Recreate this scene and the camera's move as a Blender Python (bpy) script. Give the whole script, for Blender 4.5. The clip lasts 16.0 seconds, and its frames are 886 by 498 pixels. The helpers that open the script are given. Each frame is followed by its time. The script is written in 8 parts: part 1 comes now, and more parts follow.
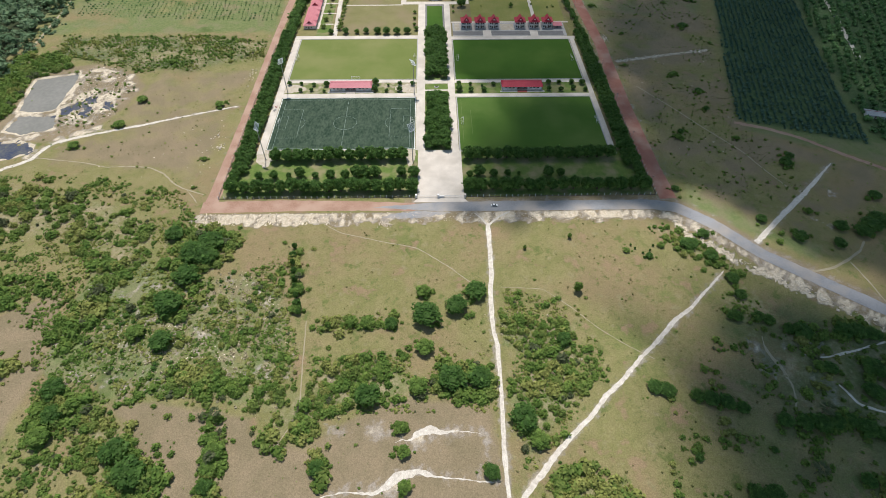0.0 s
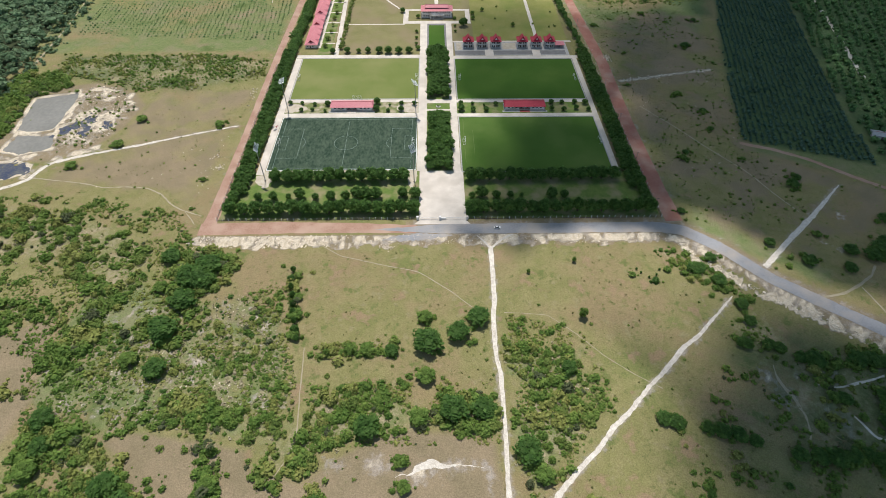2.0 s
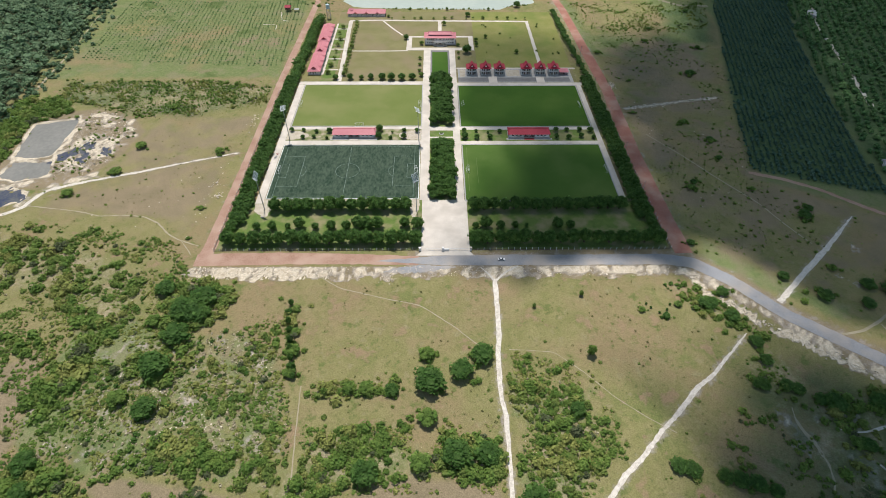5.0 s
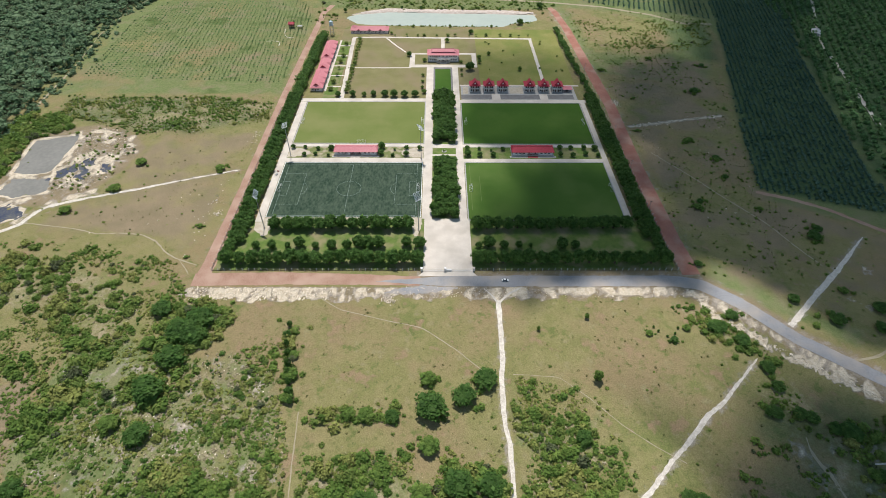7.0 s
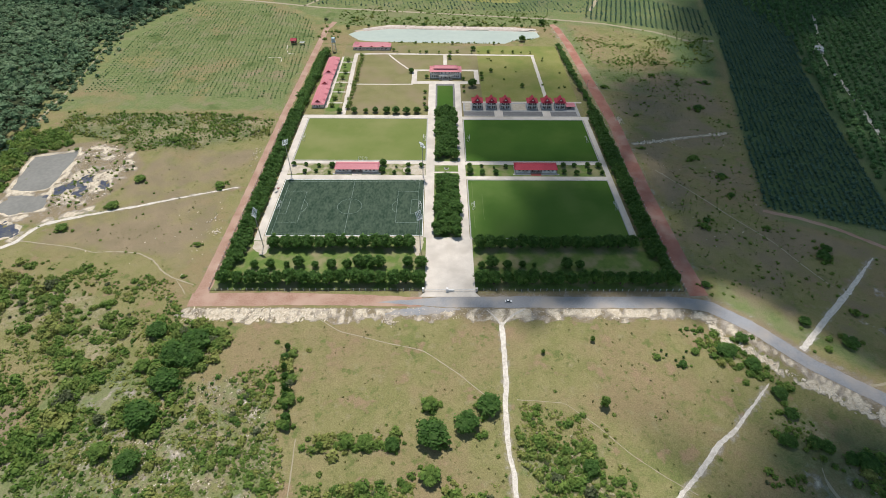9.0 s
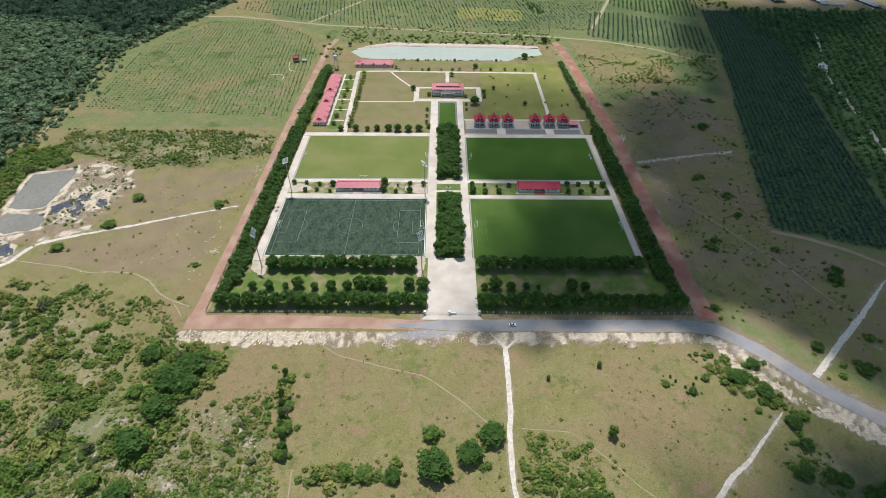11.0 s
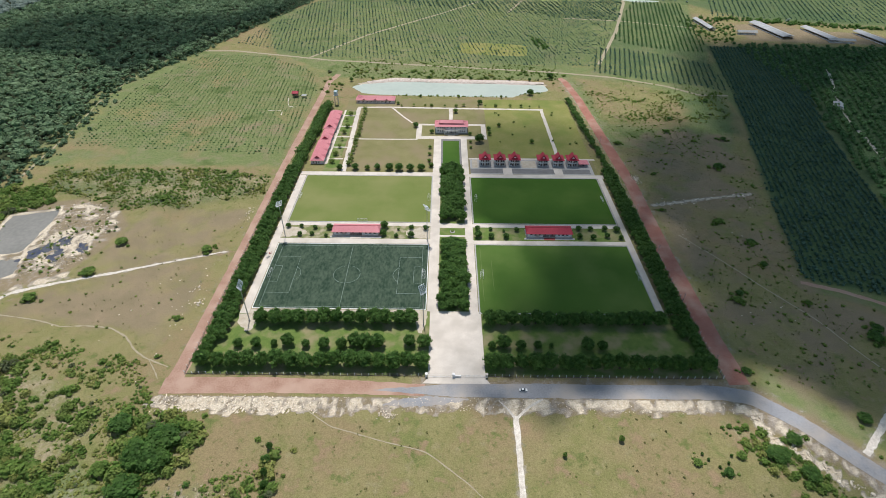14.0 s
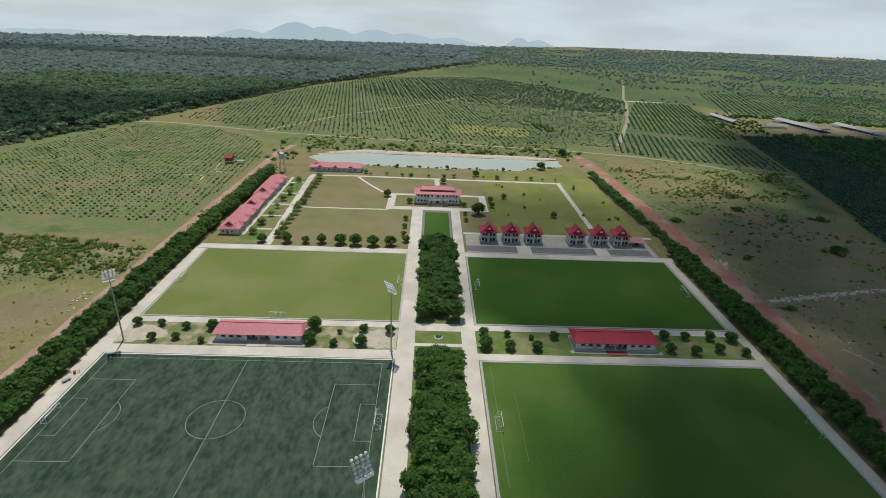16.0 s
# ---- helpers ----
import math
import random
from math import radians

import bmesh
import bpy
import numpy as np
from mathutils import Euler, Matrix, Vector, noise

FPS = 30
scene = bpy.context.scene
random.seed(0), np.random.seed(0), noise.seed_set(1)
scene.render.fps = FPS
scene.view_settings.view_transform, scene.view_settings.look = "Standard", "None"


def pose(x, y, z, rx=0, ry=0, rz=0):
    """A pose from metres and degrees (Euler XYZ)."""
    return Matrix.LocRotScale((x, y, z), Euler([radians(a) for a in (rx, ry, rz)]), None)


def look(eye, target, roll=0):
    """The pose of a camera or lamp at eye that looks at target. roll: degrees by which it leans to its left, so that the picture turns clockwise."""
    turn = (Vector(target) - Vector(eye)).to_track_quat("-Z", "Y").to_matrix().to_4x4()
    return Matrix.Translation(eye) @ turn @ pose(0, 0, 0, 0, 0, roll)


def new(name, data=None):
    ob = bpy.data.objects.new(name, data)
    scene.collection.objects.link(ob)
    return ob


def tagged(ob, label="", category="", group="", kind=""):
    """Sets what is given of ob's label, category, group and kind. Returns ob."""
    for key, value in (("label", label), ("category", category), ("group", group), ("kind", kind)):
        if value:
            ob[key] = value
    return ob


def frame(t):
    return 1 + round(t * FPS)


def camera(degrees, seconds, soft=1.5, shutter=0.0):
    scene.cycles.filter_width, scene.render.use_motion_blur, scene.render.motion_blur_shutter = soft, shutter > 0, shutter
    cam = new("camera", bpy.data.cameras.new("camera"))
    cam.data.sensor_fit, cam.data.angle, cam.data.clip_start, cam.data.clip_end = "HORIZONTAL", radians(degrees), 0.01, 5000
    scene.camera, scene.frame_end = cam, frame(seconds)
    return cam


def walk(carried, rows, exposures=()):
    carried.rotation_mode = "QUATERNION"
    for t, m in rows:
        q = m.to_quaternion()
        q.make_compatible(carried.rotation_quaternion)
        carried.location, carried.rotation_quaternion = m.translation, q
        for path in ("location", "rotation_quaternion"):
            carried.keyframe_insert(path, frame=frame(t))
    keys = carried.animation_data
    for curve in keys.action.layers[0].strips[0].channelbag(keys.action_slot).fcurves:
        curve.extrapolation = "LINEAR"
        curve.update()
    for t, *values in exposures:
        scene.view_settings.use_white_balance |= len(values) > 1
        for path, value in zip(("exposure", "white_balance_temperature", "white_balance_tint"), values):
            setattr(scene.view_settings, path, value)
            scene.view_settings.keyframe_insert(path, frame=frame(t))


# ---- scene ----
cam = camera(79.4, 16.0, soft=0.55)
PATH = [
    (0, (0.377, -3.41, 251.839), (0.412, -2.083, 250.343), 0.4),
    (0.5, (0.281, -1.02, 251.617), (0.316, 0.316, 250.129), 0.4),
    (1, (0.193, 1.305, 251.37), (0.227, 2.651, 249.891), 0.4),
    (1.5, (0.111, 3.572, 251.1), (0.143, 4.927, 249.63), 0.4),
    (2, (0.033, 5.784, 250.809), (0.065, 7.149, 249.348), 0.4),
    (2.5, (-0.04, 7.947, 250.5), (-0.009, 9.321, 249.047), 0.4),
    (3, (-0.111, 10.066, 250.174), (-0.081, 11.45, 248.73), 0.4),
    (3.5, (-0.179, 12.146, 249.834), (-0.151, 13.539, 248.399), 0.4),
    (4, (-0.247, 14.192, 249.482), (-0.22, 15.594, 248.056), 0.4),
    (6.5, (-0.61, 24.082, 247.618), (-0.589, 25.528, 246.237), 0.5),
    (7, (-0.695, 26.027, 247.24), (-0.676, 27.482, 245.868), 0.5),
    (7.5, (-0.787, 27.972, 246.865), (-0.768, 29.435, 245.502), 0.5),
    (8, (-0.886, 29.922, 246.495), (-0.869, 31.394, 245.141), 0.5),
    (8.5, (-0.994, 31.884, 246.133), (-0.978, 33.364, 244.788), 0.5),
    (9, (-1.111, 33.86, 245.781), (-1.097, 35.349, 244.445), 0.5),
    (11.5, (-1.881, 44.147, 244.242), (-1.873, 45.676, 242.952), 0.5),
    (12, (-2.079, 46.32, 243.994), (-2.072, 47.856, 242.713), 0.5),
    (12.5, (-2.207, 51.644, 242.698), (-2.201, 53.202, 241.444), 0.5),
    (13, (-2.541, 58.966, 241.346), (-2.536, 60.544, 240.118), 0.6),
    (13.5, (-2.61, 66.209, 239.905), (-2.607, 67.796, 238.688), 0.6),
    (14, (-2.908, 73.626, 238.362), (-2.906, 75.215, 237.148), 0.6),
    (14.5, (-4.042, 91.759, 232.067), (-4.039, 93.355, 230.861), 1.0),
    (15, (-5.18, 138.281, 196.252), (-5.174, 139.939, 195.133), 1.9),
    (15.5, (-5.502, 178.515, 157.019), (-5.475, 180.293, 156.103), 2.0),
    (15.8, (-3.35, 205.6, 134.9), (-3.28, 207.42, 134.08), 2.5),
    (16, (-0.92, 216.4, 124.1), (-0.863, 218.233, 123.301), 2.4),
]
SCALE = 0.29      # the whole place, built in metres below, and the camera's way stand at this scale
walk(cam, [(t, look(Vector(eye) * SCALE, Vector(target) * SCALE, roll)) for t, eye, target, roll in PATH],
     exposures=[(0, 0.04, 6200, 12), (9, 0.01, 6200, 12), (12, -0.01, 6100, 12.5), (14, -0.01, 6100, 12.5), (15, -0.04, 6100, 11.5), (15.5, -0.02, 6050, 9), (16, -0.42, 6200, 8)])

# ---- light ----
SUN_UP, SUN_TURN = radians(69.5), radians(-10)      # elevation; turn from straight ahead (+y) towards +x
SUN_DIR = Vector((math.sin(SUN_TURN) * math.cos(SUN_UP), math.cos(SUN_TURN) * math.cos(SUN_UP), math.sin(SUN_UP)))
sun = new("sun", bpy.data.lights.new("sun", "SUN"))
sun.data.energy, sun.data.angle, sun.data.color = 4.75, radians(0.8), (1.0, 0.95, 0.87)
sun.matrix_world = look(SUN_DIR * 400, (0, 0, 0))

world = bpy.data.worlds.new("sky")
scene.world = world
world.use_nodes = True
wn, wl = world.node_tree.nodes, world.node_tree.links
wn.clear()
w_out, w_bg, w_sky = wn.new("ShaderNodeOutputWorld"), wn.new("ShaderNodeBackground"), wn.new("ShaderNodeTexSky")
w_sky.sky_type, w_sky.sun_disc, w_sky.sun_elevation, w_sky.sun_rotation = "NISHITA", False, SUN_UP, SUN_TURN
w_sky.dust_density = 2.0
w_co, w_no, w_ramp, w_mix = wn.new("ShaderNodeTexCoord"), wn.new("ShaderNodeTexNoise"), wn.new("ShaderNodeValToRGB"), wn.new("ShaderNodeMix")
w_map = wn.new("ShaderNodeMapping")
w_map.inputs["Scale"].default_value = (2.5, 2.5, 12.0)
w_no.inputs["Scale"].default_value, w_no.inputs["Detail"].default_value = 2.2, 8.0
w_ramp.color_ramp.elements[0].position, w_ramp.color_ramp.elements[1].position = 0.0, 0.34
w_ramp.color_ramp.elements[0].color = (0.8, 0.8, 0.8, 1)
w_mix.data_type = "RGBA"
w_sep, w_low, w_tone = wn.new("ShaderNodeSeparateXYZ"), wn.new("ShaderNodeMapRange"), wn.new("ShaderNodeMix")
w_low.inputs["From Min"].default_value, w_low.inputs["From Max"].default_value = 0.02, 0.24
w_tone.data_type = "RGBA"
w_tone.inputs[6].default_value = (9.6, 10.7, 10.9, 1)      # bright hazy cloud low down
w_tone.inputs[7].default_value = (2.4, 3.6, 5.1, 1)      # thin cloud overhead
wl.new(w_co.outputs["Generated"], w_sep.inputs[0])
wl.new(w_sep.outputs["Z"], w_low.inputs["Value"])
wl.new(w_low.outputs[0], w_tone.inputs[0])
w_band, w_shade = wn.new("ShaderNodeMapRange"), wn.new("ShaderNodeMix")      # paler and greyer cloud streaks
w_band.inputs["From Min"].default_value, w_band.inputs["From Max"].default_value = 0.40, 0.62
w_band.inputs["To Min"].default_value, w_band.inputs["To Max"].default_value = 0.93, 1.07
w_shade.data_type, w_shade.blend_type = "RGBA", "MULTIPLY"
w_shade.inputs[0].default_value = 1.0
wl.new(w_no.outputs["Fac"], w_band.inputs["Value"])
wl.new(w_tone.outputs[2], w_shade.inputs[6])
wl.new(w_band.outputs[0], w_shade.inputs[7])
wl.new(w_shade.outputs[2], w_mix.inputs[7])
wl.new(w_co.outputs["Generated"], w_map.inputs["Vector"])
wl.new(w_map.outputs["Vector"], w_no.inputs["Vector"])
wl.new(w_no.outputs["Fac"], w_ramp.inputs["Fac"])
wl.new(w_ramp.outputs["Color"], w_mix.inputs[0])
wl.new(w_sky.outputs["Color"], w_mix.inputs[6])
wl.new(w_mix.outputs[2], w_bg.inputs["Color"])
w_bg.inputs["Strength"].default_value = 0.082
wl.new(w_bg.outputs["Background"], w_out.inputs["Surface"])


# ---- materials ----
def ramp(nodes, stops):
    r = nodes.new("ShaderNodeValToRGB")
    while len(r.color_ramp.elements) < len(stops):
        r.color_ramp.elements.new(0.5)
    for e, (p, c) in zip(r.color_ramp.elements, stops):
        e.position, e.color = p, (*c, 1)
    return r


def material(name, dark, light, scale=0.5, rough=0.85, bump=0.0, fine=8.0, metal=0.0, vary="", amount=0.25, spec=0.25, stretch=(1, 1, 1), stain=None, stain_scale=0.05, leafy=0.0):
    """A rough surface whose colour wanders between two tones at two scales; vary: 'island' or 'object' gives each piece its own tone."""
    m = bpy.data.materials.new(name)
    m.use_nodes = True
    n, l = m.node_tree.nodes, m.node_tree.links
    p = n["Principled BSDF"]
    p.inputs["Roughness"].default_value, p.inputs["Metallic"].default_value = rough, metal
    p.inputs["Specular IOR Level"].default_value = spec
    co, mp = n.new("ShaderNodeTexCoord"), n.new("ShaderNodeMapping")
    mp.inputs["Scale"].default_value = stretch
    l.new(co.outputs["Object"], mp.inputs["Vector"])
    a, b = n.new("ShaderNodeTexNoise"), n.new("ShaderNodeTexNoise")
    a.inputs["Scale"].default_value, a.inputs["Detail"].default_value = scale, 6
    b.inputs["Scale"].default_value, b.inputs["Detail"].default_value = scale * fine, 4
    l.new(mp.outputs["Vector"], a.inputs["Vector"])
    l.new(mp.outputs["Vector"], b.inputs["Vector"])
    add = n.new("ShaderNodeMath")
    add.operation = "ADD"
    half = n.new("ShaderNodeMath")
    half.operation, half.inputs[1].default_value = "MULTIPLY", 0.5
    l.new(a.outputs["Fac"], add.inputs[0])
    l.new(b.outputs["Fac"], add.inputs[1])
    l.new(add.outputs[0], half.inputs[0])
    r = ramp(n, ((0.36, dark), (0.64, light)))
    l.new(half.outputs[0], r.inputs["Fac"])
    colour = r.outputs["Color"]
    if stain:
        c, mx = n.new("ShaderNodeTexNoise"), n.new("ShaderNodeMix")
        c.inputs["Scale"].default_value, c.inputs["Detail"].default_value = stain_scale, 7
        l.new(co.outputs["Object"], c.inputs["Vector"])
        cr = ramp(n, ((0.46, (0, 0, 0)), (0.66, (1, 1, 1))))
        l.new(c.outputs["Fac"], cr.inputs["Fac"])
        mx.data_type = "RGBA"
        l.new(cr.outputs["Color"], mx.inputs[0])
        l.new(colour, mx.inputs[6])
        mx.inputs[7].default_value = (*stain, 1)
        colour = mx.outputs[2]
    if vary:
        hs, mr = n.new("ShaderNodeHueSaturation"), n.new("ShaderNodeMapRange")
        src = n.new("ShaderNodeNewGeometry").outputs["Random Per Island"] if vary == "island" else n.new("ShaderNodeObjectInfo").outputs["Random"]
        l.new(src, mr.inputs["Value"])
        mr.inputs["To Min"].default_value, mr.inputs["To Max"].default_value = 1 - amount, 1 + amount
        l.new(mr.outputs[0], hs.inputs["Value"])
        l.new(colour, hs.inputs["Color"])
        colour = hs.outputs["Color"]
    l.new(colour, p.inputs["Base Color"])
    if leafy:       # light that shines through the leaves
        tl, mx2 = n.new("ShaderNodeBsdfTranslucent"), n.new("ShaderNodeMixShader")
        mx2.inputs[0].default_value = leafy
        l.new(colour, tl.inputs["Color"])
        l.new(p.outputs[0], mx2.inputs[1])
        l.new(tl.outputs[0], mx2.inputs[2])
        l.new(mx2.outputs[0], n["Material Output"].inputs["Surface"])
    if bump:
        bp = n.new("ShaderNodeBump")
        bp.inputs["Strength"].default_value, bp.inputs["Distance"].default_value = bump, 0.1
        l.new(b.outputs["Fac"], bp.inputs["Height"])
        l.new(bp.outputs["Normal"], p.inputs["Normal"])
    return m


def ground_material():
    """Dry grass, with soil, lush grass, dark undergrowth and pale sand where the 'cover' and 'pale' attributes say so;
    a low 'cover' alpha turns it darker green.
    """
    m = bpy.data.materials.new("rough grassland")
    m.use_nodes = True
    n, l = m.node_tree.nodes, m.node_tree.links
    p = n["Principled BSDF"]
    p.inputs["Roughness"].default_value, p.inputs["Specular IOR Level"].default_value = 0.95, 0.1
    co = n.new("ShaderNodeTexCoord").outputs["Object"]

    def noise_at(scale, detail=8, rough=0.62):
        t = n.new("ShaderNodeTexNoise")
        t.inputs["Scale"].default_value, t.inputs["Detail"].default_value, t.inputs["Roughness"].default_value = scale, detail, rough
        l.new(co, t.inputs["Vector"])
        return t.outputs["Fac"]

    def mixed(fac, a, b):
        x = n.new("ShaderNodeMix")
        x.data_type = "RGBA"
        l.new(fac, x.inputs[0])
        for k, v in ((6, a), (7, b)):
            if isinstance(v, tuple):
                x.inputs[k].default_value = (*v, 1)
            else:
                l.new(v, x.inputs[k])
        return x.outputs[2]

    def stepped(fac, lo, hi):
        r = n.new("ShaderNodeMapRange")
        r.interpolation_type = "SMOOTHSTEP"
        r.inputs["From Min"].default_value, r.inputs["From Max"].default_value = lo, hi
        l.new(fac, r.inputs["Value"])
        return r.outputs[0]

    def broken(mask, fac, spread=1.0):
        """The mask, its edge torn by a noise."""
        s = n.new("ShaderNodeMath")
        s.operation, s.inputs[1].default_value = "MULTIPLY_ADD", spread
        l.new(fac, s.inputs[0])
        l.new(mask, s.inputs[2])
        return stepped(s.outputs[0], 0.5 + spread * 0.5 - 0.22, 0.5 + spread * 0.5 + 0.22)

    big, mid, small, tiny = noise_at(0.012, 5), noise_at(0.06), noise_at(0.35), noise_at(1.6, 5)
    cover = n.new("ShaderNodeAttribute")
    cover.attribute_name = "cover"
    split = n.new("ShaderNodeSeparateColor")
    l.new(cover.outputs["Color"], split.inputs[0])
    pale = n.new("ShaderNodeAttribute")
    pale.attribute_name = "pale"
    grass = mixed(stepped(mid, 0.36, 0.66), (0.232, 0.205, 0.090), (0.182, 0.176, 0.065))
    grass = mixed(stepped(big, 0.44, 0.60), grass, (0.240, 0.185, 0.096))
    grass = mixed(stepped(noise_at(0.03, 6), 0.52, 0.68), grass, (0.154, 0.170, 0.056))
    grass = mixed(stepped(small, 0.54, 0.72), grass, (0.132, 0.138, 0.050))
    grass = mixed(stepped(noise_at(0.14), 0.55, 0.70), grass, (0.240, 0.208, 0.106))
    grass = mixed(stepped(noise_at(0.06, 6), 0.56, 0.66), grass, (0.252, 0.182, 0.104))
    grass = mixed(stepped(noise_at(0.085, 6), 0.58, 0.68), grass, (0.136, 0.152, 0.050))
    lush = mixed(stepped(small, 0.3, 0.7), (0.176, 0.200, 0.080), (0.126, 0.156, 0.056))
    lush = mixed(stepped(mid, 0.48, 0.66), lush, (0.190, 0.188, 0.092))
    lush = mixed(stepped(noise_at(0.017, 6), 0.54, 0.70), lush, (0.200, 0.184, 0.098))
    lush = mixed(stepped(noise_at(0.025, 6), 0.56, 0.68), lush, (0.095, 0.130, 0.040))
    soil = mixed(stepped(mid, 0.3, 0.7), (0.258, 0.199, 0.124), (0.206, 0.166, 0.098))
    soil = mixed(stepped(small, 0.62, 0.80), soil, (0.165, 0.142, 0.080))
    dark = mixed(stepped(small, 0.35, 0.65), (0.125, 0.145, 0.048), (0.240, 0.220, 0.110))
    dark = mixed(stepped(noise_at(0.11, 6), 0.44, 0.60), dark, (0.305, 0.255, 0.160))
    sand = mixed(stepped(small, 0.35, 0.65), (0.64, 0.555, 0.425), (0.47, 0.385, 0.275))
    c = mixed(broken(split.outputs[1], mid, 0.9), grass, lush)
    c = mixed(broken(split.outputs[0], mid, 0.9), c, soil)
    c = mixed(broken(split.outputs[2], small, 1.2), c, dark)
    silt = mixed(stepped(mid, 0.35, 0.65), (0.350, 0.308, 0.262), (0.272, 0.230, 0.182))
    c = mixed(broken(pale.outputs["Fac"], small, 1.2), c, mixed(stepped(pale.outputs["Fac"], 0.50, 0.74), silt, sand))
    c = mixed(stepped(noise_at(0.5, 6, 0.7), 0.62, 0.72), c, (0.105, 0.115, 0.042))
    c = mixed(stepped(noise_at(0.55, 6, 0.72), 0.66, 0.74), c, (0.275, 0.225, 0.140))
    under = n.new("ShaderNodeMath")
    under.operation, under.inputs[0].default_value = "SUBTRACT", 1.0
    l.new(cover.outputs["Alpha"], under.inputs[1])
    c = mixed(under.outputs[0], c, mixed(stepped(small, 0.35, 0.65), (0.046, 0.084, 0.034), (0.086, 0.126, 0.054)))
    hs = n.new("ShaderNodeHueSaturation")
    mr = n.new("ShaderNodeMapRange")
    mr.inputs["From Min"].default_value, mr.inputs["From Max"].default_value = 0.3, 0.7
    mr.inputs["To Min"].default_value, mr.inputs["To Max"].default_value = 0.74, 1.26
    l.new(tiny, mr.inputs["Value"])
    l.new(mr.outputs[0], hs.inputs["Value"])
    l.new(c, hs.inputs["Color"])
    l.new(hs.outputs["Color"], p.inputs["Base Color"])
    bp = n.new("ShaderNodeBump")
    bp.inputs["Strength"].default_value, bp.inputs["Distance"].default_value = 0.4, 0.5
    l.new(tiny, bp.inputs["Height"])
    l.new(bp.outputs["Normal"], p.inputs["Normal"])
    return m


def plain(name, colour, rough=0.5, metal=0.0, spec=0.4):
    """For small parts of one plain colour."""
    return material(name, tuple(c * 0.88 for c in colour), colour, scale=1.5, rough=rough, metal=metal, spec=spec)


M_GROUND = ground_material()
M_CONCRETE = material("pale concrete", (0.50, 0.44, 0.372), (0.62, 0.555, 0.475), 0.12, 0.9, 0.15, fine=14, stain=(0.46, 0.405, 0.34), stain_scale=0.07)
M_KERB = material("grey kerb concrete", (0.30, 0.29, 0.27), (0.42, 0.40, 0.37), 0.4, 0.9)
M_KERB_WHITE = material("white kerb", (0.60, 0.60, 0.58), (0.74, 0.74, 0.71), 0.4, 0.8)
M_LATERITE = material("red laterite", (0.270, 0.155, 0.108), (0.385, 0.250, 0.182), 0.10, 0.95, 0.3, fine=12, stain=(0.40, 0.27, 0.20), stain_scale=0.06)
M_ASPHALT = material("worn grey road", (0.205, 0.205, 0.210), (0.300, 0.296, 0.296), 0.08, 0.9, 0.2, fine=14, stain=(0.35, 0.31, 0.27), stain_scale=0.05)
M_LATERITE_RED = material("deep red laterite", (0.265, 0.108, 0.076), (0.36, 0.172, 0.124), 0.10, 0.95, 0.3, fine=12, stain=(0.38, 0.23, 0.17), stain_scale=0.06)
M_SAND = material("white sandy track", (0.42, 0.365, 0.295), (0.70, 0.64, 0.555), 0.6, 0.95, 0.4, fine=5)
M_TRAIL = material("trodden trail", (0.27, 0.225, 0.14), (0.36, 0.31, 0.215), 0.35, 0.95)
M_TURF = material("mown turf", (0.126, 0.156, 0.040), (0.158, 0.182, 0.056), 0.045, 0.95, 0.1, fine=30, stain=(0.186, 0.194, 0.070), stain_scale=0.025, spec=0.1)
M_TURF_DEEP = material("deep green turf", (0.038, 0.088, 0.012), (0.056, 0.110, 0.017), 0.045, 0.95, 0.1, fine=30, stain=(0.068, 0.118, 0.021), stain_scale=0.022, spec=0.1)
M_TURF_MID = material("green mown turf", (0.050, 0.104, 0.017), (0.074, 0.130, 0.025), 0.045, 0.95, 0.1, fine=30, stain=(0.094, 0.143, 0.034), stain_scale=0.022, spec=0.1)
M_SYNTH = material("dark synthetic turf", (0.014, 0.034, 0.018), (0.062, 0.088, 0.056), 0.15, 0.85, 0.1, fine=3.0, stretch=(1.35, 0.65, 1), spec=0.2)
M_LINE = plain("white pitch line", (0.23, 0.28, 0.245), 0.9)
M_FADED = plain("faded pitch line", (0.13, 0.18, 0.05), 0.9)
M_LAWN = material("garden lawn", (0.076, 0.128, 0.024), (0.138, 0.182, 0.044), 0.25, 0.95, 0.2, fine=8, stain=(0.222, 0.196, 0.100), stain_scale=0.09)
M_DRY_LAWN = material("dry campus grass", (0.150, 0.142, 0.052), (0.215, 0.190, 0.085), 0.07, 0.95, 0.2, fine=14, stain=(0.215, 0.17, 0.095), stain_scale=0.03)
M_PATCHY = material("patchy green lawn", (0.105, 0.135, 0.036), (0.185, 0.190, 0.078), 0.12, 0.95, 0.2, fine=10, stain=(0.36, 0.30, 0.21), stain_scale=0.16)
M_YELLOW = material("yellowing meadow", (0.165, 0.178, 0.040), (0.245, 0.222, 0.078), 0.05, 0.95, 0.2, fine=14, stain=(0.150, 0.175, 0.040), stain_scale=0.04)
M_GRAVEL = material("dark gravel court", (0.14, 0.135, 0.13), (0.21, 0.20, 0.19), 0.25, 0.95, 0.2, fine=8)
M_RUBBLE = material("sandy bare earth", (0.36, 0.30, 0.22), (0.50, 0.44, 0.35), 0.3, 0.95, 0.4, fine=6)
M_WATER = material("milky green water", (0.37, 0.41, 0.345), (0.42, 0.455, 0.38), 0.02, 0.3, 0.0, spec=0.4)
M_GREY_WATER = material("grey silty water", (0.175, 0.17, 0.15), (0.225, 0.215, 0.19), 0.05, 0.6, 0.0, spec=0.08)
M_BLUE_WATER = material("dark blue water", (0.035, 0.045, 0.085), (0.12, 0.12, 0.11), 0.10, 0.45, 0.0, spec=0.12)
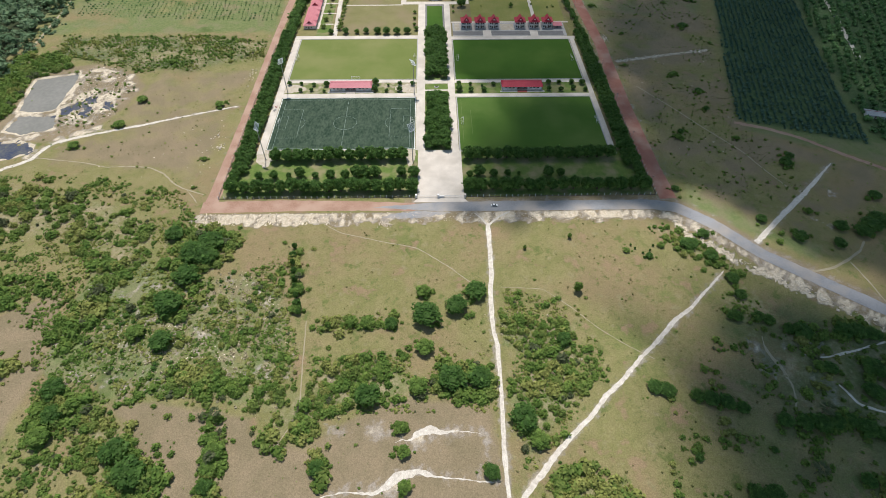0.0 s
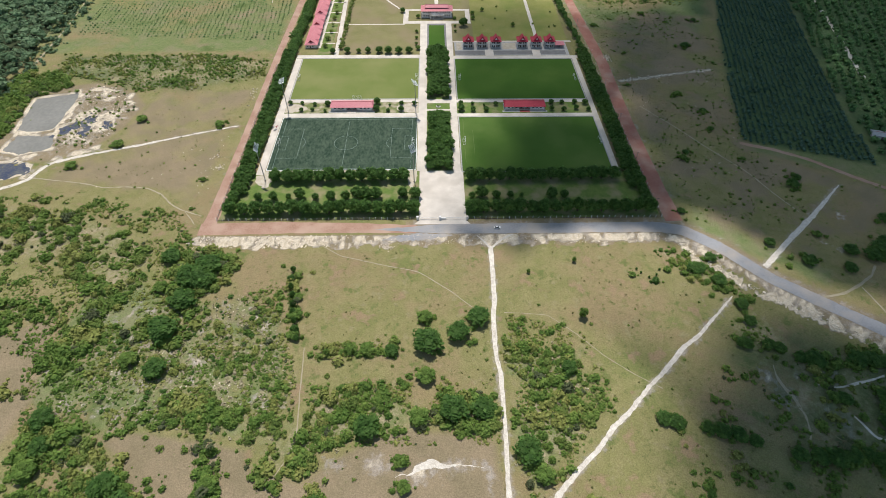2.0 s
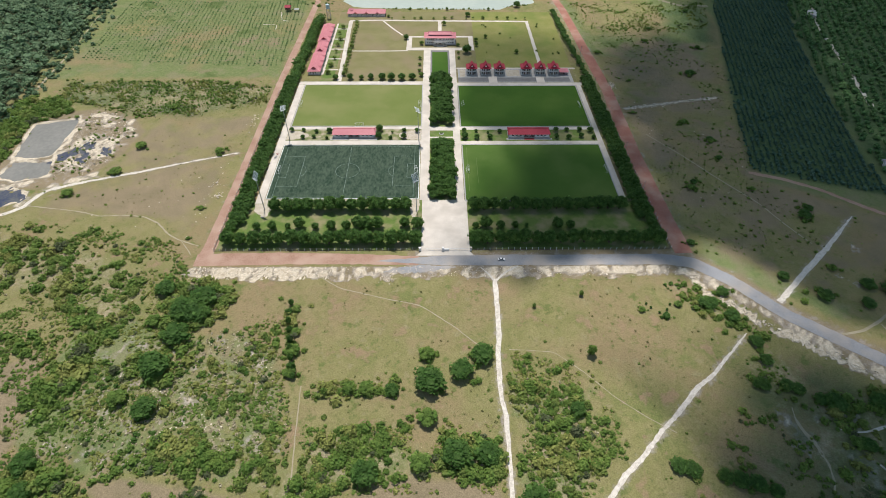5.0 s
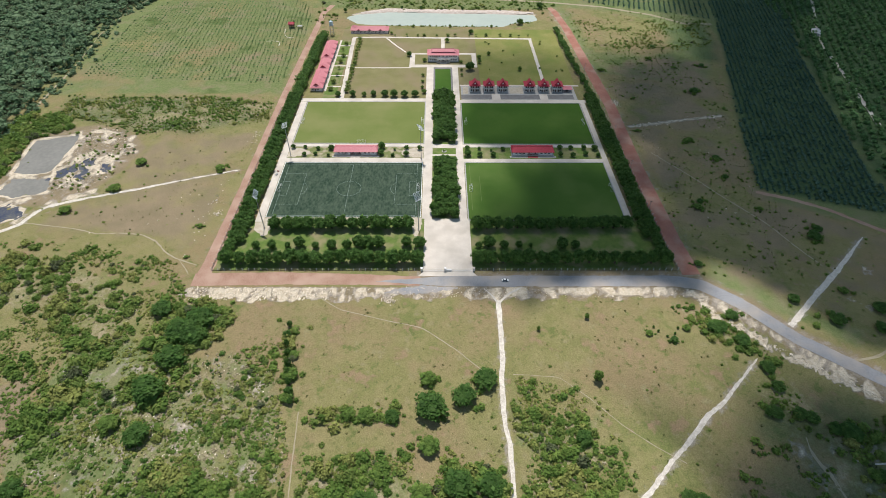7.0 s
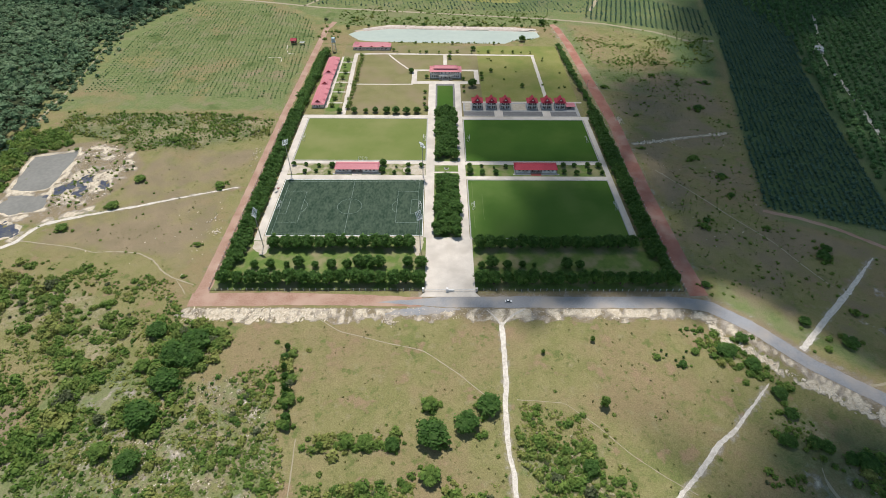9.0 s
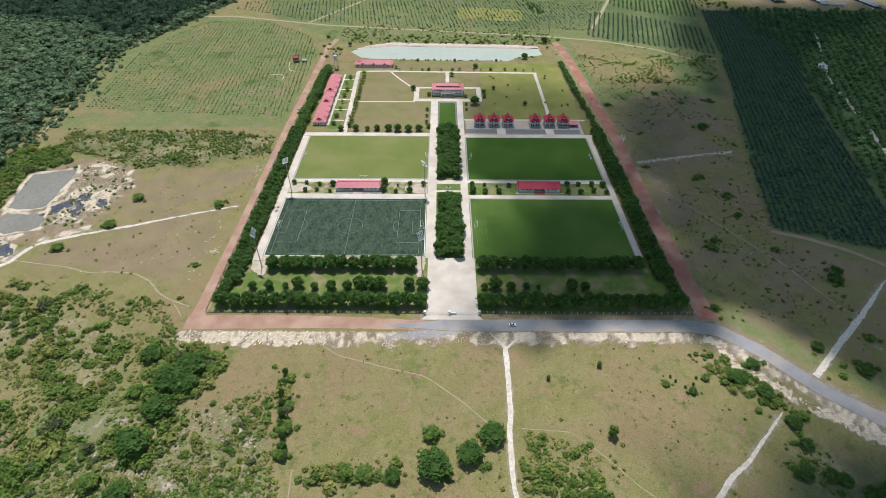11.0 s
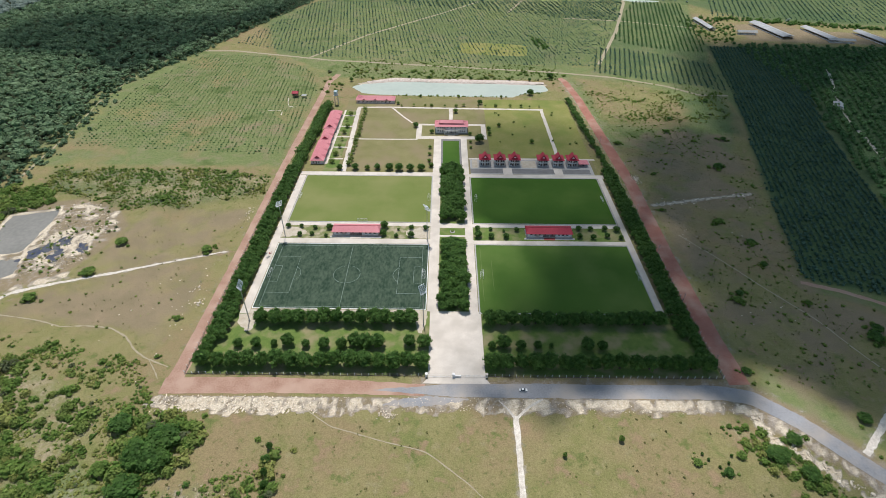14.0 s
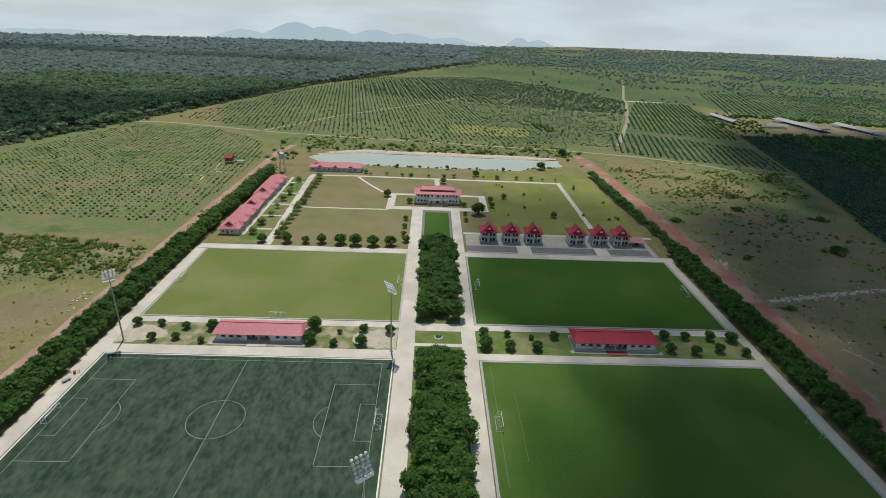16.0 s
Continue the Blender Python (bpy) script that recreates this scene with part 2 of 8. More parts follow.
M_ROCK = material("pale limestone", (0.44, 0.365, 0.27), (0.68, 0.595, 0.47), 0.5, 0.95, 0.6, vary="island", amount=0.3)
M_ROOF = material("red sheet roof", (0.30, 0.026, 0.042), (0.42, 0.046, 0.068), 0.10, 0.6, 0.15, fine=12, stretch=(1, 1, 1), spec=0.2)
M_ROOF_PINK = material("sun-bleached red roof", (0.46, 0.155, 0.172), (0.56, 0.220, 0.232), 0.10, 0.6, 0.15, fine=12, spec=0.2)
M_RIDGE = plain("dark red ridge cap", (0.26, 0.03, 0.035), 0.5)
M_WALL = material("off-white render", (0.72, 0.69, 0.65), (0.82, 0.80, 0.76), 0.3, 0.85, 0.1, stain=(0.48, 0.43, 0.37), stain_scale=0.2)
M_WALL_PINK = material("pinkish render", (0.66, 0.57, 0.53), (0.76, 0.68, 0.63), 0.3, 0.85, 0.1)
M_GLASS = material("dark window glass", (0.015, 0.02, 0.025), (0.035, 0.04, 0.05), 0.6, 0.12, spec=0.5)
M_DOOR = plain("dark brown door", (0.10, 0.055, 0.04), 0.5)
M_RED_FLOOR = plain("red floor tiles", (0.33, 0.07, 0.06), 0.5)
M_WHITE = plain("white painted metal", (0.72, 0.72, 0.70), 0.4)
M_STEEL = plain("galvanised steel", (0.42, 0.44, 0.44), 0.4, 0.6)
M_GREY = plain("weathered grey metal", (0.28, 0.28, 0.27), 0.6)
M_LAMP = plain("lamp glass", (0.62, 0.68, 0.68), 0.3)
M_DARK = plain("black rubber", (0.02, 0.02, 0.02), 0.8)
M_TANK = plain("pale blue tank", (0.45, 0.55, 0.58), 0.4)
M_SHED = material("grey sheet roof", (0.28, 0.28, 0.27), (0.40, 0.40, 0.39), 0.15, 0.5, 0.1)
M_BARK = material("brown bark", (0.07, 0.05, 0.035), (0.14, 0.11, 0.08), 2.0, 0.95, 0.5)
M_CANOPY = material("dense dark leaves", (0.058, 0.134, 0.024), (0.138, 0.242, 0.054), 0.25, 0.65, vary="island", amount=0.28, spec=0.2, leafy=0.54)
M_SCRUB = material("scrub leaves", (0.108, 0.172, 0.036), (0.238, 0.290, 0.074), 0.10, 0.75, vary="island", amount=0.24, spec=0.15, leafy=0.40)
M_THICKET = material("lush bush leaves", (0.084, 0.158, 0.030), (0.205, 0.285, 0.062), 0.10, 0.75, vary="island", amount=0.24, spec=0.15, leafy=0.40)
M_ORCHARD = material("orchard leaves", (0.060, 0.135, 0.046), (0.125, 0.215, 0.074), 0.05, 0.8, vary="island", amount=0.32, spec=0.15, leafy=0.3)
M_WEED = material("weedy grass", (0.090, 0.100, 0.030), (0.150, 0.150, 0.055), 0.12, 0.85, vary="island", amount=0.4, spec=0.1, leafy=0.38)
M_OLIVE = material("yellowing bush leaves", (0.150, 0.180, 0.042), (0.270, 0.275, 0.080), 0.10, 0.8, vary="island", amount=0.28, spec=0.12, leafy=0.22)
# distance haze is put into these two canopy colours: paler, bluer, more even
M_HAZY_FAR_WOODS = material("haze-tinted far woodland canopy", (0.230, 0.290, 0.285), (0.285, 0.342, 0.330), 0.004, 0.9, vary="island", amount=0.08, spec=0.05, leafy=0.5)
M_HAZY_MID_WOODS = material("haze-tinted middle woodland canopy", (0.192, 0.250, 0.212), (0.272, 0.326, 0.274), 0.01, 0.85, vary="island", amount=0.15, spec=0.08, leafy=0.48)
M_STRAW = material("dry straw grass", (0.300, 0.250, 0.140), (0.460, 0.400, 0.270), 0.3, 0.95, vary="island", amount=0.3, spec=0.1, leafy=0.2)
M_WOODS = material("woodland canopy", (0.098, 0.170, 0.084), (0.216, 0.294, 0.160), 0.02, 0.8, vary="island", amount=0.38, spec=0.12, leafy=0.42)
M_PLANT = material("young plantation leaves", (0.050, 0.106, 0.074), (0.112, 0.182, 0.124), 0.05, 0.8, vary="island", amount=0.32, spec=0.12, leafy=0.34)
M_PALE_LEAF = material("grey-green leaves", (0.075, 0.095, 0.040), (0.135, 0.150, 0.075), 0.3, 0.8, vary="island", amount=0.35, spec=0.15, leafy=0.38)


# ---- building blocks ----
def smooth(v):
    v = np.clip(v, 0, 1)
    return v * v * (3 - 2 * v)


def inside(x, y, pts, soft):
    """1 inside the polygon, falling to 0 over soft metres on both sides of its edge."""
    x, y = np.asarray(x, float), np.asarray(y, float)
    odd, near = np.zeros(x.shape, bool), np.full(x.shape, 1e9)
    for (ax, ay), (bx, by) in zip(pts, [*pts[1:], pts[0]]):
        if ay != by:
            odd ^= ((ay > y) != (by > y)) & (x < (bx - ax) * (y - ay) / (by - ay) + ax)
        t = np.clip(((x - ax) * (bx - ax) + (y - ay) * (by - ay)) / max((bx - ax) ** 2 + (by - ay) ** 2, 1e-6), 0, 1)
        near = np.minimum(near, np.hypot(x - ax - t * (bx - ax), y - ay - t * (by - ay)))
    return smooth(0.5 + np.where(odd, near, -near) / (2 * soft))


def from_line(x, y, pts):
    near = np.full(np.shape(x), 1e9)
    for (ax, ay), (bx, by) in zip(pts, pts[1:]):
        t = np.clip(((x - ax) * (bx - ax) + (y - ay) * (by - ay)) / max((bx - ax) ** 2 + (by - ay) ** 2, 1e-6), 0, 1)
        near = np.minimum(near, np.hypot(x - ax - t * (bx - ax), y - ay - t * (by - ay)))
    return near


def wander(x, y, size, seed=0.0):
    """A cheap smooth noise in -1..1, made of a few tilted waves."""
    x, y = np.asarray(x, float) / size, np.asarray(y, float) / size
    return (np.sin(1.7 * x + 2.3 * y + seed) + np.sin(-2.9 * x + 1.3 * y + 2.1 * seed + 1) + np.sin(3.7 * x + 4.1 * y + 0.7 * seed + 2) * 0.7 + np.sin(6.1 * x - 5.3 * y + seed) * 0.5) / 3.2


def field(x, y, size, seed=0):
    """A cloudy noise of four octaves, about -1..1, with no visible period."""
    x, y = np.asarray(x, float) / (size * 1.6), np.asarray(y, float) / (size * 1.6)
    total, seed = np.zeros(x.shape), int(seed * 10)
    for k in range(4):
        ix, iy = np.floor(x).astype(np.int64), np.floor(y).astype(np.int64)
        fx, fy = smooth(x - ix), smooth(y - iy)

        def knot(a, b):
            h = (a * 374761393 + b * 668265263 + (seed + 17 * k) * 1442695041) & 0xFFFFFFFF
            h = ((h ^ (h >> 13)) * 1274126177) & 0xFFFFFFFF
            return ((h ^ (h >> 16)) & 0xFFFF) / 32767.5 - 1

        near = knot(ix, iy) * (1 - fx) + knot(ix + 1, iy) * fx
        far = knot(ix, iy + 1) * (1 - fx) + knot(ix + 1, iy + 1) * fx
        total += (near * (1 - fy) + far * fy) * 0.55 ** k
        x, y = x * 2.03 + 11.7, y * 2.03 + 5.3
    return total * 0.95


PONDS = {
    "lake": [(-116, 712), (-100, 722), (-64, 731), (-20, 729), (20, 727), (70, 726), (120, 722), (124, 706), (112, 697), (92, 694), (78, 683), (37, 684), (-21, 685), (-60, 686), (-99, 691)],
    "pit": [(-345, 424), (-329, 429), (-311, 434), (-308, 417), (-308, 398), (-307, 381), (-310, 376), (-325, 374), (-337, 376), (-342, 403)],
    "pit south": [(-334, 371), (-316, 369), (-304, 371), (-298, 361), (-300, 350), (-317, 344), (-334, 348)],
    "pit west": [(-352, 328), (-328, 334), (-317, 336), (-302, 330), (-301, 321), (-311, 316), (-340, 305)],
    "pit east": [(-305, 379), (-296, 388), (-293, 393), (-288, 381), (-294, 371), (-301, 367)],
    "pit shallow": [(-291, 391), (-286, 403), (-278, 393), (-277, 381), (-276, 362), (-286, 369)],
    "pit far": [(-274, 389), (-266, 393), (-260, 380), (-266, 376), (-272, 382)],
}
SPOIL = [(-300, 372), (-306, 440), (-290, 446), (-262, 424), (-250, 404), (-256, 372), (-270, 352), (-292, 344)]
ROAD_EDGE = [(-400, 254), (155, 254), (179, 239), (202, 210), (234, 184), (300, 127)]


def gz(x, y):
    """The height of the ground."""
    x, y = np.asarray(x, float), np.asarray(y, float)
    edge = np.interp(x, [p[0] for p in ROAD_EDGE], [p[1] for p in ROAD_EDGE])
    below = smooth((edge - 1 - y) / 9)
    z = -0.9 * below + 0.25 * below * wander(x, y, 9)
    z = z - 2.2 * inside(x, y, PONDS["lake"], 3)
    spoil = inside(x, y, SPOIL, 6)
    z = z + spoil * (0.9 * np.abs(wander(x, y, 7, 3)) + 0.5 * np.abs(wander(x, y, 2.6, 8)) - 0.2)
    for pit, rough, wild, deep in (("pit", 0.1, 1.0, 1.6), ("pit south", 0.35, 2.0, 1.4), ("pit west", 0.5, 4.0, 1.4), ("pit east", 0.4, 3.0, 1.6), ("pit shallow", 0.9, 4.0, 1.15), ("pit far", 0.5, 3.0, 1.3)):
        d = inside(x + wild * wander(x, y, 6, 4), y + wild * wander(x, y, 5, 7), PONDS[pit], 1.8)
        z = z * (1 - d) - deep * d * (0.9 + rough * wander(x, y, 3.5, 2)) + 0.5 * 4 * d * (1 - d)
    far = np.hypot(x, y - 200)
    return z - 0.065 * np.maximum(far - 2750 - 1100 * smooth((x - 100) / 1500), 0)


def part(name, bm, mat, parent=None, label="", flat=True):
    """Links a bmesh or (vertices, faces) as one mesh object, under a thing or a part if one is given."""
    me = bpy.data.meshes.new(name)
    if isinstance(bm, bmesh.types.BMesh):
        bm.to_mesh(me)
        bm.free()
    else:
        me.from_pydata(bm[0].tolist() if isinstance(bm[0], np.ndarray) else bm[0], [], bm[1].tolist() if isinstance(bm[1], np.ndarray) else bm[1])
    if not flat:
        me.shade_smooth()
    me.materials.append(mat)
    ob = new(name, me)
    if parent:
        ob.parent = parent
    if label:
        ob["label"] = label
    return ob


def thing(name, label, category, x=0, y=0, z=0, turn=0, group=""):
    ob = tagged(new(name), label, category, group)
    ob.empty_display_size = 0.5
    ob.matrix_world = pose(x, y, z, 0, 0, turn)
    return ob


def box(bm, x0, x1, y0, y1, z0, z1, bevel=0.0):
    m = Matrix.LocRotScale(((x0 + x1) / 2, (y0 + y1) / 2, (z0 + z1) / 2), None, (x1 - x0, y1 - y0, z1 - z0))
    made = bmesh.ops.create_cube(bm, size=1, matrix=m)["verts"]
    if bevel:
        bmesh.ops.bevel(bm, geom=list({e for v in made for e in v.link_edges}), offset=bevel, segments=1, affect="EDGES")
    return bm


def boxes(*all_of):
    bm = bmesh.new()
    for b in all_of:
        box(bm, *b)
    return bm


def tube(bm, a, b, r, r2=None, sides=8):
    a, b = Vector(a), Vector(b)
    m = Matrix.Translation((a + b) / 2) @ (b - a).to_track_quat("Z", "Y").to_matrix().to_4x4()
    bmesh.ops.create_cone(bm, cap_ends=True, segments=sides, radius1=r, radius2=r if r2 is None else r2, depth=(b - a).length, matrix=m)
    return bm


def resample(pts, step):
    out = []
    for (ax, ay), (bx, by) in zip(pts, pts[1:]):
        k = max(1, int(math.hypot(bx - ax, by - ay) / step))
        out += [(ax + (bx - ax) * i / k, ay + (by - ay) * i / k) for i in range(k)]
    out = np.array([*out, pts[-1]], float)
    for _ in range(3):
        out[1:-1] = (out[:-2] + 2 * out[1:-1] + out[2:]) / 4
    return out


def ribbon(name, pts, width, mat, label, category, rise=0.05, ragged=0.0, step=1.5, seed=1, kind="structure"):
    """A track or road along a line, with uneven edges, a hand's breadth thick, laid on the ground."""
    c = resample(pts, step)
    d = np.gradient(c, axis=0)
    d /= np.linalg.norm(d, axis=1)[:, None]
    side = np.stack([-d[:, 1], d[:, 0]], 1)
    rng = np.random.default_rng(seed)
    w = np.interp(np.linspace(0, 1, len(c)), np.linspace(0, 1, len(width)), width) if isinstance(width, (list, tuple)) else np.full(len(c), width)
    rows = []
    for k, s in enumerate((1, 0.5, 0, -0.5, -1)):
        off = s * (w / 2 * (1 + 0.16 * wander(c[:, 0], c[:, 1], 4.5, seed + s) * (w < 6)) + (0.7 * ragged * np.convolve(rng.normal(0, 1.3, len(c)), (0.3, 0.4, 0.3), 'same') if abs(s) == 1 else 0))
        p = c + side * off[:, None]
        z = gz(p[:, 0], p[:, 1]) + rise
        rows.append(np.column_stack([p, z]))
    low = [rows[0] - (0, 0, rise + 0.15), rows[-1] - (0, 0, rise + 0.15)]
    rows = [low[0], *rows, low[1]]
    n = len(c)
    v = np.concatenate(rows)
    f = [(k * n + i, k * n + i + 1, (k + 1) * n + i + 1, (k + 1) * n + i) for k in range(len(rows) - 1) for i in range(n - 1)]
    ob = part(name, (v, [q[::-1] for q in f]), mat)
    return tagged(ob, label, category, kind=kind)


def slab(name, x0, x1, y0, y1, mat, label, category, top=0.06, kind="structure", parent=None):
    """A flat laid surface with a little thickness."""
    ob = part(name, boxes((x0, x1, y0, y1, -0.2, top)), mat, parent)
    return ob if parent else tagged(ob, label, category, kind=kind)


def frame_of(x0, x1, y0, y1, w, z0, z1):
    """A rectangular kerb, butted at the corners."""
    return boxes((x0, x1, y0, y0 + w, z0, z1), (x0, x1, y1 - w, y1, z0, z1), (x0, x0 + w, y0 + w, y1 - w, z0, z1), (x1 - w, x1, y0 + w, y1 - w, z0, z1))


# ---- foliage ----
def ico():
    bm = bmesh.new()
    bmesh.ops.create_icosphere(bm, subdivisions=1, radius=1)
    v, f = np.array([x.co[:] for x in bm.verts]), np.array([[x.index for x in p.verts] for p in bm.faces])
    bm.free()
    return v, f


def foliage(spots, leaves, leaf, seed, flat=0.85, core=0.78, low=-0.35, lobes=5):
    """Vertices and faces of leafy clumps. spots: rows of x, y, z, radius. Each clump is a ragged core with leaf sprays on uneven lobes round it."""
    rng = np.random.default_rng(seed)
    spots = np.asarray(spots, float)
    n = len(spots)
    lob = rng.normal(0, 1, (n, lobes, 3))
    lob[:, :, 2] = np.abs(lob[:, :, 2]) * 0.8
    lob /= np.linalg.norm(lob, axis=2, keepdims=True)

    def reach(way):
        near = (way[:, :, None, :] * lob[:, None, :, :]).sum(-1).max(-1)
        return 0.70 + 0.34 * np.clip(near, 0, 1) ** 3

    way = rng.normal(0, 1, (n, leaves, 3))
    way[:, :, 2] = np.abs(way[:, :, 2]) + low * np.abs(rng.normal(0, 1, (n, leaves)))
    way /= np.linalg.norm(way, axis=2, keepdims=True)
    at = way * (reach(way) * rng.uniform(0.78, 1.1, (n, leaves)))[..., None]
    at[:, :, 2] *= flat
    nor = way + (0, 0, 0.7) + rng.normal(0, 0.5, way.shape)
    nor /= np.linalg.norm(nor, axis=2, keepdims=True)
    one = np.cross(nor, rng.normal(0, 1, way.shape))
    one /= np.linalg.norm(one, axis=2, keepdims=True)
    two = np.cross(nor, one)
    size = leaf * rng.uniform(0.6, 1.35, (n, leaves, 1))
    one, two = one * size, two * size * 0.7
    quad = np.stack([at - one, at - two - nor * size * 0.15, at + one, at + two - nor * size * 0.15], 2)
    quad = quad * spots[:, None, None, 3:4] + spots[:, None, None, :3]
    v1 = quad.reshape(-1, 3)
    f1 = np.arange(len(v1)).reshape(-1, 4)
    if not core:
        return v1, f1.tolist()
    iv, jf = ico()
    way = np.repeat(iv[None], n, 0)
    cv = way * (core * reach(way) * rng.uniform(0.85, 1.1, way.shape[:2]))[..., None]
    cv[:, :, 2] *= flat
    cv = cv * spots[:, None, 3:4] + spots[:, None, :3]
    f2 = (jf[None] + (np.arange(n) * len(iv))[:, None, None] + len(v1)).reshape(-1, 3)
    return np.concatenate([v1, cv.reshape(-1, 3)]), f1.tolist() + f2.tolist()


def crown_mesh(name, seed, mat, leaves=520, leaf=0.15, lumps=7, low=-0.9, flat=0.9):
    """A unit crown: a few overlapping leafy lumps inside a ball of radius 1."""
    rng = np.random.default_rng(seed)
    spots = [(0, 0, -0.03, 0.84)]
    for k in range(lumps):
        a, e = 2.4 * k + rng.uniform(-0.4, 0.4), math.asin(-0.35 + 1.3 * (k + rng.uniform(0.1, 0.9)) / lumps)
        out = rng.uniform(0.46, 0.62)
        spots.append((out * math.cos(a) * math.cos(e), out * math.sin(a) * math.cos(e), out * math.sin(e), rng.uniform(0.30, 0.46)))
    v, f = foliage(spots, leaves // (lumps + 1), leaf * 2.2, seed, flat, 0.84, low)
    me = bpy.data.meshes.new(name)
    me.from_pydata(v.tolist(), [], f)
    me.materials.append(mat)
    return me


def trunk_mesh(seed, branches=4):
    """A unit trunk, 1 high, with limbs into the crown."""
    rng = random.Random(seed)
    bm = bmesh.new()
    tube(bm, (0, 0, -0.05), (0.02, 0.01, 0.55), 0.055, 0.04, 7)
    for k in range(branches):
        a = 6.28 * k / branches + rng.random()
        tube(bm, (0.02, 0.01, 0.5), (0.22 * math.cos(a), 0.22 * math.sin(a), 0.8 + 0.1 * rng.random()), 0.03, 0.012, 5)
    me = bpy.data.meshes.new("trunk")
    bm.to_mesh(me)
    bm.free()
    me.materials.append(M_BARK)
    return me


def palm_mesh(seed, fronds=16):
    """A unit head of fan fronds."""
    rng = np.random.default_rng(seed)
    v, f = [], []
    for k in range(fronds):
        a, e, r = 2 * math.pi * k / fronds + rng.uniform(-0.2, 0.2), rng.uniform(-0.4, 1.1), rng.uniform(0.75, 1.1)
        for j in range(7):
            b = a + (j - 3) * 0.13
            w = 0.045
            base, tip = np.array([0.3 * math.cos(a) * math.cos(e), 0.3 * math.sin(a) * math.cos(e), 0.3 * math.sin(e)]), np.array([r * math.cos(b) * math.cos(e), r * math.sin(b) * math.cos(e), r * math.sin(e) - 0.25 * r])
            s = np.array([-math.sin(b), math.cos(b), 0]) * w
            i = len(v)
            v += [base - s, base + s, tip + s * 0.3, tip - s * 0.3]
            f.append((i, i + 1, i + 2, i + 3))
    me = bpy.data.meshes.new("fronds")
    me.from_pydata([tuple(p) for p in v], [], f)
    me.materials.append(M_PALE_LEAF)
    return me


CROWNS = {
    "dense": [crown_mesh("crown", s, M_CANOPY, 1080, 0.09, 14) for s in range(1, 8)],
    "scrub": [crown_mesh("crown", s, M_THICKET, 1000, 0.09, 13) for s in range(11, 16)],
    "light": [crown_mesh("crown", s, M_PALE_LEAF, 300, 0.15, 9) for s in range(21, 24)],
}
TRUNKS = [trunk_mesh(s) for s in range(3)]
FRONDS = [palm_mesh(s) for s in range(3)]
rng_trees = random.Random(7)


def tree(x, y, r, tall, look_of="dense", label="round dense dark-green broadleaf tree", group="", name="tree"):
    """A tree on the ground: an empty at its foot, a trunk and a crown."""
    z = float(gz(x, y))
    t = thing(name, label, "tree", x, y, z, rng_trees.uniform(0, 360), group)
    tr, cr = new("trunk", rng_trees.choice(TRUNKS)), new("crown", rng_trees.choice(CROWNS[look_of]))
    tr.parent = cr.parent = t
    tr.scale = (tall * 0.9, tall * 0.9, tall * 0.85)
    half = tall * 0.47
    cr.location, cr.scale = (0, 0, tall * 0.47), (r, r, half * 1.12)
    return t


def palm(x, y, r, tall):
    t = thing("palm_tree", "tall sugar palm with grey-green fan fronds", "palm tree", x, y, float(gz(x, y)), rng_trees.uniform(0, 360), "palms in the scrub")
    bm = tube(bmesh.new(), (0, 0, -0.3), (0.1, 0, tall), 0.22, 0.16, 7)
    part("trunk", bm, M_BARK, t)
    head = new("crown", rng_trees.choice(FRONDS))
    head.parent, head.location, head.scale = t, (0.1, 0, tall), (r, r, r)


def stuff(name, spots, leaves, leaf, mat, label, category, seed, **more):
    v, f = foliage(spots, leaves, leaf, seed, **more)
    return tagged(part(name, (v, f), mat), label, category, kind="stuff")


def scatter(pts, gap, seed, keep=1.0, patch=0.0, size=20.0):
    """Uneven points inside a polygon, about gap metres apart; patch over 0 leaves out those where a noise is below it."""
    rng = np.random.default_rng(seed)
    a = np.array(pts, float)
    lo, hi = a.min(0), a.max(0)
    gx, gy = np.meshgrid(np.arange(lo[0], hi[0], gap), np.arange(lo[1], hi[1], gap))
    p = np.stack([gx.ravel(), gy.ravel()], 1) + rng.uniform(-0.5, 0.5, (gx.size, 2)) * gap
    ok = (inside(p[:, 0], p[:, 1], pts, 0.01) > 0.5) & (rng.random(len(p)) < keep) & (field(p[:, 0], p[:, 1], size, seed) >= patch - 1)
    return p[ok]


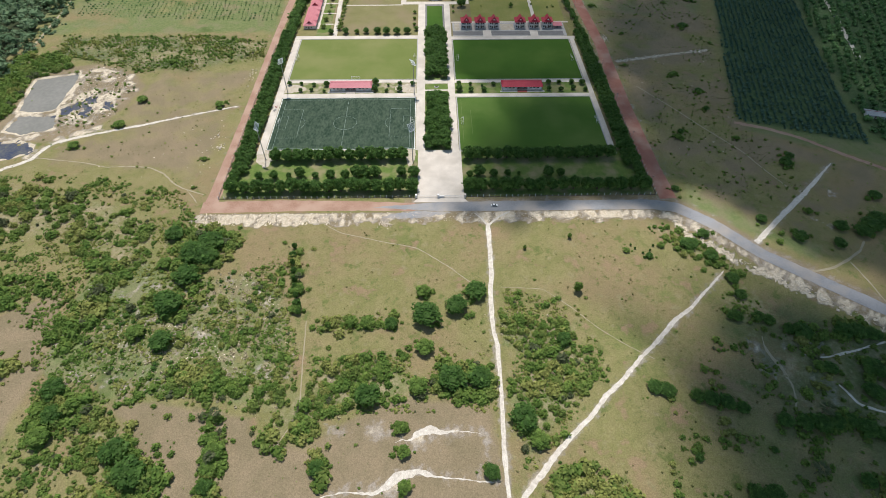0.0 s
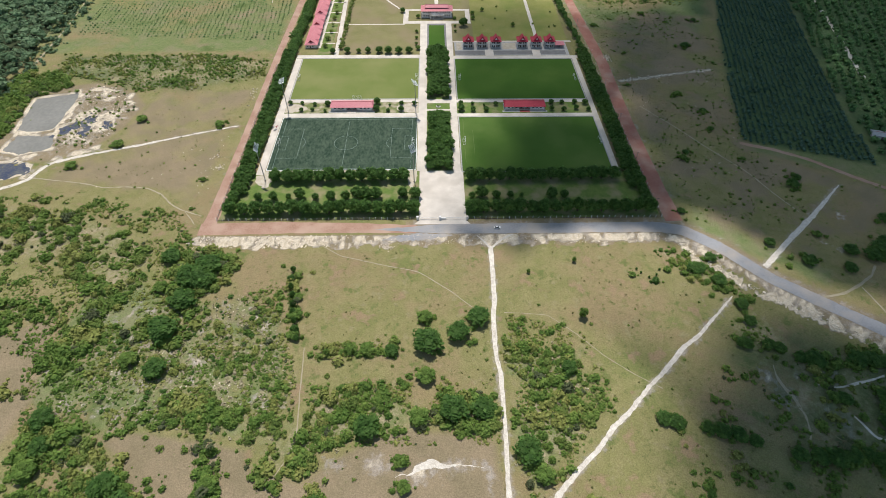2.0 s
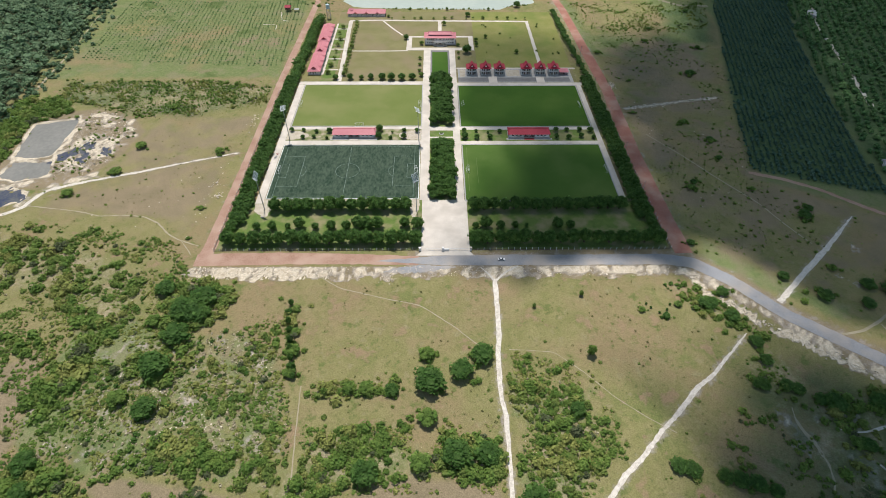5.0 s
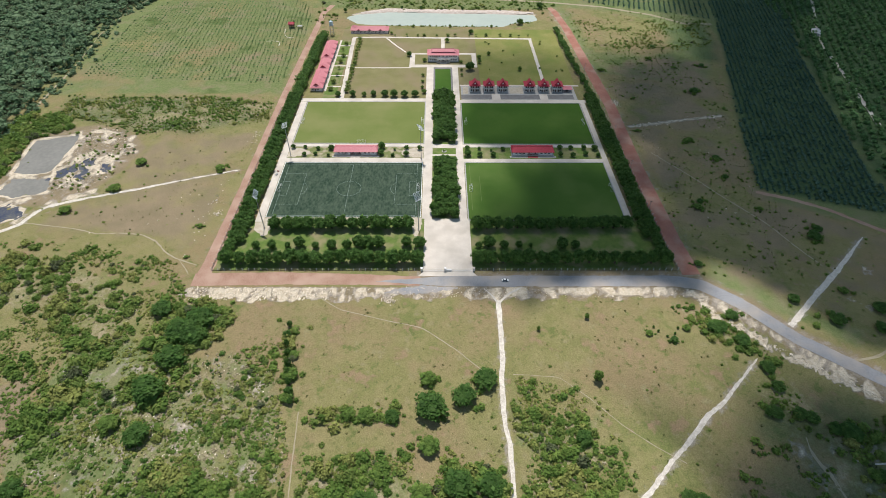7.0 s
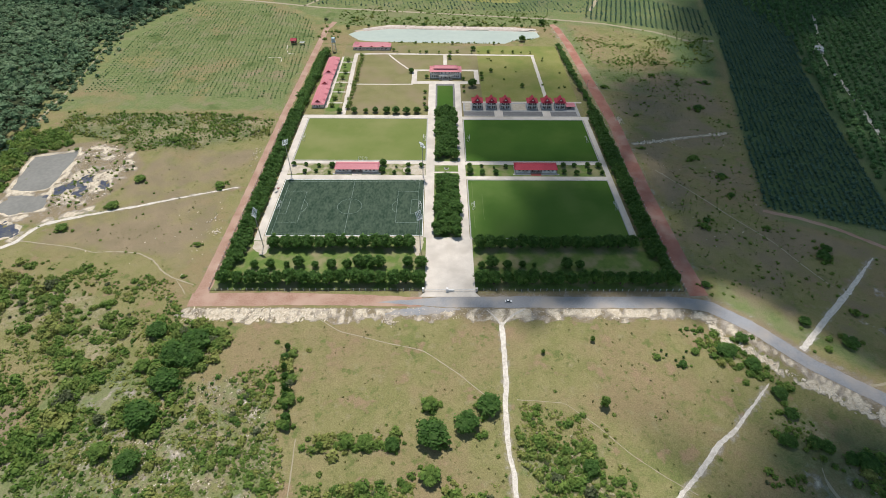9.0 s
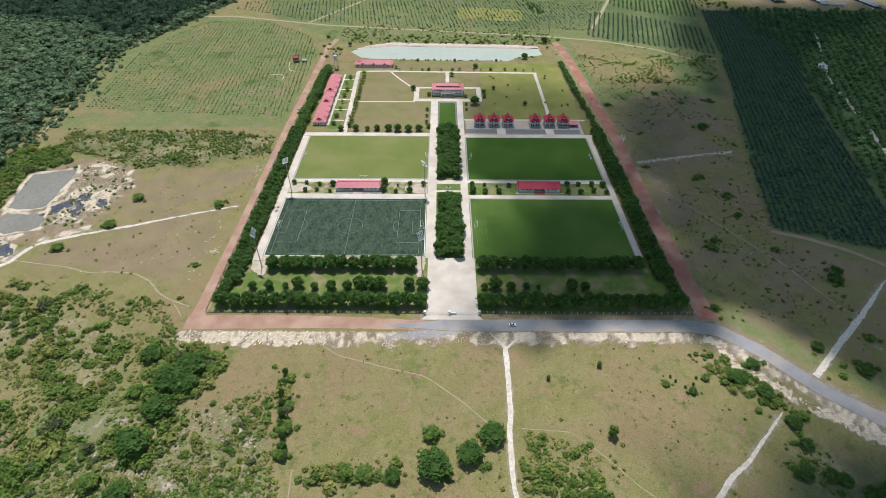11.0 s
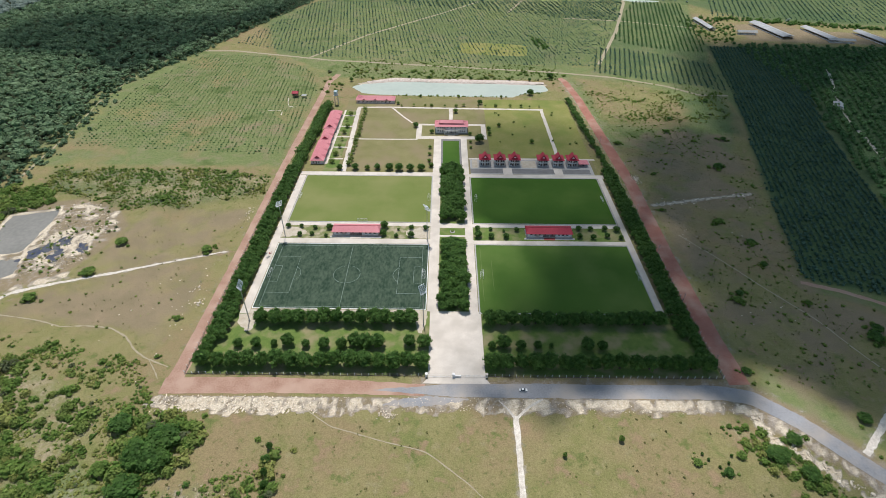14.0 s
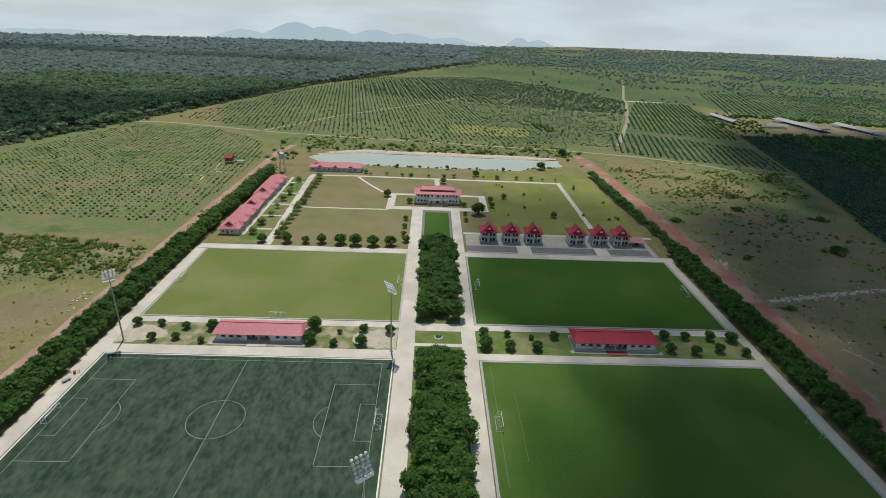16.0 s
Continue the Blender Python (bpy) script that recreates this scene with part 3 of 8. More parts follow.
# ---- the ground ----
SCRUB = {
    "west": [(-420, 300), (-304, 290), (-269, 280), (-243, 280), (-199, 257), (-178, 236), (-176, 209), (-203, 204), (-223, 219), (-238, 232), (-263, 236), (-290, 214), (-420, 220)],
    "ledge": [(-280, 206), (-246, 202), (-219, 196), (-226, 188), (-247, 177), (-290, 176)],
    "lane": [(-196, 212), (-200, 195), (-206, 179), (-213, 164), (-211, 148), (-197, 148), (-193, 164), (-186, 182), (-183, 204)],
    "south hedge": [(-196, 134), (-201, 120), (-200, 105), (-187, 101), (-182, 118)],
    "south ledge": [(-240, 148), (-211, 146), (-204, 140), (-240, 134)],
    "south": [(-185, 118), (-177, 126), (-158, 110), (-143, 98), (-126, 84), (-112, 62), (-152, 62), (-155, 85), (-163, 88), (-188, 90), (-191, 94), (-165, 93), (-178, 106)],
    "grove": [(-170, 236), (-156, 246), (-136, 242), (-121, 227), (-132, 205), (-142, 190), (-160, 195), (-161, 215)],
    "grove south": [(-176, 179), (-167, 190), (-145, 190), (-139, 168), (-160, 166)],
    "palm hedge": [(-89, 224), (-84, 224), (-76, 172), (-80.5, 172)],
    "cross hedge": [(-66, 171), (-20, 173), (-20, 162), (-65, 160)],
    "belt": [(-60, 138), (-45, 145), (-25, 141), (-5, 129), (-3, 121), (-20, 117), (-38, 116), (-56, 110), (-59, 95), (-66, 97), (-65, 108), (-70, 102), (-71, 91), (-83, 92), (-84, 112), (-106, 119), (-150, 128), (-135, 142), (-97, 130), (-69, 126)],
    "belt east": [(0, 133), (11, 141), (30, 135), (30, 119), (18, 116), (-2, 123)],
    "soil hedge": [(-115, 118), (-104, 116), (-100, 94), (-97, 60), (-107, 60), (-109, 90)],
    "small hedge": [(-60, 94), (-52, 94), (-50, 76), (-58, 76)],
    "triangle": [(38, 176), (46, 169), (55, 164), (69, 168), (81, 164), (79, 143), (75, 133), (83, 127), (61, 106), (55, 99), (44, 84), (40, 96), (36, 109), (35, 124), (48, 139), (41, 147), (36, 150)],
    "corner": [(46, 66), (55, 81), (69, 87), (90, 74), (96, 60), (52, 56)],
    "middle": [(-152, 194), (-112, 203), (-88, 186), (-70, 128), (-125, 131), (-178, 136), (-179, 171)],
    "far east": [(190, 160), (250, 163), (290, 120), (250, 90), (168, 100)],
    "quarry bank": [(-346, 462), (-315, 456), (-281, 444), (-266, 434), (-233, 438), (-217, 434), (-190, 448), (-156, 458), (-154, 490), (-220, 502), (-300, 500), (-352, 498)],
    "quarry west": [(-350, 360), (-340, 372), (-347, 403), (-350, 425), (-320, 444), (-348, 466), (-376, 470), (-374, 360)],
    "roadside": [(139, 244), (153, 240), (169, 224), (184, 208), (190, 196), (182, 196), (175, 203), (156, 213), (143, 234)],
    "roadside south": [(176, 196), (192, 186), (200, 168), (190, 150), (176, 150), (168, 176)],
}
SOIL = {
    "one": [(-163, 118), (-139, 120), (-92, 111), (-90, 60), (-131, 60), (-144, 103)],
    "two": [(-101, 105), (-62, 96), (-20, 121), (28, 114), (36, 50), (-60, 50), (-90, 70)],
    "west": [(-245, 174), (-219, 193), (-206, 141), (-210, 90), (-240, 90)],
    "quarry": [(-340, 440), (-300, 450), (-262, 432), (-246, 412), (-250, 385), (-262, 352), (-290, 335), (-345, 330)],
    "farm": [(473, 1005), (521, 1017), (593, 976), (698, 958), (663, 904), (572, 906), (467, 920)],
}
LUSH = {
    "orchard": [(-400, 480), (-380, 505), (-152, 505), (-150, 760), (-240, 830), (-350, 850), (-290, 1000), (-330, 1000), (-420, 720), (-420, 600)],
    "far north": [(330, 1170), (440, 1160), (520, 1040), (760, 1000), (1500, 1000), (3600, 2200), (3000, 3000), (150, 3000), (140, 1900), (0, 1600), (240, 1360)],
    "north": [(-240, 830), (150, 790), (330, 800), (420, 1040), (500, 1300), (140, 1880), (-90, 1480), (-300, 1010)],
    "lake north": [(-142, 738), (150, 738), (210, 790), (30, 805), (-240, 835)],
    "north east": [(158, 560), (270, 520), (320, 640), (345, 780), (400, 905), (330, 905), (150, 740)],
    "east block": [(246, 340), (284, 496), (322, 620), (340, 780), (430, 900), (900, 880), (800, 330), (480, 290), (330, 300)],
    "road verge": [(165, 250), (206, 228), (238, 206), (250, 216), (214, 244), (180, 280)],
}
BLOCK_GROUND = [(190, 772), (260, 744), (340, 706), (436, 1150), (345, 1160)]
MEADOW = [(165, 745), (239, 732), (266, 705), (275, 658), (264, 613), (232, 597), (170, 605)]
MEADOW_GREEN = [(272, 680), (314, 684), (322, 625), (306, 584), (284, 588), (266, 618)]
ORCHARD_BARE = [(-255, 527), (-240, 580), (-170, 650), (-155, 640), (-155, 500), (-220, 500)]
OVERGROWN = [(-208, 205), (-182, 218), (-150, 200), (-112, 204), (-88, 190), (-71, 128), (-125, 126), (-190, 112), (-212, 150)]
ORCHARD_EAST = [(346, 330), (356, 410), (384, 520), (408, 610), (440, 700), (470, 880), (900, 860), (800, 380), (600, 300), (480, 300)]
PLANTED_EAST = [(246, 356), (284, 496), (322, 620), (345, 700), (386, 886), (480, 880), (440, 700), (404, 610), (380, 520), (352, 400), (336, 322)]
WASHES = [[(-52, 101), (-30, 105), (-14, 96), (-3, 102), (24, 101), (27, 81)], [(-60, 70), (-46, 75), (-21, 76), (-11, 83), (25, 79)], [(-205, 108), (-190, 92), (-168, 90)]]
xs = np.concatenate([-440 - np.geomspace(3600, 8, 50), np.arange(-440, -362, 2.5), np.arange(-362, -248, 1.2), np.arange(-248, -162, 2.5), np.arange(-162, 26, 1.1), np.arange(26, 441, 2.5), 440 + np.geomspace(8, 3600, 50)])
ys = np.concatenate([np.linspace(-700, 20, 14), np.arange(30, 238, 2.5), np.arange(238, 257, 1.2), np.arange(257, 300, 2.5), np.arange(300, 446, 1.3), np.arange(446, 520, 2.5), np.arange(520, 900, 5.0), 900 + np.geomspace(8, 2400, 60)])
gx, gy = np.meshgrid(xs, ys)
gx, gy = gx.ravel(), gy.ravel()
nx, ny = len(xs), len(ys)
gi = (np.arange(ny - 1)[:, None] * nx + np.arange(nx - 1)[None]).ravel()
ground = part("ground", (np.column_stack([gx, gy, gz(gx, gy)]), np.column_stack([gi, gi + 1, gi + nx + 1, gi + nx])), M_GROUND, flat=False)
tagged(ground, "dry grassland with bare soil and green patches", "ground", kind="structure")
cover = np.zeros((len(gx), 4))
for layer, regions, soft in ((0, SOIL, 8), (1, LUSH, 10), (2, SCRUB, 9)):
    for key, pts in regions.items():
        if key == "middle":
            continue
        cover[:, layer] = np.maximum(cover[:, layer], inside(gx, gy, pts, soft))
cover[:, 2] *= 0.55
cover[:, 1] *= 0.8
# low alpha turns the ground darker green, most of all below the east plantings
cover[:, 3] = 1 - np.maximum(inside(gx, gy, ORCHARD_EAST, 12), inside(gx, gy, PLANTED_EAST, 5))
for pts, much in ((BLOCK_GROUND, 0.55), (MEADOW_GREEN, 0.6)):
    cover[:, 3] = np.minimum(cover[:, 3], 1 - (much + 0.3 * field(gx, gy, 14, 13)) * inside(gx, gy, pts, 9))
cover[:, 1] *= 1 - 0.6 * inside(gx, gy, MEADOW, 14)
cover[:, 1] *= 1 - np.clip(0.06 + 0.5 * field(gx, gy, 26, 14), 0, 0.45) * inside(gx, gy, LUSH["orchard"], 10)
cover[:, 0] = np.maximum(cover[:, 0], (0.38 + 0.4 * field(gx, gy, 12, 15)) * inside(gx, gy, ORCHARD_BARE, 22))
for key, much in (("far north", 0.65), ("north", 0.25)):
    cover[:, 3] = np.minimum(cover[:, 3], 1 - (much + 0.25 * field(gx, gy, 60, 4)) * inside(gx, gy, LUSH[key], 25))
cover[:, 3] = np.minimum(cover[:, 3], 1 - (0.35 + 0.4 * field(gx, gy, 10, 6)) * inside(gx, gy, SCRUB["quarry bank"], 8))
lime = np.zeros(len(gx))
for pts in WASHES:
    lime = np.maximum(lime, 0.47 - from_line(gx, gy, pts) / 17 + 0.25 * field(gx, gy, 6) + 0.08 * wander(gx, gy, 2.6))
edge_y = np.interp(gx, [p[0] for p in ROAD_EDGE], [p[1] for p in ROAD_EDGE])
bank = smooth((edge_y - gy + 1) / 3) * smooth((gy - edge_y + 12 + 3.5 * field(gx, gy, 4, 31)) / 4) * (gx > -162) * (gx < 260)
cover[:, 0] = np.maximum(cover[:, 0], bank * 0.95)
rocky = np.interp(gx + 8 * field(gx, gy, 6, 1), [-160, -150, -76, -58, -30, 24, 50, 160], [0.4, 0.84, 0.82, 0.60, 0.50, 0.50, 0.66, 0.66]) + 0.32 * field(gx, gy * 0.5, 1.7, 7)
lime = np.maximum(lime, bank * np.clip(rocky, 0.1, 0.92))
for pit in PONDS:
    if pit == "lake":
        continue
    rim = inside(gx, gy, PONDS[pit], 4)
    lime = np.maximum(lime, 0.8 * rim * (1 - rim) * 4 * (1 + 0.4 * wander(gx, gy, 9)))
lime = np.maximum(lime, 0.36 * inside(gx, gy, SOIL["quarry"], 14))
lime = np.maximum(lime, (0.44 + 0.42 * field(gx, gy, 5, 21)) * inside(gx, gy, SPOIL, 7))
for line, wide in (([(-312, 437), (-305, 420), (-304, 398), (-305, 384), (-318, 374), (-340, 373)], 4.0), ([(-296, 392), (-288, 404), (-276, 394), (-272, 376)], 4.0), ([(-298, 350), (-308, 341), (-322, 338), (-345, 341)], 5.0), ([(-297, 318), (-290, 332), (-275, 342), (-262, 350)], 6.0), ([(-300, 440), (-280, 436), (-264, 424), (-254, 408)], 5.0)):
    lime = np.maximum(lime, 0.80 - 0.5 * from_line(gx, gy, line) / wide + 0.4 * field(gx, gy, 4, 22))
lake_edge = inside(gx, gy, PONDS["lake"], 7)
lime = np.maximum(lime, 0.95 * lake_edge * (1 - lake_edge) * 4 * (gy > 718))
lime = np.maximum(lime, (0.25 + 0.36 * field(gx, gy, 3.2, 3)) * inside(gx, gy, OVERGROWN, 8))
cover[:, 0] = np.maximum(cover[:, 0], (0.16 + 0.4 * field(gx, gy, 9, 8)) * inside(gx, gy, SCRUB["middle"], 12))
for pts, much in ((OVERGROWN, 0.62), (SCRUB["triangle"], 0.6), (SCRUB["belt"], 0.6), (SCRUB["south"], 0.6)):
    cover[:, 1] = np.maximum(cover[:, 1], (much + 0.3 * field(gx, gy, 8, 16)) * inside(gx, gy, pts, 8))
cover[:, 3] = np.minimum(cover[:, 3], 1 - (0.35 + 0.3 * field(gx, gy, 7, 17)) * inside(gx, gy, [(150, 165), (200, 178), (300, 150), (300, 50), (170, 50)], 14))
cover[:, 2] = np.maximum(cover[:, 2], (0.38 + 0.4 * field(gx, gy, 5, 9)) * inside(gx, gy, SCRUB["middle"], 12))
cover[:, 0] = np.maximum(cover[:, 0], (0.64 + 0.3 * field(gx, gy, 22, 3)) * inside(gx, gy, [(-300, 306), (-200, 300), (-160, 272), (-157, 440), (-240, 436), (-262, 350)], 12))
cover[:, 0] = np.maximum(cover[:, 0], (0.56 + 0.35 * field(gx, gy, 18, 5)) * inside(gx, gy, [(172, 270), (214, 236), (262, 214), (330, 290), (252, 340), (264, 420), (292, 585), (230, 600), (168, 580)], 14))
for line, wide in (([(36.5, 243), (35.5, 201), (33.5, 185), (33, 160), (34, 120), (32.6, 60)], 4.0), ([(176, 198), (149, 173), (123, 151), (98, 128), (77, 108), (57, 90), (40, 74)], 4.0), ([(-330, 290), (-302, 308), (-295, 314), (-292, 326), (-286, 334), (-262, 344), (-229, 355), (-198, 367), (-160, 380)], 4.0), ([(207, 222), (240, 251), (295, 300)], 5.0)):
    lime = np.maximum(lime, 0.62 - 0.5 * from_line(gx, gy, line) / wide + 0.12 * wander(gx, gy, 6, 2))
SCARP = [(163, 243), (164, 232), (177, 221), (192, 204), (218, 185), (262, 150)]
rocky = 0.82 - from_line(gx, gy, SCARP) / 9 + 0.3 * field(gx, gy, 2.6, 5) + 0.2 * field(gx, gy, 9, 2)
lime = np.maximum(lime, np.clip((rocky - 0.6) * 3.5 + 0.6, 0, 0.92))
verge = np.where(gx > -20, from_line(gx, gy, [(-20, 258.5), (150, 258.5), (166, 255), (186, 238), (206, 213), (235, 189), (300, 137)]), 99)
cover[:, 0] = np.maximum(cover[:, 0], 1.1 - verge / 14)
lime = np.maximum(lime, 0.58 - verge / 30 + 0.2 * wander(gx, gy, 6, 3))
lime = np.maximum(lime, 0.40 - from_line(gx, gy, [(-150, 258), (-150, 500), (-147, 620)]) / 34 + 0.12 * wander(gx, gy, 6, 4))
lime = np.maximum(lime, 0.55 - from_line(gx, gy, [(162, 264), (160, 380), (162, 483), (158, 580), (148, 735)]) / 34 + 0.12 * wander(gx, gy, 6, 6))
lime = np.maximum(lime, 0.85 - from_line(gx, gy, [(172, 448), (215, 458), (262, 468)]) / 4.5 + 0.3 * wander(gx, gy, 3, 8))
for sx, sy, size in ((176, 145, 4), (176, 133, 3.5), (182, 136, 3.5), (204, 119, 4.5), (210, 145, 3.5), (213, 152, 2.5), (192, 146, 2), (198, 126, 2.5), (262, 236, 2.5), (255, 243, 2.0), (279, 268, 3.0), (238, 229, 2.5), (169, 492, 4)):
    lime = np.maximum(lime, 0.72 - np.hypot(gx - sx, (gy - sy) * 0.7) / (size * 3) + 0.3 * wander(gx, gy, 2.4, 4))
for attr, kind, data in (("cover", "FLOAT_COLOR", cover), ("pale", "FLOAT", lime)):
    a = ground.data.attributes.new(attr, kind, "POINT")
    a.data.foreach_set("color" if kind == "FLOAT_COLOR" else "value", np.clip(data, 0, 1).astype(np.float32).ravel())

for name, pts, level, mat, label in (
    ("pond_water", [(-124, 672), (130, 672), (130, 742), (-124, 742)], -0.9, M_WATER, "milky green still pond water"),
    ("quarry_water", [(-360, 340), (-297, 340), (-297, 366.5), (-306.5, 366.5), (-306.5, 445), (-360, 445)], -0.75, M_GREY_WATER, "grey silty quarry pool water"),
    ("quarry_pool", [(-306.5, 366.5), (-297, 366.5), (-297, 341), (-255, 341), (-255, 410), (-306.5, 410)], -0.75, M_BLUE_WATER, "dark blue flooded quarry pool"),
    ("quarry_pool", [(-362, 298), (-292, 298), (-292, 339.9), (-362, 339.9)], -0.75, M_BLUE_WATER, "dark blue flooded quarry pool"),
):
    b = bmesh.new()
    b.faces.new([b.verts.new((x, y, level)) for x, y in pts])
    tagged(part(name, b, mat), label, "water", kind="structure")

# roads and tracks
ribbon("road_west", [(-151, 258), (-149.8, 275), (-149.4, 330), (-149.2, 420), (-149.2, 503), (-147, 620), (-145, 725), (-138, 752)], [9, 7, 6.8, 6.8, 7, 7], M_LATERITE, "red laterite dirt road beside the compound", "dirt road", 0.06, 0.2, seed=2)
ribbon("road_east", [(163, 264), (161, 300), (160, 380), (162.5, 483), (158, 580), (154, 680), (148, 735), (143, 746)], [12, 11, 10, 8], M_LATERITE_RED, "red laterite dirt road along the tree row", "dirt road", 0.06, 0.2, seed=3)
ribbon("road_front_dirt", [(-156, 260), (-100, 261), (-50, 260), (-12, 258.5)], [11, 11, 9.5, 8], M_LATERITE, "reddish dirt road along the front fence", "dirt road", 0.05, 0.3, seed=4)
ribbon("gravel_spill", [(-34, 249), (-22, 250.5), (-8, 251.5), (4, 252), (12, 252.5)], [0.5, 5, 6, 4, 0.5], M_ASPHALT, "grey gravel spilled over the road bank", "gravel", 0.06, 0.9, step=0.8, seed=33)
ribbon("road_front", [(-40, 258.2), (-30, 258.6), (-20, 258.2), (-8, 258.5), (30, 258.5), (100, 258.5), (150, 258.5), (166, 255), (186, 238), (206, 213), (235, 189), (300, 137)], [0.3, 9, 9.5, 9.5, 9.5, 9.5, 9.2, 9.2, 9, 9], M_ASPHALT, "worn grey gravel road curving away from the gate", "road", 0.08, 0.3, seed=5)
ribbon("track_fork", [(36.5, 243), (36, 225), (35.5, 201), (33.5, 185), (33, 160), (34.7, 150), (34, 120), (32.6, 91), (33, 60), (34, 20)], [3.0, 2.6, 2.1, 2.2, 2.2], M_SAND, "white sandy track through the field", "track", 0.06, 0.22, seed=6)
ribbon("track_fork_left", [(36, 242), (32, 248), (28, 252)], [1.5, 0.4], M_SAND, "sandy branch joining the road", "track", 0.07, 0.2, seed=7)
ribbon("track_fork_right", [(37, 242), (43, 248), (52, 253)], [1.7, 1.0], M_SAND, "sandy branch joining the road", "track", 0.07, 0.2, seed=8)
ribbon("track_diagonal", [(178, 200), (163, 186), (149, 173), (136, 164), (123, 151), (111, 141), (98, 128), (87, 119), (77, 108), (66, 99), (57, 90), (48, 80), (40, 72), (36, 60)], [0.8, 1.7, 2.6, 1.9, 2.5, 2.2, 2.9, 2.2], M_SAND, "pale stony track across the field", "track", 0.06, 0.25, step=0.7, seed=9)
ribbon("track_west", [(-420, 240), (-330, 290), (-302, 308), (-295, 314), (-292, 326), (-286, 334), (-262, 344), (-229, 355), (-198, 367), (-160, 380)], [2.5, 3.6, 3.0, 2.4, 1.2], M_SAND, "pale dirt track leading to the quarry", "track", 0.05, 0.45, seed=10)
ribbon("track_east", [(207, 222), (225, 238), (240, 251), (258, 266), (295, 300)], [3.2, 3.4, 3.6, 2.4, 0.6], M_SAND, "rough white stony track", "track", 0.05, 0.32, step=0.8, seed=11)
ribbon("trail_west", [(-300, 316), (-279, 313), (-255, 309), (-236, 303.5), (-220, 304.5), (-206, 303), (-193, 296), (-182, 284.5), (-172, 278.5), (-158, 273)], [1.0, 0.7, 0.8, 1.0, 0.8], M_TRAIL, "narrow pale trodden footpath", "footpath", 0.04, 0.25, step=0.9, seed=12)
ribbon("trail_west_fork", [(-171, 278), (-168, 274), (-165, 271), (-160.5, 264.5)], [0.4, 0.6, 0.4], M_TRAIL, "narrow pale footpath joining the road", "footpath", 0.04, 0.2, step=0.8, seed=39)
ribbon("trail_field", [(-76, 247), (-60, 236), (-34, 228), (-10, 222), (10, 206), (24, 192)], 0.6, M_TRAIL, "narrow trodden footpath", "footpath", 0.04, 0.12, seed=13)
ribbon("trail_scrub", [(-72, 168), (-70, 140), (-68, 120), (-70, 108), (-78, 92)], 0.6, M_TRAIL, "narrow trodden footpath", "footpath", 0.04, 0.15, seed=14)
ribbon("trail_farm", [(243, 352), (268, 342), (287, 331), (310, 310), (345, 282)], 3.5, M_LATERITE, "reddish farm track", "track", 0.04, 0.3, seed=15)
ribbon("road_north", [(-345, 842), (-300, 844), (-230, 826), (-162, 808), (0, 786), (143, 767), (214, 750), (272, 721), (301, 694), (336, 692)], 4.5, M_TRAIL, "dirt road behind the lake", "dirt road", 0.05, 0.3, seed=16)
ribbon("track_north", [(-190, 815), (-120, 930), (-10, 1060), (60, 1150)], 4, M_TRAIL, "pale track between the plantations", "track", 0.05, 0.3, seed=17)
ribbon("track_orchard", [(338, 1184), (332, 1150), (270, 960), (206, 800)], 5, M_TRAIL, "grassy lane between the plantation blocks", "track", 0.05, 0.3, seed=18)
ribbon("track_far_north", [(338, 1185), (449, 1523), (490, 1650)], 4.5, M_TRAIL, "pale lane between the far plantation blocks", "track", 0.05, 0.3, step=8, seed=35)
ribbon("far_pond", [(336, 1176), (356, 1170), (384, 1166), (404, 1168)], [6, 22, 20, 4], M_WATER, "small milky pond beyond the plantation", "pond", 0.06, 1.0, step=6, seed=36)
ribbon("lane_plantation", [(108, 1072), (150, 1180), (204, 1300)], 4.5, M_TRAIL, "pale lane through the dark plantation", "track", 0.05, 0.3, step=6, seed=40)
ribbon("lane_block", [(200, 1038), (292, 1024), (405, 985)], 4, M_TRAIL, "pale lane across the plantation block", "track", 0.05, 0.3, step=5, seed=37)
ribbon("wash_upper", [(-19, 97), (-16, 99), (-13, 97.5), (-9, 101), (-3, 103.5), (4, 101.5), (12, 102.5), (22, 101)], [0.1, 0.6, 2.4, 4.4, 2.2, 0.5, 0.3, 0.1], M_SAND, "bright white dried stream sand", "stream bed", 0.04, 0.45, step=0.7, seed=21)
ribbon("wash_lower", [(-52, 73), (-40, 75), (-28, 74), (-21, 78), (-16, 82), (-8, 83.5), (-1, 81), (10, 80), (20, 78.5), (27, 78)], [0.1, 0.4, 0.8, 1.8, 4.8, 3.2, 1.0, 0.5, 0.4, 0.1], M_SAND, "bright white dried stream sand", "stream bed", 0.04, 0.42, step=0.7, seed=22)
ribbon("trail_east", [(40, 190), (65, 188), (79, 175), (92, 160), (105, 149), (118, 140)], 0.4, M_TRAIL, "faint trodden footpath", "footpath", 0.04, 0.1, seed=23)
ribbon("trail_corner", [(200, 141), (211, 139), (224, 142), (249, 148), (275, 158)], [0.4, 1.5, 1.1, 1.3, 0.5], M_SAND, "pale sandy footpath", "footpath", 0.04, 0.3, seed=24)
ribbon("trail_corner_south", [(209, 124), (212, 119), (214, 112), (225, 108), (240, 104)], [0.4, 1.6, 1.0, 1.3, 0.4], M_SAND, "pale eroded sandy footpath", "footpath", 0.04, 0.3, seed=38)
ribbon("trail_south_east", [(232, 198), (245, 200), (257, 206), (270, 214), (277, 222)], 1.5, M_TRAIL, "trodden path from the road", "footpath", 0.04, 0.2, seed=25)
ribbon("trail_south_east_branch", [(259, 205), (262, 189), (264, 172)], 0.9, M_TRAIL, "trodden path from the road", "footpath", 0.04, 0.15, seed=26)
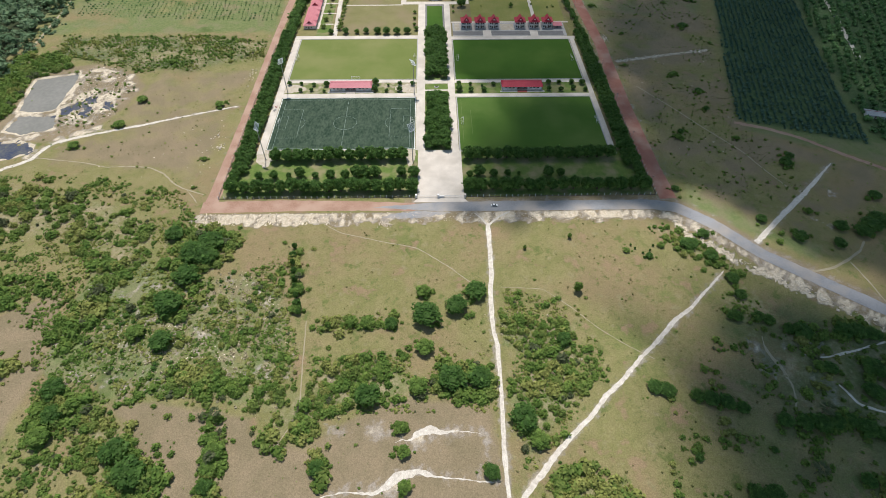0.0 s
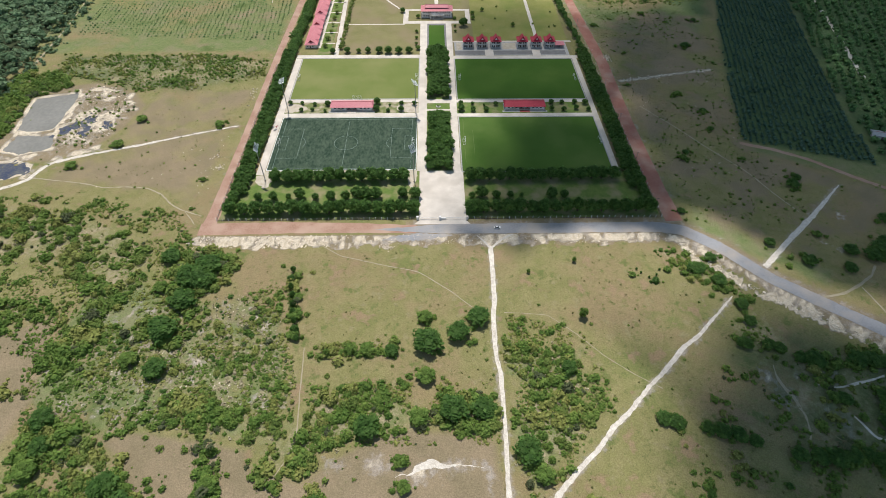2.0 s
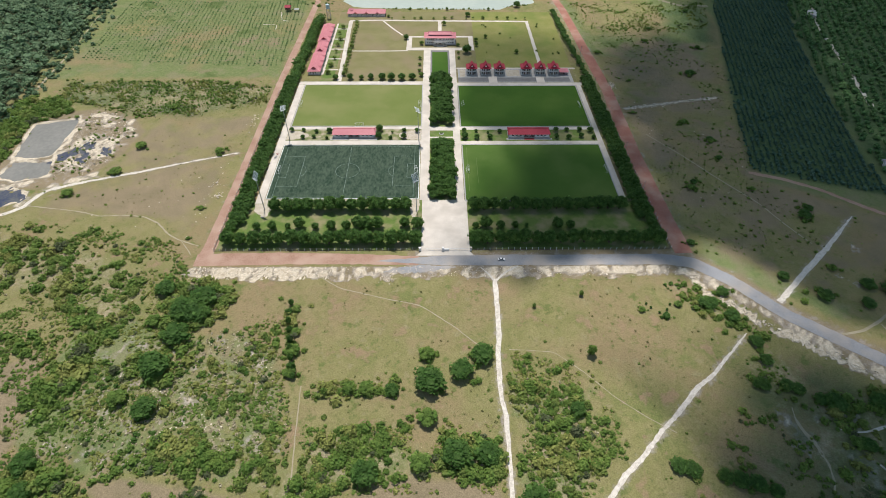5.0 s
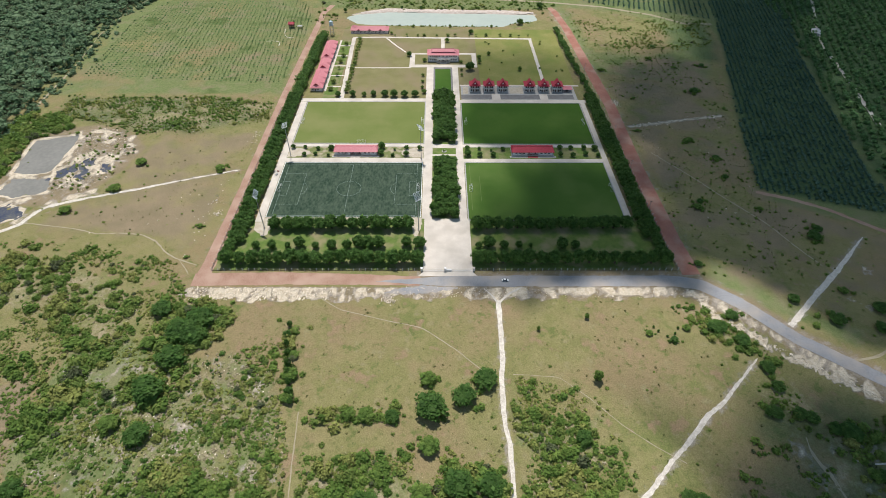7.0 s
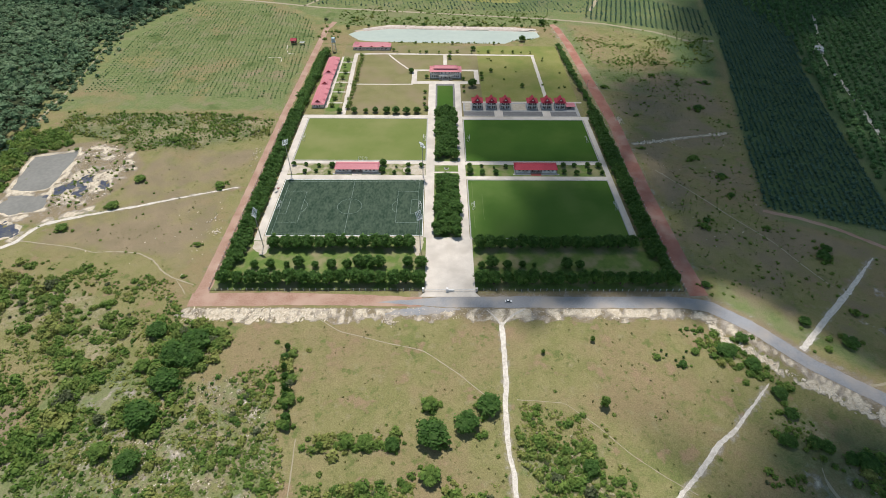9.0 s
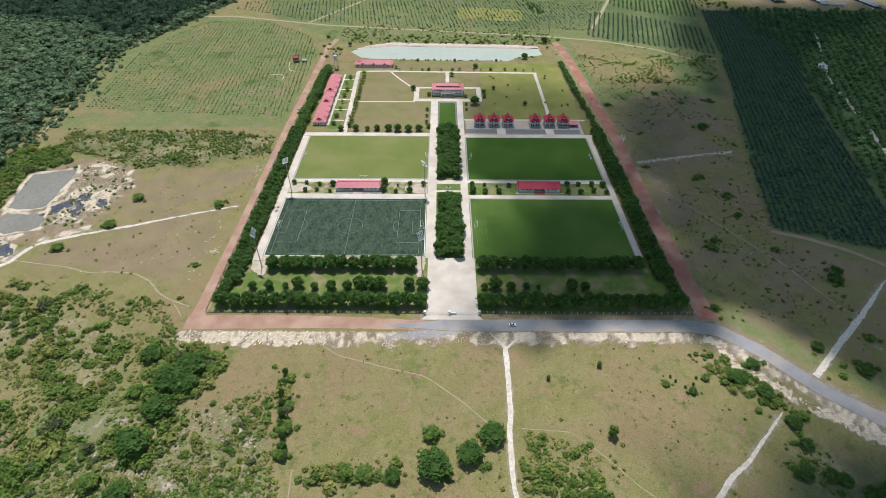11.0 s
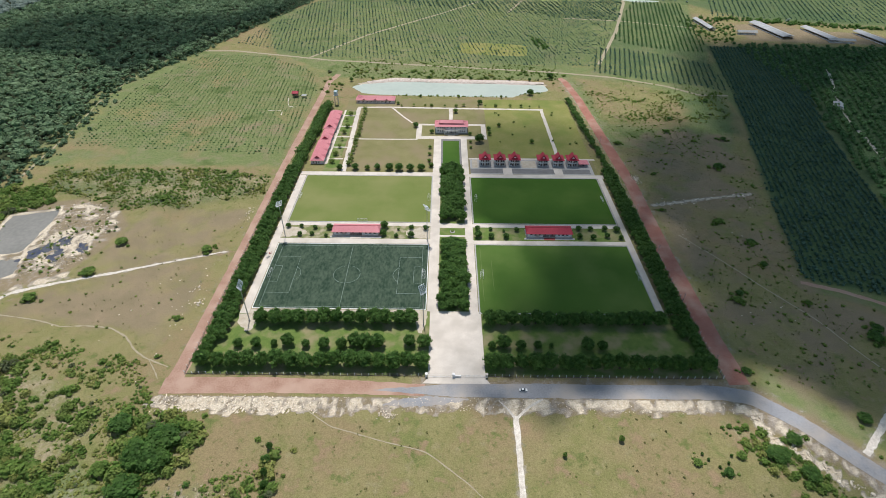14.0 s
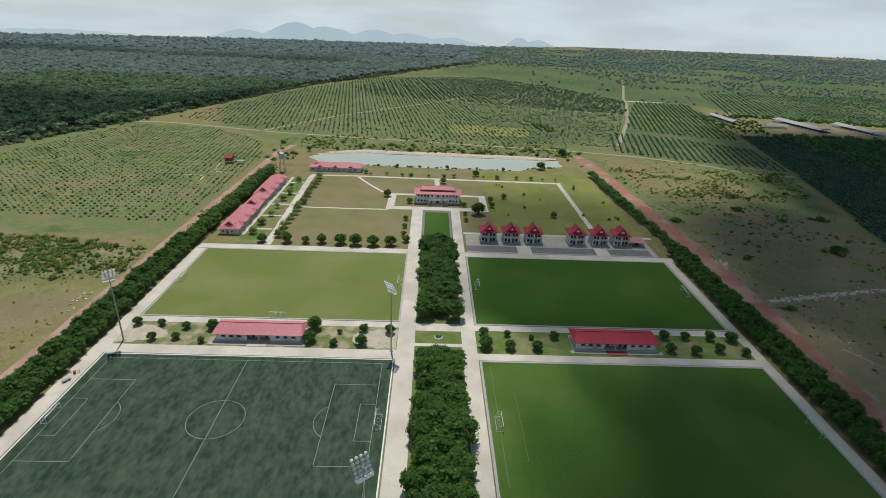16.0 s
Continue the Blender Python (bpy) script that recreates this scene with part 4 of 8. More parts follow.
ribbon("trail_field_east", [(178, 406), (199, 374), (216, 344), (234, 316), (244, 290), (252, 272)], 0.9, M_TRAIL, "faint path across the east field", "footpath", 0.04, 0.2, seed=27)
ribbon("trail_gully", [(182, 153), (180, 146), (182, 139), (185, 130), (185, 121), (181, 109)], [0.3, 1.6, 2.4, 0.8, 1.4, 0.3], M_TRAIL, "bare eroded gully", "gully", 0.03, 0.5, seed=28)
FOREST_TRACK = [(-368, 400), (-369.5, 431), (-373, 463), (-376, 492), (-381, 564), (-393, 646), (-396, 679), (-390, 740), (-371, 842), (-328, 955)]
ribbon("track_forest", FOREST_TRACK, [2.2, 2.4, 1.2, 0.5, 1.2, 0.4, 1.0], M_TRAIL, "pale track along the forest edge", "track", 0.05, 0.4, seed=29)
ribbon("trail_hut", [(-183, 672), (-181, 658), (-177, 647), (-168, 645)], 0.8, M_SAND, "sandy path from the stilt hut", "footpath", 0.04, 0.3, step=1.5, seed=45)
ribbon("trail_hut_south", [(-197, 635), (-188, 636), (-181, 634), (-180, 622)], 0.7, M_SAND, "sandy path in the orchard", "footpath", 0.04, 0.3, step=1.5, seed=46)
ribbon("yellow_field", [(20, 867), (45, 866), (80, 861), (116, 856)], [44, 58, 56, 48], M_YELLOW, "yellowing rice field beyond the lake", "field", 0.03, 1.5, seed=30)
ribbon("lake_bank", [(-98, 724), (-64, 735), (-20, 733), (20, 731), (70, 730), (121, 726)], [4, 11, 8, 12, 8, 11, 4], material("pale eroded bank", (0.40, 0.31, 0.25), (0.62, 0.54, 0.47), 0.3, 0.95, 0.5), "pale eroded earth bank of the pond", "bank", 0.7, 0.8, seed=31)
ribbon("track_orchard_east", [(515, 800), (478, 720), (449, 650), (436, 610), (421, 540), (398, 450)], 4, M_SAND, "pale track through the east orchard", "track", 0.05, 0.5, seed=32)


# ---- the compound: paving and pitches ----
slab("compound_lawn_front", -147, -10.5, 268.5, 320, M_LAWN, "shaded front lawn under the tree rows", "lawn", 0.02)
slab("compound_lawn_front_east", 22, 154.5, 268.5, 318, M_LAWN, "shaded front lawn under the tree rows", "lawn", 0.02)
slab("plaza", -10.4, 21.9, 266.62, 320, M_CONCRETE, "pale concrete forecourt inside the gate", "paving", 0.07)
apron = bmesh.new()
bmesh.ops.extrude_face_region(apron, geom=[apron.faces.new([apron.verts.new(p) for p in ((-13.5, 262.9, -0.1), (24.5, 262.9, -0.1), (21.9, 266.6, -0.1), (-10.4, 266.6, -0.1))])])
for v in [v for v in apron.verts][4:]:
    v.co.z = 0.085
tagged(part("gate_apron", apron, M_CONCRETE), "pale concrete apron before the gate", "paving", kind="structure")
slab("avenue_west", -12.4, -5.2, 320.02, 568, M_CONCRETE, "pale concrete avenue lane", "paving", 0.07)
slab("avenue_east", 14.4, 20.4, 320.02, 568, M_CONCRETE, "pale concrete avenue lane", "paving", 0.07)
slab("avenue_bed", -5.18, 14.38, 320.02, 400.9, M_LAWN, "planted median bed", "lawn", 0.03)
slab("avenue_garden", -5.18, 14.38, 403.0, 412.5, M_LAWN, "small median lawn with a round bed", "lawn", 0.05)
slab("avenue_cross", -5.18, 14.38, 412.52, 418.6, M_CONCRETE, "concrete crossing in the avenue", "paving", 0.07)
slab("avenue_cross_south", -5.18, 14.38, 400.92, 402.98, M_CONCRETE, "concrete crossing in the avenue", "paving", 0.07)
slab("avenue_bed_north", -5.18, 14.38, 418.62, 506, M_LAWN, "planted median bed", "lawn", 0.03)
slab("avenue_lawn", -3.5, 12.5, 510.0, 564, M_TURF_DEEP, "bright strip lawn before the main building", "lawn", 0.06)
slab("avenue_lawn_edge", -5.18, 14.38, 506.02, 567.9, M_GRAVEL, "grey gravel edge round the strip lawn", "paving", 0.03)
slab("walk_west", -131, -125.2, 316.42, 493, M_CONCRETE, "pale concrete walkway beside the pitches", "paving", 0.06)
slab("walk_east", 134.9, 139.2, 314, 491.48, M_CONCRETE, "pale concrete walkway beside the pitches", "paving", 0.06)
slab("walk_synthetic_north", -125.18, -12.42, 391.7, 397.6, M_CONCRETE, "pale concrete walk along the pitch", "paving", 0.06)
slab("walk_synthetic_south", -125.18, -12.42, 316.5, 320.9, M_RUBBLE, "sandy strip below the synthetic pitch", "paving", 0.05)
slab("walk_north_pitch", -125.18, -12.42, 414.6, 419.0, M_CONCRETE, "pale concrete walk along the pitch", "paving", 0.06)
slab("walk_east_pitch", 20.42, 134.88, 391.9, 396.4, M_CONCRETE, "pale concrete walk along the pitch", "paving", 0.06)
slab("walk_east_north", 20.42, 134.88, 413.6, 418.0, M_CONCRETE, "pale concrete walk along the pitch", "paving", 0.06)
slab("crossroad_west", -131, -12.42, 493.6, 499.5, M_CONCRETE, "pale concrete cross road", "paving", 0.06)
slab("crossroad_east", 20.42, 141, 491.5, 497.0, M_CONCRETE, "pale concrete cross road", "paving", 0.06)
slab("pavilion_lawn_west", -125.18, -12.42, 397.62, 414.58, M_PATCHY, "patchy grass round the pavilion", "lawn", 0.03)
slab("pavilion_lawn_east", 20.42, 134.88, 396.42, 413.58, M_LAWN, "grass strip round the pavilion", "lawn", 0.03)
ribbon("pavilion_earth", [(-31, 405.6), (-24, 405.8), (-18, 405.6), (-12.7, 405.6)], [5, 12, 14, 14.4], M_RUBBLE, "bare sandy ground by the floodlight", "ground", 0.045, 0.9, step=0.8, seed=41)
ribbon("pavilion_earth_west", [(-125, 406), (-119, 406), (-112, 405.6), (-107, 404.5)], [14.6, 13, 9, 3], M_RUBBLE, "bare sandy ground by the floodlight", "ground", 0.045, 0.9, step=0.8, seed=42)
ribbon("corner_earth", [(-121, 301.5), (-122, 305), (-123.5, 310), (-124, 316.3)], [3, 9, 13, 13.5], M_RUBBLE, "bare sandy corner by the floodlight", "ground", 0.04, 0.9, step=0.8, seed=43)
ribbon("corner_earth_east", [(-16, 301), (-16, 306), (-15.8, 311), (-15.8, 316.3)], [1.5, 5, 6.4, 6.6], M_RUBBLE, "bare sandy corner by the avenue", "ground", 0.04, 0.6, step=0.8, seed=44)


def pitch(name, x0, x1, y0, y1, mat, label, kerb, kerb_w=0.9):
    p = slab(name, x0, x1, y0, y1, mat, label, "sports pitch", 0.05)
    k = part("kerb", frame_of(x0 - kerb_w, x1 + kerb_w, y0 - kerb_w, y1 + kerb_w, kerb_w - 0.003, -0.1, 0.14), kerb, p, "low concrete edging")
    return p


def arc(bm, cx, cy, r, a0, a1, z, w=0.22, n=40):
    ring = [[bm.verts.new((cx + q * math.cos(a0 + (a1 - a0) * i / n), cy + q * math.sin(a0 + (a1 - a0) * i / n), z)) for q in (r - w / 2, r + w / 2)] for i in range(n + 1)]
    for (a, b), (c, d) in zip(ring, ring[1:]):
        bm.faces.new((a, b, d, c))


def lines(p, x0, x1, y0, y1, mat, w=0.22):
    """The painted lines of a full-size pitch whose goals stand at x0 and x1."""
    z, cx, cy = 0.055, (x0 + x1) / 2, (y0 + y1) / 2
    flat = lambda a, b, c, d: boxes((a, b, c, d, z - 0.01, z + 0.004))  # noqa: E731
    for a in (y0, y1):
        part("touchline", flat(x0, x1, a - w / 2, a + w / 2), mat, p)
    for a in (x0, x1, cx):
        part("goal_line" if a != cx else "halfway_line", flat(a - w / 2, a + w / 2, y0 + w / 2 + 0.01, y1 - w / 2 - 0.01), mat, p)
    for s, gl in ((1, x0), (-1, x1)):
        for deep, wide in ((16.0, 38.6), (5.4, 17.6)):
            a, b = sorted((gl + s * 0.13, gl + s * deep))
            bm = boxes((a, b, cy - wide / 2 - w / 2, cy - wide / 2 + w / 2, z - 0.01, z + 0.005), (a, b, cy + wide / 2 - w / 2, cy + wide / 2 + w / 2, z - 0.01, z + 0.005),
                       (gl + s * deep - w / 2, gl + s * deep + w / 2, cy - wide / 2 + 0.12, cy + wide / 2 - 0.12, z - 0.01, z + 0.006))
            part("box_line", bm, mat, p)
        bm = bmesh.new()
        mid = math.acos(5.5 / 9.15)
        base = 0 if s > 0 else math.pi
        arc(bm, gl + s * 10.7, cy, 9.0, base - mid, base + mid, z + 0.004, w, 20)
        part("penalty_arc", bm, mat, p)
    bm = bmesh.new()
    arc(bm, cx, cy, 9.15, 0, 2 * math.pi, z + 0.007, w, 64)
    part("centre_circle", bm, mat, p)


syn = pitch("pitch_synthetic", -124.2, -13.4, 321.9, 390.7, M_SYNTH, "dark green synthetic football pitch with white lines", M_KERB_WHITE, 0.45)
lines(syn, -120.6, -17.2, 323.4, 388.3, M_LINE, 0.17)
pitch("pitch_north_west", -124.0, -13.0, 420.2, 492.4, M_TURF, "yellowish mown natural grass pitch", M_KERB)
pitch("pitch_north_east", 21.6, 133.6, 419.2, 490.4, M_TURF_DEEP, "deep green mown natural grass pitch", M_KERB)
se = pitch("pitch_south_east", 21.7, 134.0, 318.9, 390.7, M_TURF_MID, "mown natural grass pitch with faint lines", M_KERB)
part("touchline", boxes((24.6, 24.85, 330, 388, 0.04, 0.056)), M_FADED, se, "faint worn line")
part("goal_line", boxes((31.9, 32.1, 340, 372, 0.04, 0.056)), M_FADED, se, "faint worn line")


def goal(x, y, turn, wide=7.32, tall=2.44, deep=2.0):
    """A free-standing goal whose mouth faces its own +x."""
    g = thing("football_goal", "white tubular football goal with a net", "football goal", x, y, 0.05, turn, "goals on the pitches")
    h = wide / 2
    for s in (-h, h):
        part("post", tube(bmesh.new(), (0, s, 0), (0, s, tall), 0.09), M_WHITE, g)
        part("back_stay", tube(tube(bmesh.new(), (0, s, tall), (-deep * 0.5, s, tall), 0.05), (-deep * 0.5, s, tall), (-deep, s, 0.04), 0.05), M_WHITE, g)
        part("ground_bar", tube(bmesh.new(), (0, s, 0.06), (-deep, s, 0.06), 0.05), M_WHITE, g)
    part("crossbar", tube(bmesh.new(), (0, -h, tall), (0, h, tall), 0.09), M_WHITE, g)
    part("back_bar", tube(bmesh.new(), (-deep, -h, 0.06), (-deep, h, 0.06), 0.05), M_WHITE, g)
    bm = bmesh.new()
    for k in range(25):
        s = -h + wide * k / 24
        for a, b in (((-0.02, tall), (-deep * 0.5, tall - 0.05)), ((-deep * 0.5, tall - 0.05), (-deep, 0.08))):
            bm.faces.new([bm.verts.new(p) for p in ((a[0], s - 0.012, a[1]), (a[0], s + 0.012, a[1]), (b[0], s + 0.012, b[1]), (b[0], s - 0.012, b[1]))])
    for k in range(1, 9):
        t = k / 9
        px, pz = -deep * 0.5 - deep * 0.5 * t, (tall - 0.05) * (1 - t) + 0.08 * t
        bm.faces.new([bm.verts.new(p) for p in ((px, -h, pz - 0.012), (px, h, pz - 0.012), (px, h, pz + 0.012), (px, -h, pz + 0.012))])
    part("net", bm, M_WHITE, g, "knotted white net")
    return g


goal(-121.0, 355.8, 0)
goal(-16.6, 355.8, 180)
goal(-121.3, 455.5, 0)
goal(-15.5, 456, 180)
goal(-66, 421.0, 90)
goal(25.4, 455, 0)
goal(129.5, 454, 180)
goal(25.5, 356, 0)
goal(131.5, 356, 180)
goal(142.3, 322, 180, 5.0, 2.0, 1.2)


def floodlight(x, y, turn):
    """A tapered pole with a rack of round lamps that faces its own +y, and a caged platform."""
    f = thing("floodlight_mast", "tall galvanised floodlight mast with a lamp rack", "floodlight", x, y, 0.05, turn, "masts round the synthetic pitch")
    part("foot", boxes((-0.6, 0.6, -0.6, 0.6, 0, 0.35)), M_CONCRETE, f)
    part("pole", tube(bmesh.new(), (0, 0, 0.3), (0, 0, 29.5), 0.36, 0.17, 10), M_STEEL, f)
    rack = bmesh.new()
    rows, cols = 5, 4
    tilt = Matrix.Translation((0, 0.3, 29.6)) @ Euler((radians(-28), 0, 0)).to_matrix().to_4x4()
    for k in range(rows):
        tube(rack, tilt @ Vector((-2.3, 0, -1.9 + k)), tilt @ Vector((2.3, 0, -1.9 + k)), 0.07, sides=6)
    for s in (-1.4, 0, 1.4):
        tube(rack, tilt @ Vector((s, -0.1, -2.1)), tilt @ Vector((s, -0.1, 2.3)), 0.07, sides=6)
    part("rack", rack, M_STEEL, f)
    for k in range(rows):
        for c in range(cols):
            p = Vector((-1.9 + 3.8 * c / (cols - 1), 0.12, -1.9 + k))
            bm = tube(bmesh.new(), tilt @ p, tilt @ (p + Vector((0, 0.42, -0.05))), 0.26, 0.43, 12)
            part("lamp", bm, M_LAMP, f, "round silvery lamp")
    cage = boxes((-2.2, 2.2, -1.1, 0.1, 26.4, 26.5))
    for q in ((-2.2, -1.1), (2.2, -1.1), (-2.2, 0.1), (2.2, 0.1), (0, -1.1), (0, 0.1)):
        tube(cage, (q[0], q[1], 26.5), (q[0], q[1], 27.5), 0.04, sides=5)
    for z in (27.0, 27.5):
        for a, b in (((-2.2, -1.1), (2.2, -1.1)), ((-2.2, 0.1), (2.2, 0.1)), ((-2.2, -1.1), (-2.2, 0.1)), ((2.2, -1.1), (2.2, 0.1))):
            tube(cage, (*a, z), (*b, z), 0.04, sides=5)
    part("platform", cage, M_WHITE, f, "caged service platform")
    return f


for x, y, turn in ((-122.8, 310.5, -40), (-122.0, 400.2, -140), (-14.2, 308.0, 40), (-14.4, 396.8, 140)):
    floodlight(x, y, turn)

# ---- fence and gate ----
M_FENCE = plain("dark weathered fence rail", (0.13, 0.10, 0.085), 0.8)
def fence(name, a, b, gap, label):
    """Posts with outward-leaning tips, two rails and a low plinth, from a to b."""
    a, b = Vector((*a, 0)), Vector((*b, 0))
    d = b - a
    t = thing(name, label, "fence", a.x, a.y, 0.02, math.degrees(math.atan2(d.y, d.x)))
    n = max(2, round(d.length / gap))
    post = boxes((-0.11, 0.11, -0.11, 0.11, 0, 2.0))
    tube(post, (0, 0, 1.95), (0, -0.45, 2.45), 0.08, sides=5)
    first = part("post", post, M_KERB_WHITE, t)
    for k in range(1, n + 1):
        p = new("post", first.data)
        p.parent, p.location = t, (d.length * k / n, 0, 0)
    part("plinth", boxes((0.12, d.length - 0.12, -0.06, 0.06, 0, 0.3)), M_FENCE, t)
    for z in (0.8, 1.3, 1.8):
        part("rail", tube(bmesh.new(), (0, 0.12, z), (d.length, 0.12, z), 0.035, sides=6), M_FENCE, t)
    return t


fence("front_fence", (-146.5, 268.2), (-11.8, 268.0), 4.0, "low concrete-post fence before the tree row")
fence("front_fence", (23.2, 268.0), (155.2, 268.0), 4.0, "low concrete-post fence before the tree row")
fence("side_fence", (155.4, 268.4), (152.5, 500), 4.2, "white-post fence beside the red dirt road")
fence("side_fence", (-146.4, 480), (-146.8, 268.6), 4.2, "concrete-post fence beside the red dirt road")

gate = thing("entrance_gate", "white barred sliding gate between square pillars", "gate", 5.6, 267.6, 0.07)
for x in (-16.8, -1.6, 16.8):
    part("pillar", boxes((x - 0.6, x + 0.6, -0.6, 0.6, 0, 2.5), (x - 0.75, x + 0.75, -0.75, 0.75, 2.5, 2.75)), M_WALL, gate)
for x0, x1 in ((-16, -2.4), (2.6, 15.8)):
    leaf = part("gate_leaf", boxes((x0, x1, -0.05, 0.05, 0.1, 0.22), (x0, x1, -0.05, 0.05, 1.6, 1.72), (x0, x0 + 0.12, -0.05, 0.05, 0.22, 1.6), (x1 - 0.12, x1, -0.05, 0.05, 0.22, 1.6)), M_WHITE, gate)
    for k in range(1, 22):
        x = x0 + (x1 - x0) * k / 22
        part("bar", tube(bmesh.new(), (x, 0, 0.22), (x, 0, 1.6), 0.035, sides=5), M_WHITE, leaf)
part("guard_wall", boxes((-1.0, 2.5, -0.4, 0.4, 0, 1.4)), M_WALL, gate)


# ---- buildings ----
def wall(length, tall, thick, holes):
    """A wall along x with openings (x0, x1, z0, z1) cut right through it, built of the blocks between them."""
    cx = sorted({0, length, *(h[0] for h in holes), *(h[1] for h in holes)})
    cz = sorted({0, tall, *(h[2] for h in holes), *(h[3] for h in holes)})
    bm = bmesh.new()
    for a, b in zip(cx, cx[1:]):
        run = None
        for c, d in zip(cz, cz[1:]):
            open_here = any(h[0] < (a + b) / 2 < h[1] and h[2] < (c + d) / 2 < h[3] for h in holes)
            if not open_here:
                run = (run[0], d) if run else (c, d)
            if run and (open_here or d == cz[-1]):
                box(bm, a, b, 0, thick, run[0], run[1])
                run = None
    bmesh.ops.remove_doubles(bm, verts=bm.verts, dist=0.001)
    return bm


def put(ob, m):
    ob.matrix_basis = m
    return ob


def window(parent, m, h, thick, glass=True):
    """A pane set back in a wall opening, with a frame and a sill; m places the wall."""
    x0, x1, z0, z1 = h
    w = put(part("window", frame_xz(x0, x1, z0, z1, 0.07, thick * 0.45, thick * 0.75), M_WHITE, parent, "white-framed dark window"), m)
    part("pane", boxes((x0 + 0.07, x1 - 0.07, thick * 0.55, thick * 0.62, z0 + 0.07, z1 - 0.07)), M_GLASS, w)
    part("sill", boxes((x0 - 0.1, x1 + 0.1, -0.12, thick * 0.4, z0 - 0.09, z0 - 0.003)), M_WALL, w)


def frame_xz(x0, x1, z0, z1, w, y0, y1):
    return boxes((x0, x1, y0, y1, z0, z0 + w), (x0, x1, y0, y1, z1 - w, z1), (x0, x0 + w, y0, y1, z0 + w, z1 - w), (x1 - w, x1, y0, y1, z0 + w, z1 - w))


def shell(t, w, d, z0, tall, fronts, backs, sides, mat, thick=0.25):
    """Four walls round w x d, centred on the thing's origin, front towards -y, with windows in their openings."""
    for holes, m, ln in (
        (fronts, pose(-w / 2, -d / 2, z0), w),
        (backs, pose(w / 2, d / 2, z0, 0, 0, 180), w),
        (sides, pose(w / 2, -d / 2 + thick + 0.002, z0, 0, 0, 90), d - 2 * thick - 0.004),
        (sides, pose(-w / 2, d / 2 - thick - 0.002, z0, 0, 0, -90), d - 2 * thick - 0.004),
    ):
        holes = [h for h in holes if h[1] < ln - 0.2]
        put(part("wall", wall(ln, tall, thick, holes), mat, t), m)
        for h in holes:
            if h[2] > 0.05:
                window(t, m, h, thick)
            else:
                put(part("door", boxes((h[0] + 0.03, h[1] - 0.03, thick * 0.5, thick * 0.7, h[2] + 0.02, h[3] - 0.03)), M_DOOR, t, "dark wooden door"), m)
    put(part("floor_slab", boxes((-w / 2 + thick, w / 2 - thick, -d / 2 + thick, d / 2 - thick, z0 - 0.1, z0 + 0.02)), M_KERB, t), pose(0, 0, 0))


def hip(w, d, z, rise, over=0.8, inset=None, thick=0.14):
    """A hipped roof over w x d with its eaves at z; inset: how far the ridge stands in from the ends (0 gives a gable)."""
    a, b = w / 2 + over, d / 2 + over
    r = (min(a, b) if inset is None else inset)
    bm = bmesh.new()
    if a >= b:
        ridge = [(-a + r, 0), (a - r, 0)]
    else:
        ridge = [(0, -b + r), (0, b - r)]
    low = [bm.verts.new((x, y, z - thick)) for x, y in ((-a, -b), (a, -b), (a, b), (-a, b))]
    top = [bm.verts.new((x, y, z)) for x, y in ((-a, -b), (a, -b), (a, b), (-a, b))]
    p, q = [bm.verts.new((x, y, z + rise)) for x, y in ridge]
    bm.faces.new(low[::-1])
    for i in range(4):
        bm.faces.new((low[i], low[(i + 1) % 4], top[(i + 1) % 4], top[i]))
    if a >= b:
        for face in ((top[0], top[1], q, p), (top[1], top[2], q), (top[2], top[3], p, q), (top[3], top[0], p)):
            bm.faces.new(face)
    else:
        for face in ((top[0], top[1], p), (top[1], top[2], q, p), (top[2], top[3], q), (top[3], top[0], p, q)):
            bm.faces.new(face)
    return bm, ridge


def roof(t, w, d, z, rise, mat, over=0.8, inset=None):
    bm, ridge = hip(w, d, z, rise, over, inset)
    part_of = part("roof", bm, mat, t)
    (ax, ay), (bx, by) = ridge
    part("ridge_cap", tube(bmesh.new(), (ax, ay, z + rise + 0.02), (bx, by, z + rise + 0.02), 0.16, sides=6), M_RIDGE, part_of)
    a, b = w / 2 + over, d / 2 + over
    for i, (x, y) in enumerate(((-a, -b), (a, -b), (a, b), (-a, b))):
        ex, ey = ((ax, ay) if (i in (0, 3) if a >= b else i in (0, 1)) else (bx, by))
        if inset is None or inset > 0.3:
            part("hip_cap", tube(bmesh.new(), (x, y, z + 0.02), (ex, ey, z + rise + 0.02), 0.12, sides=5), mat, part_of)
    return part_of


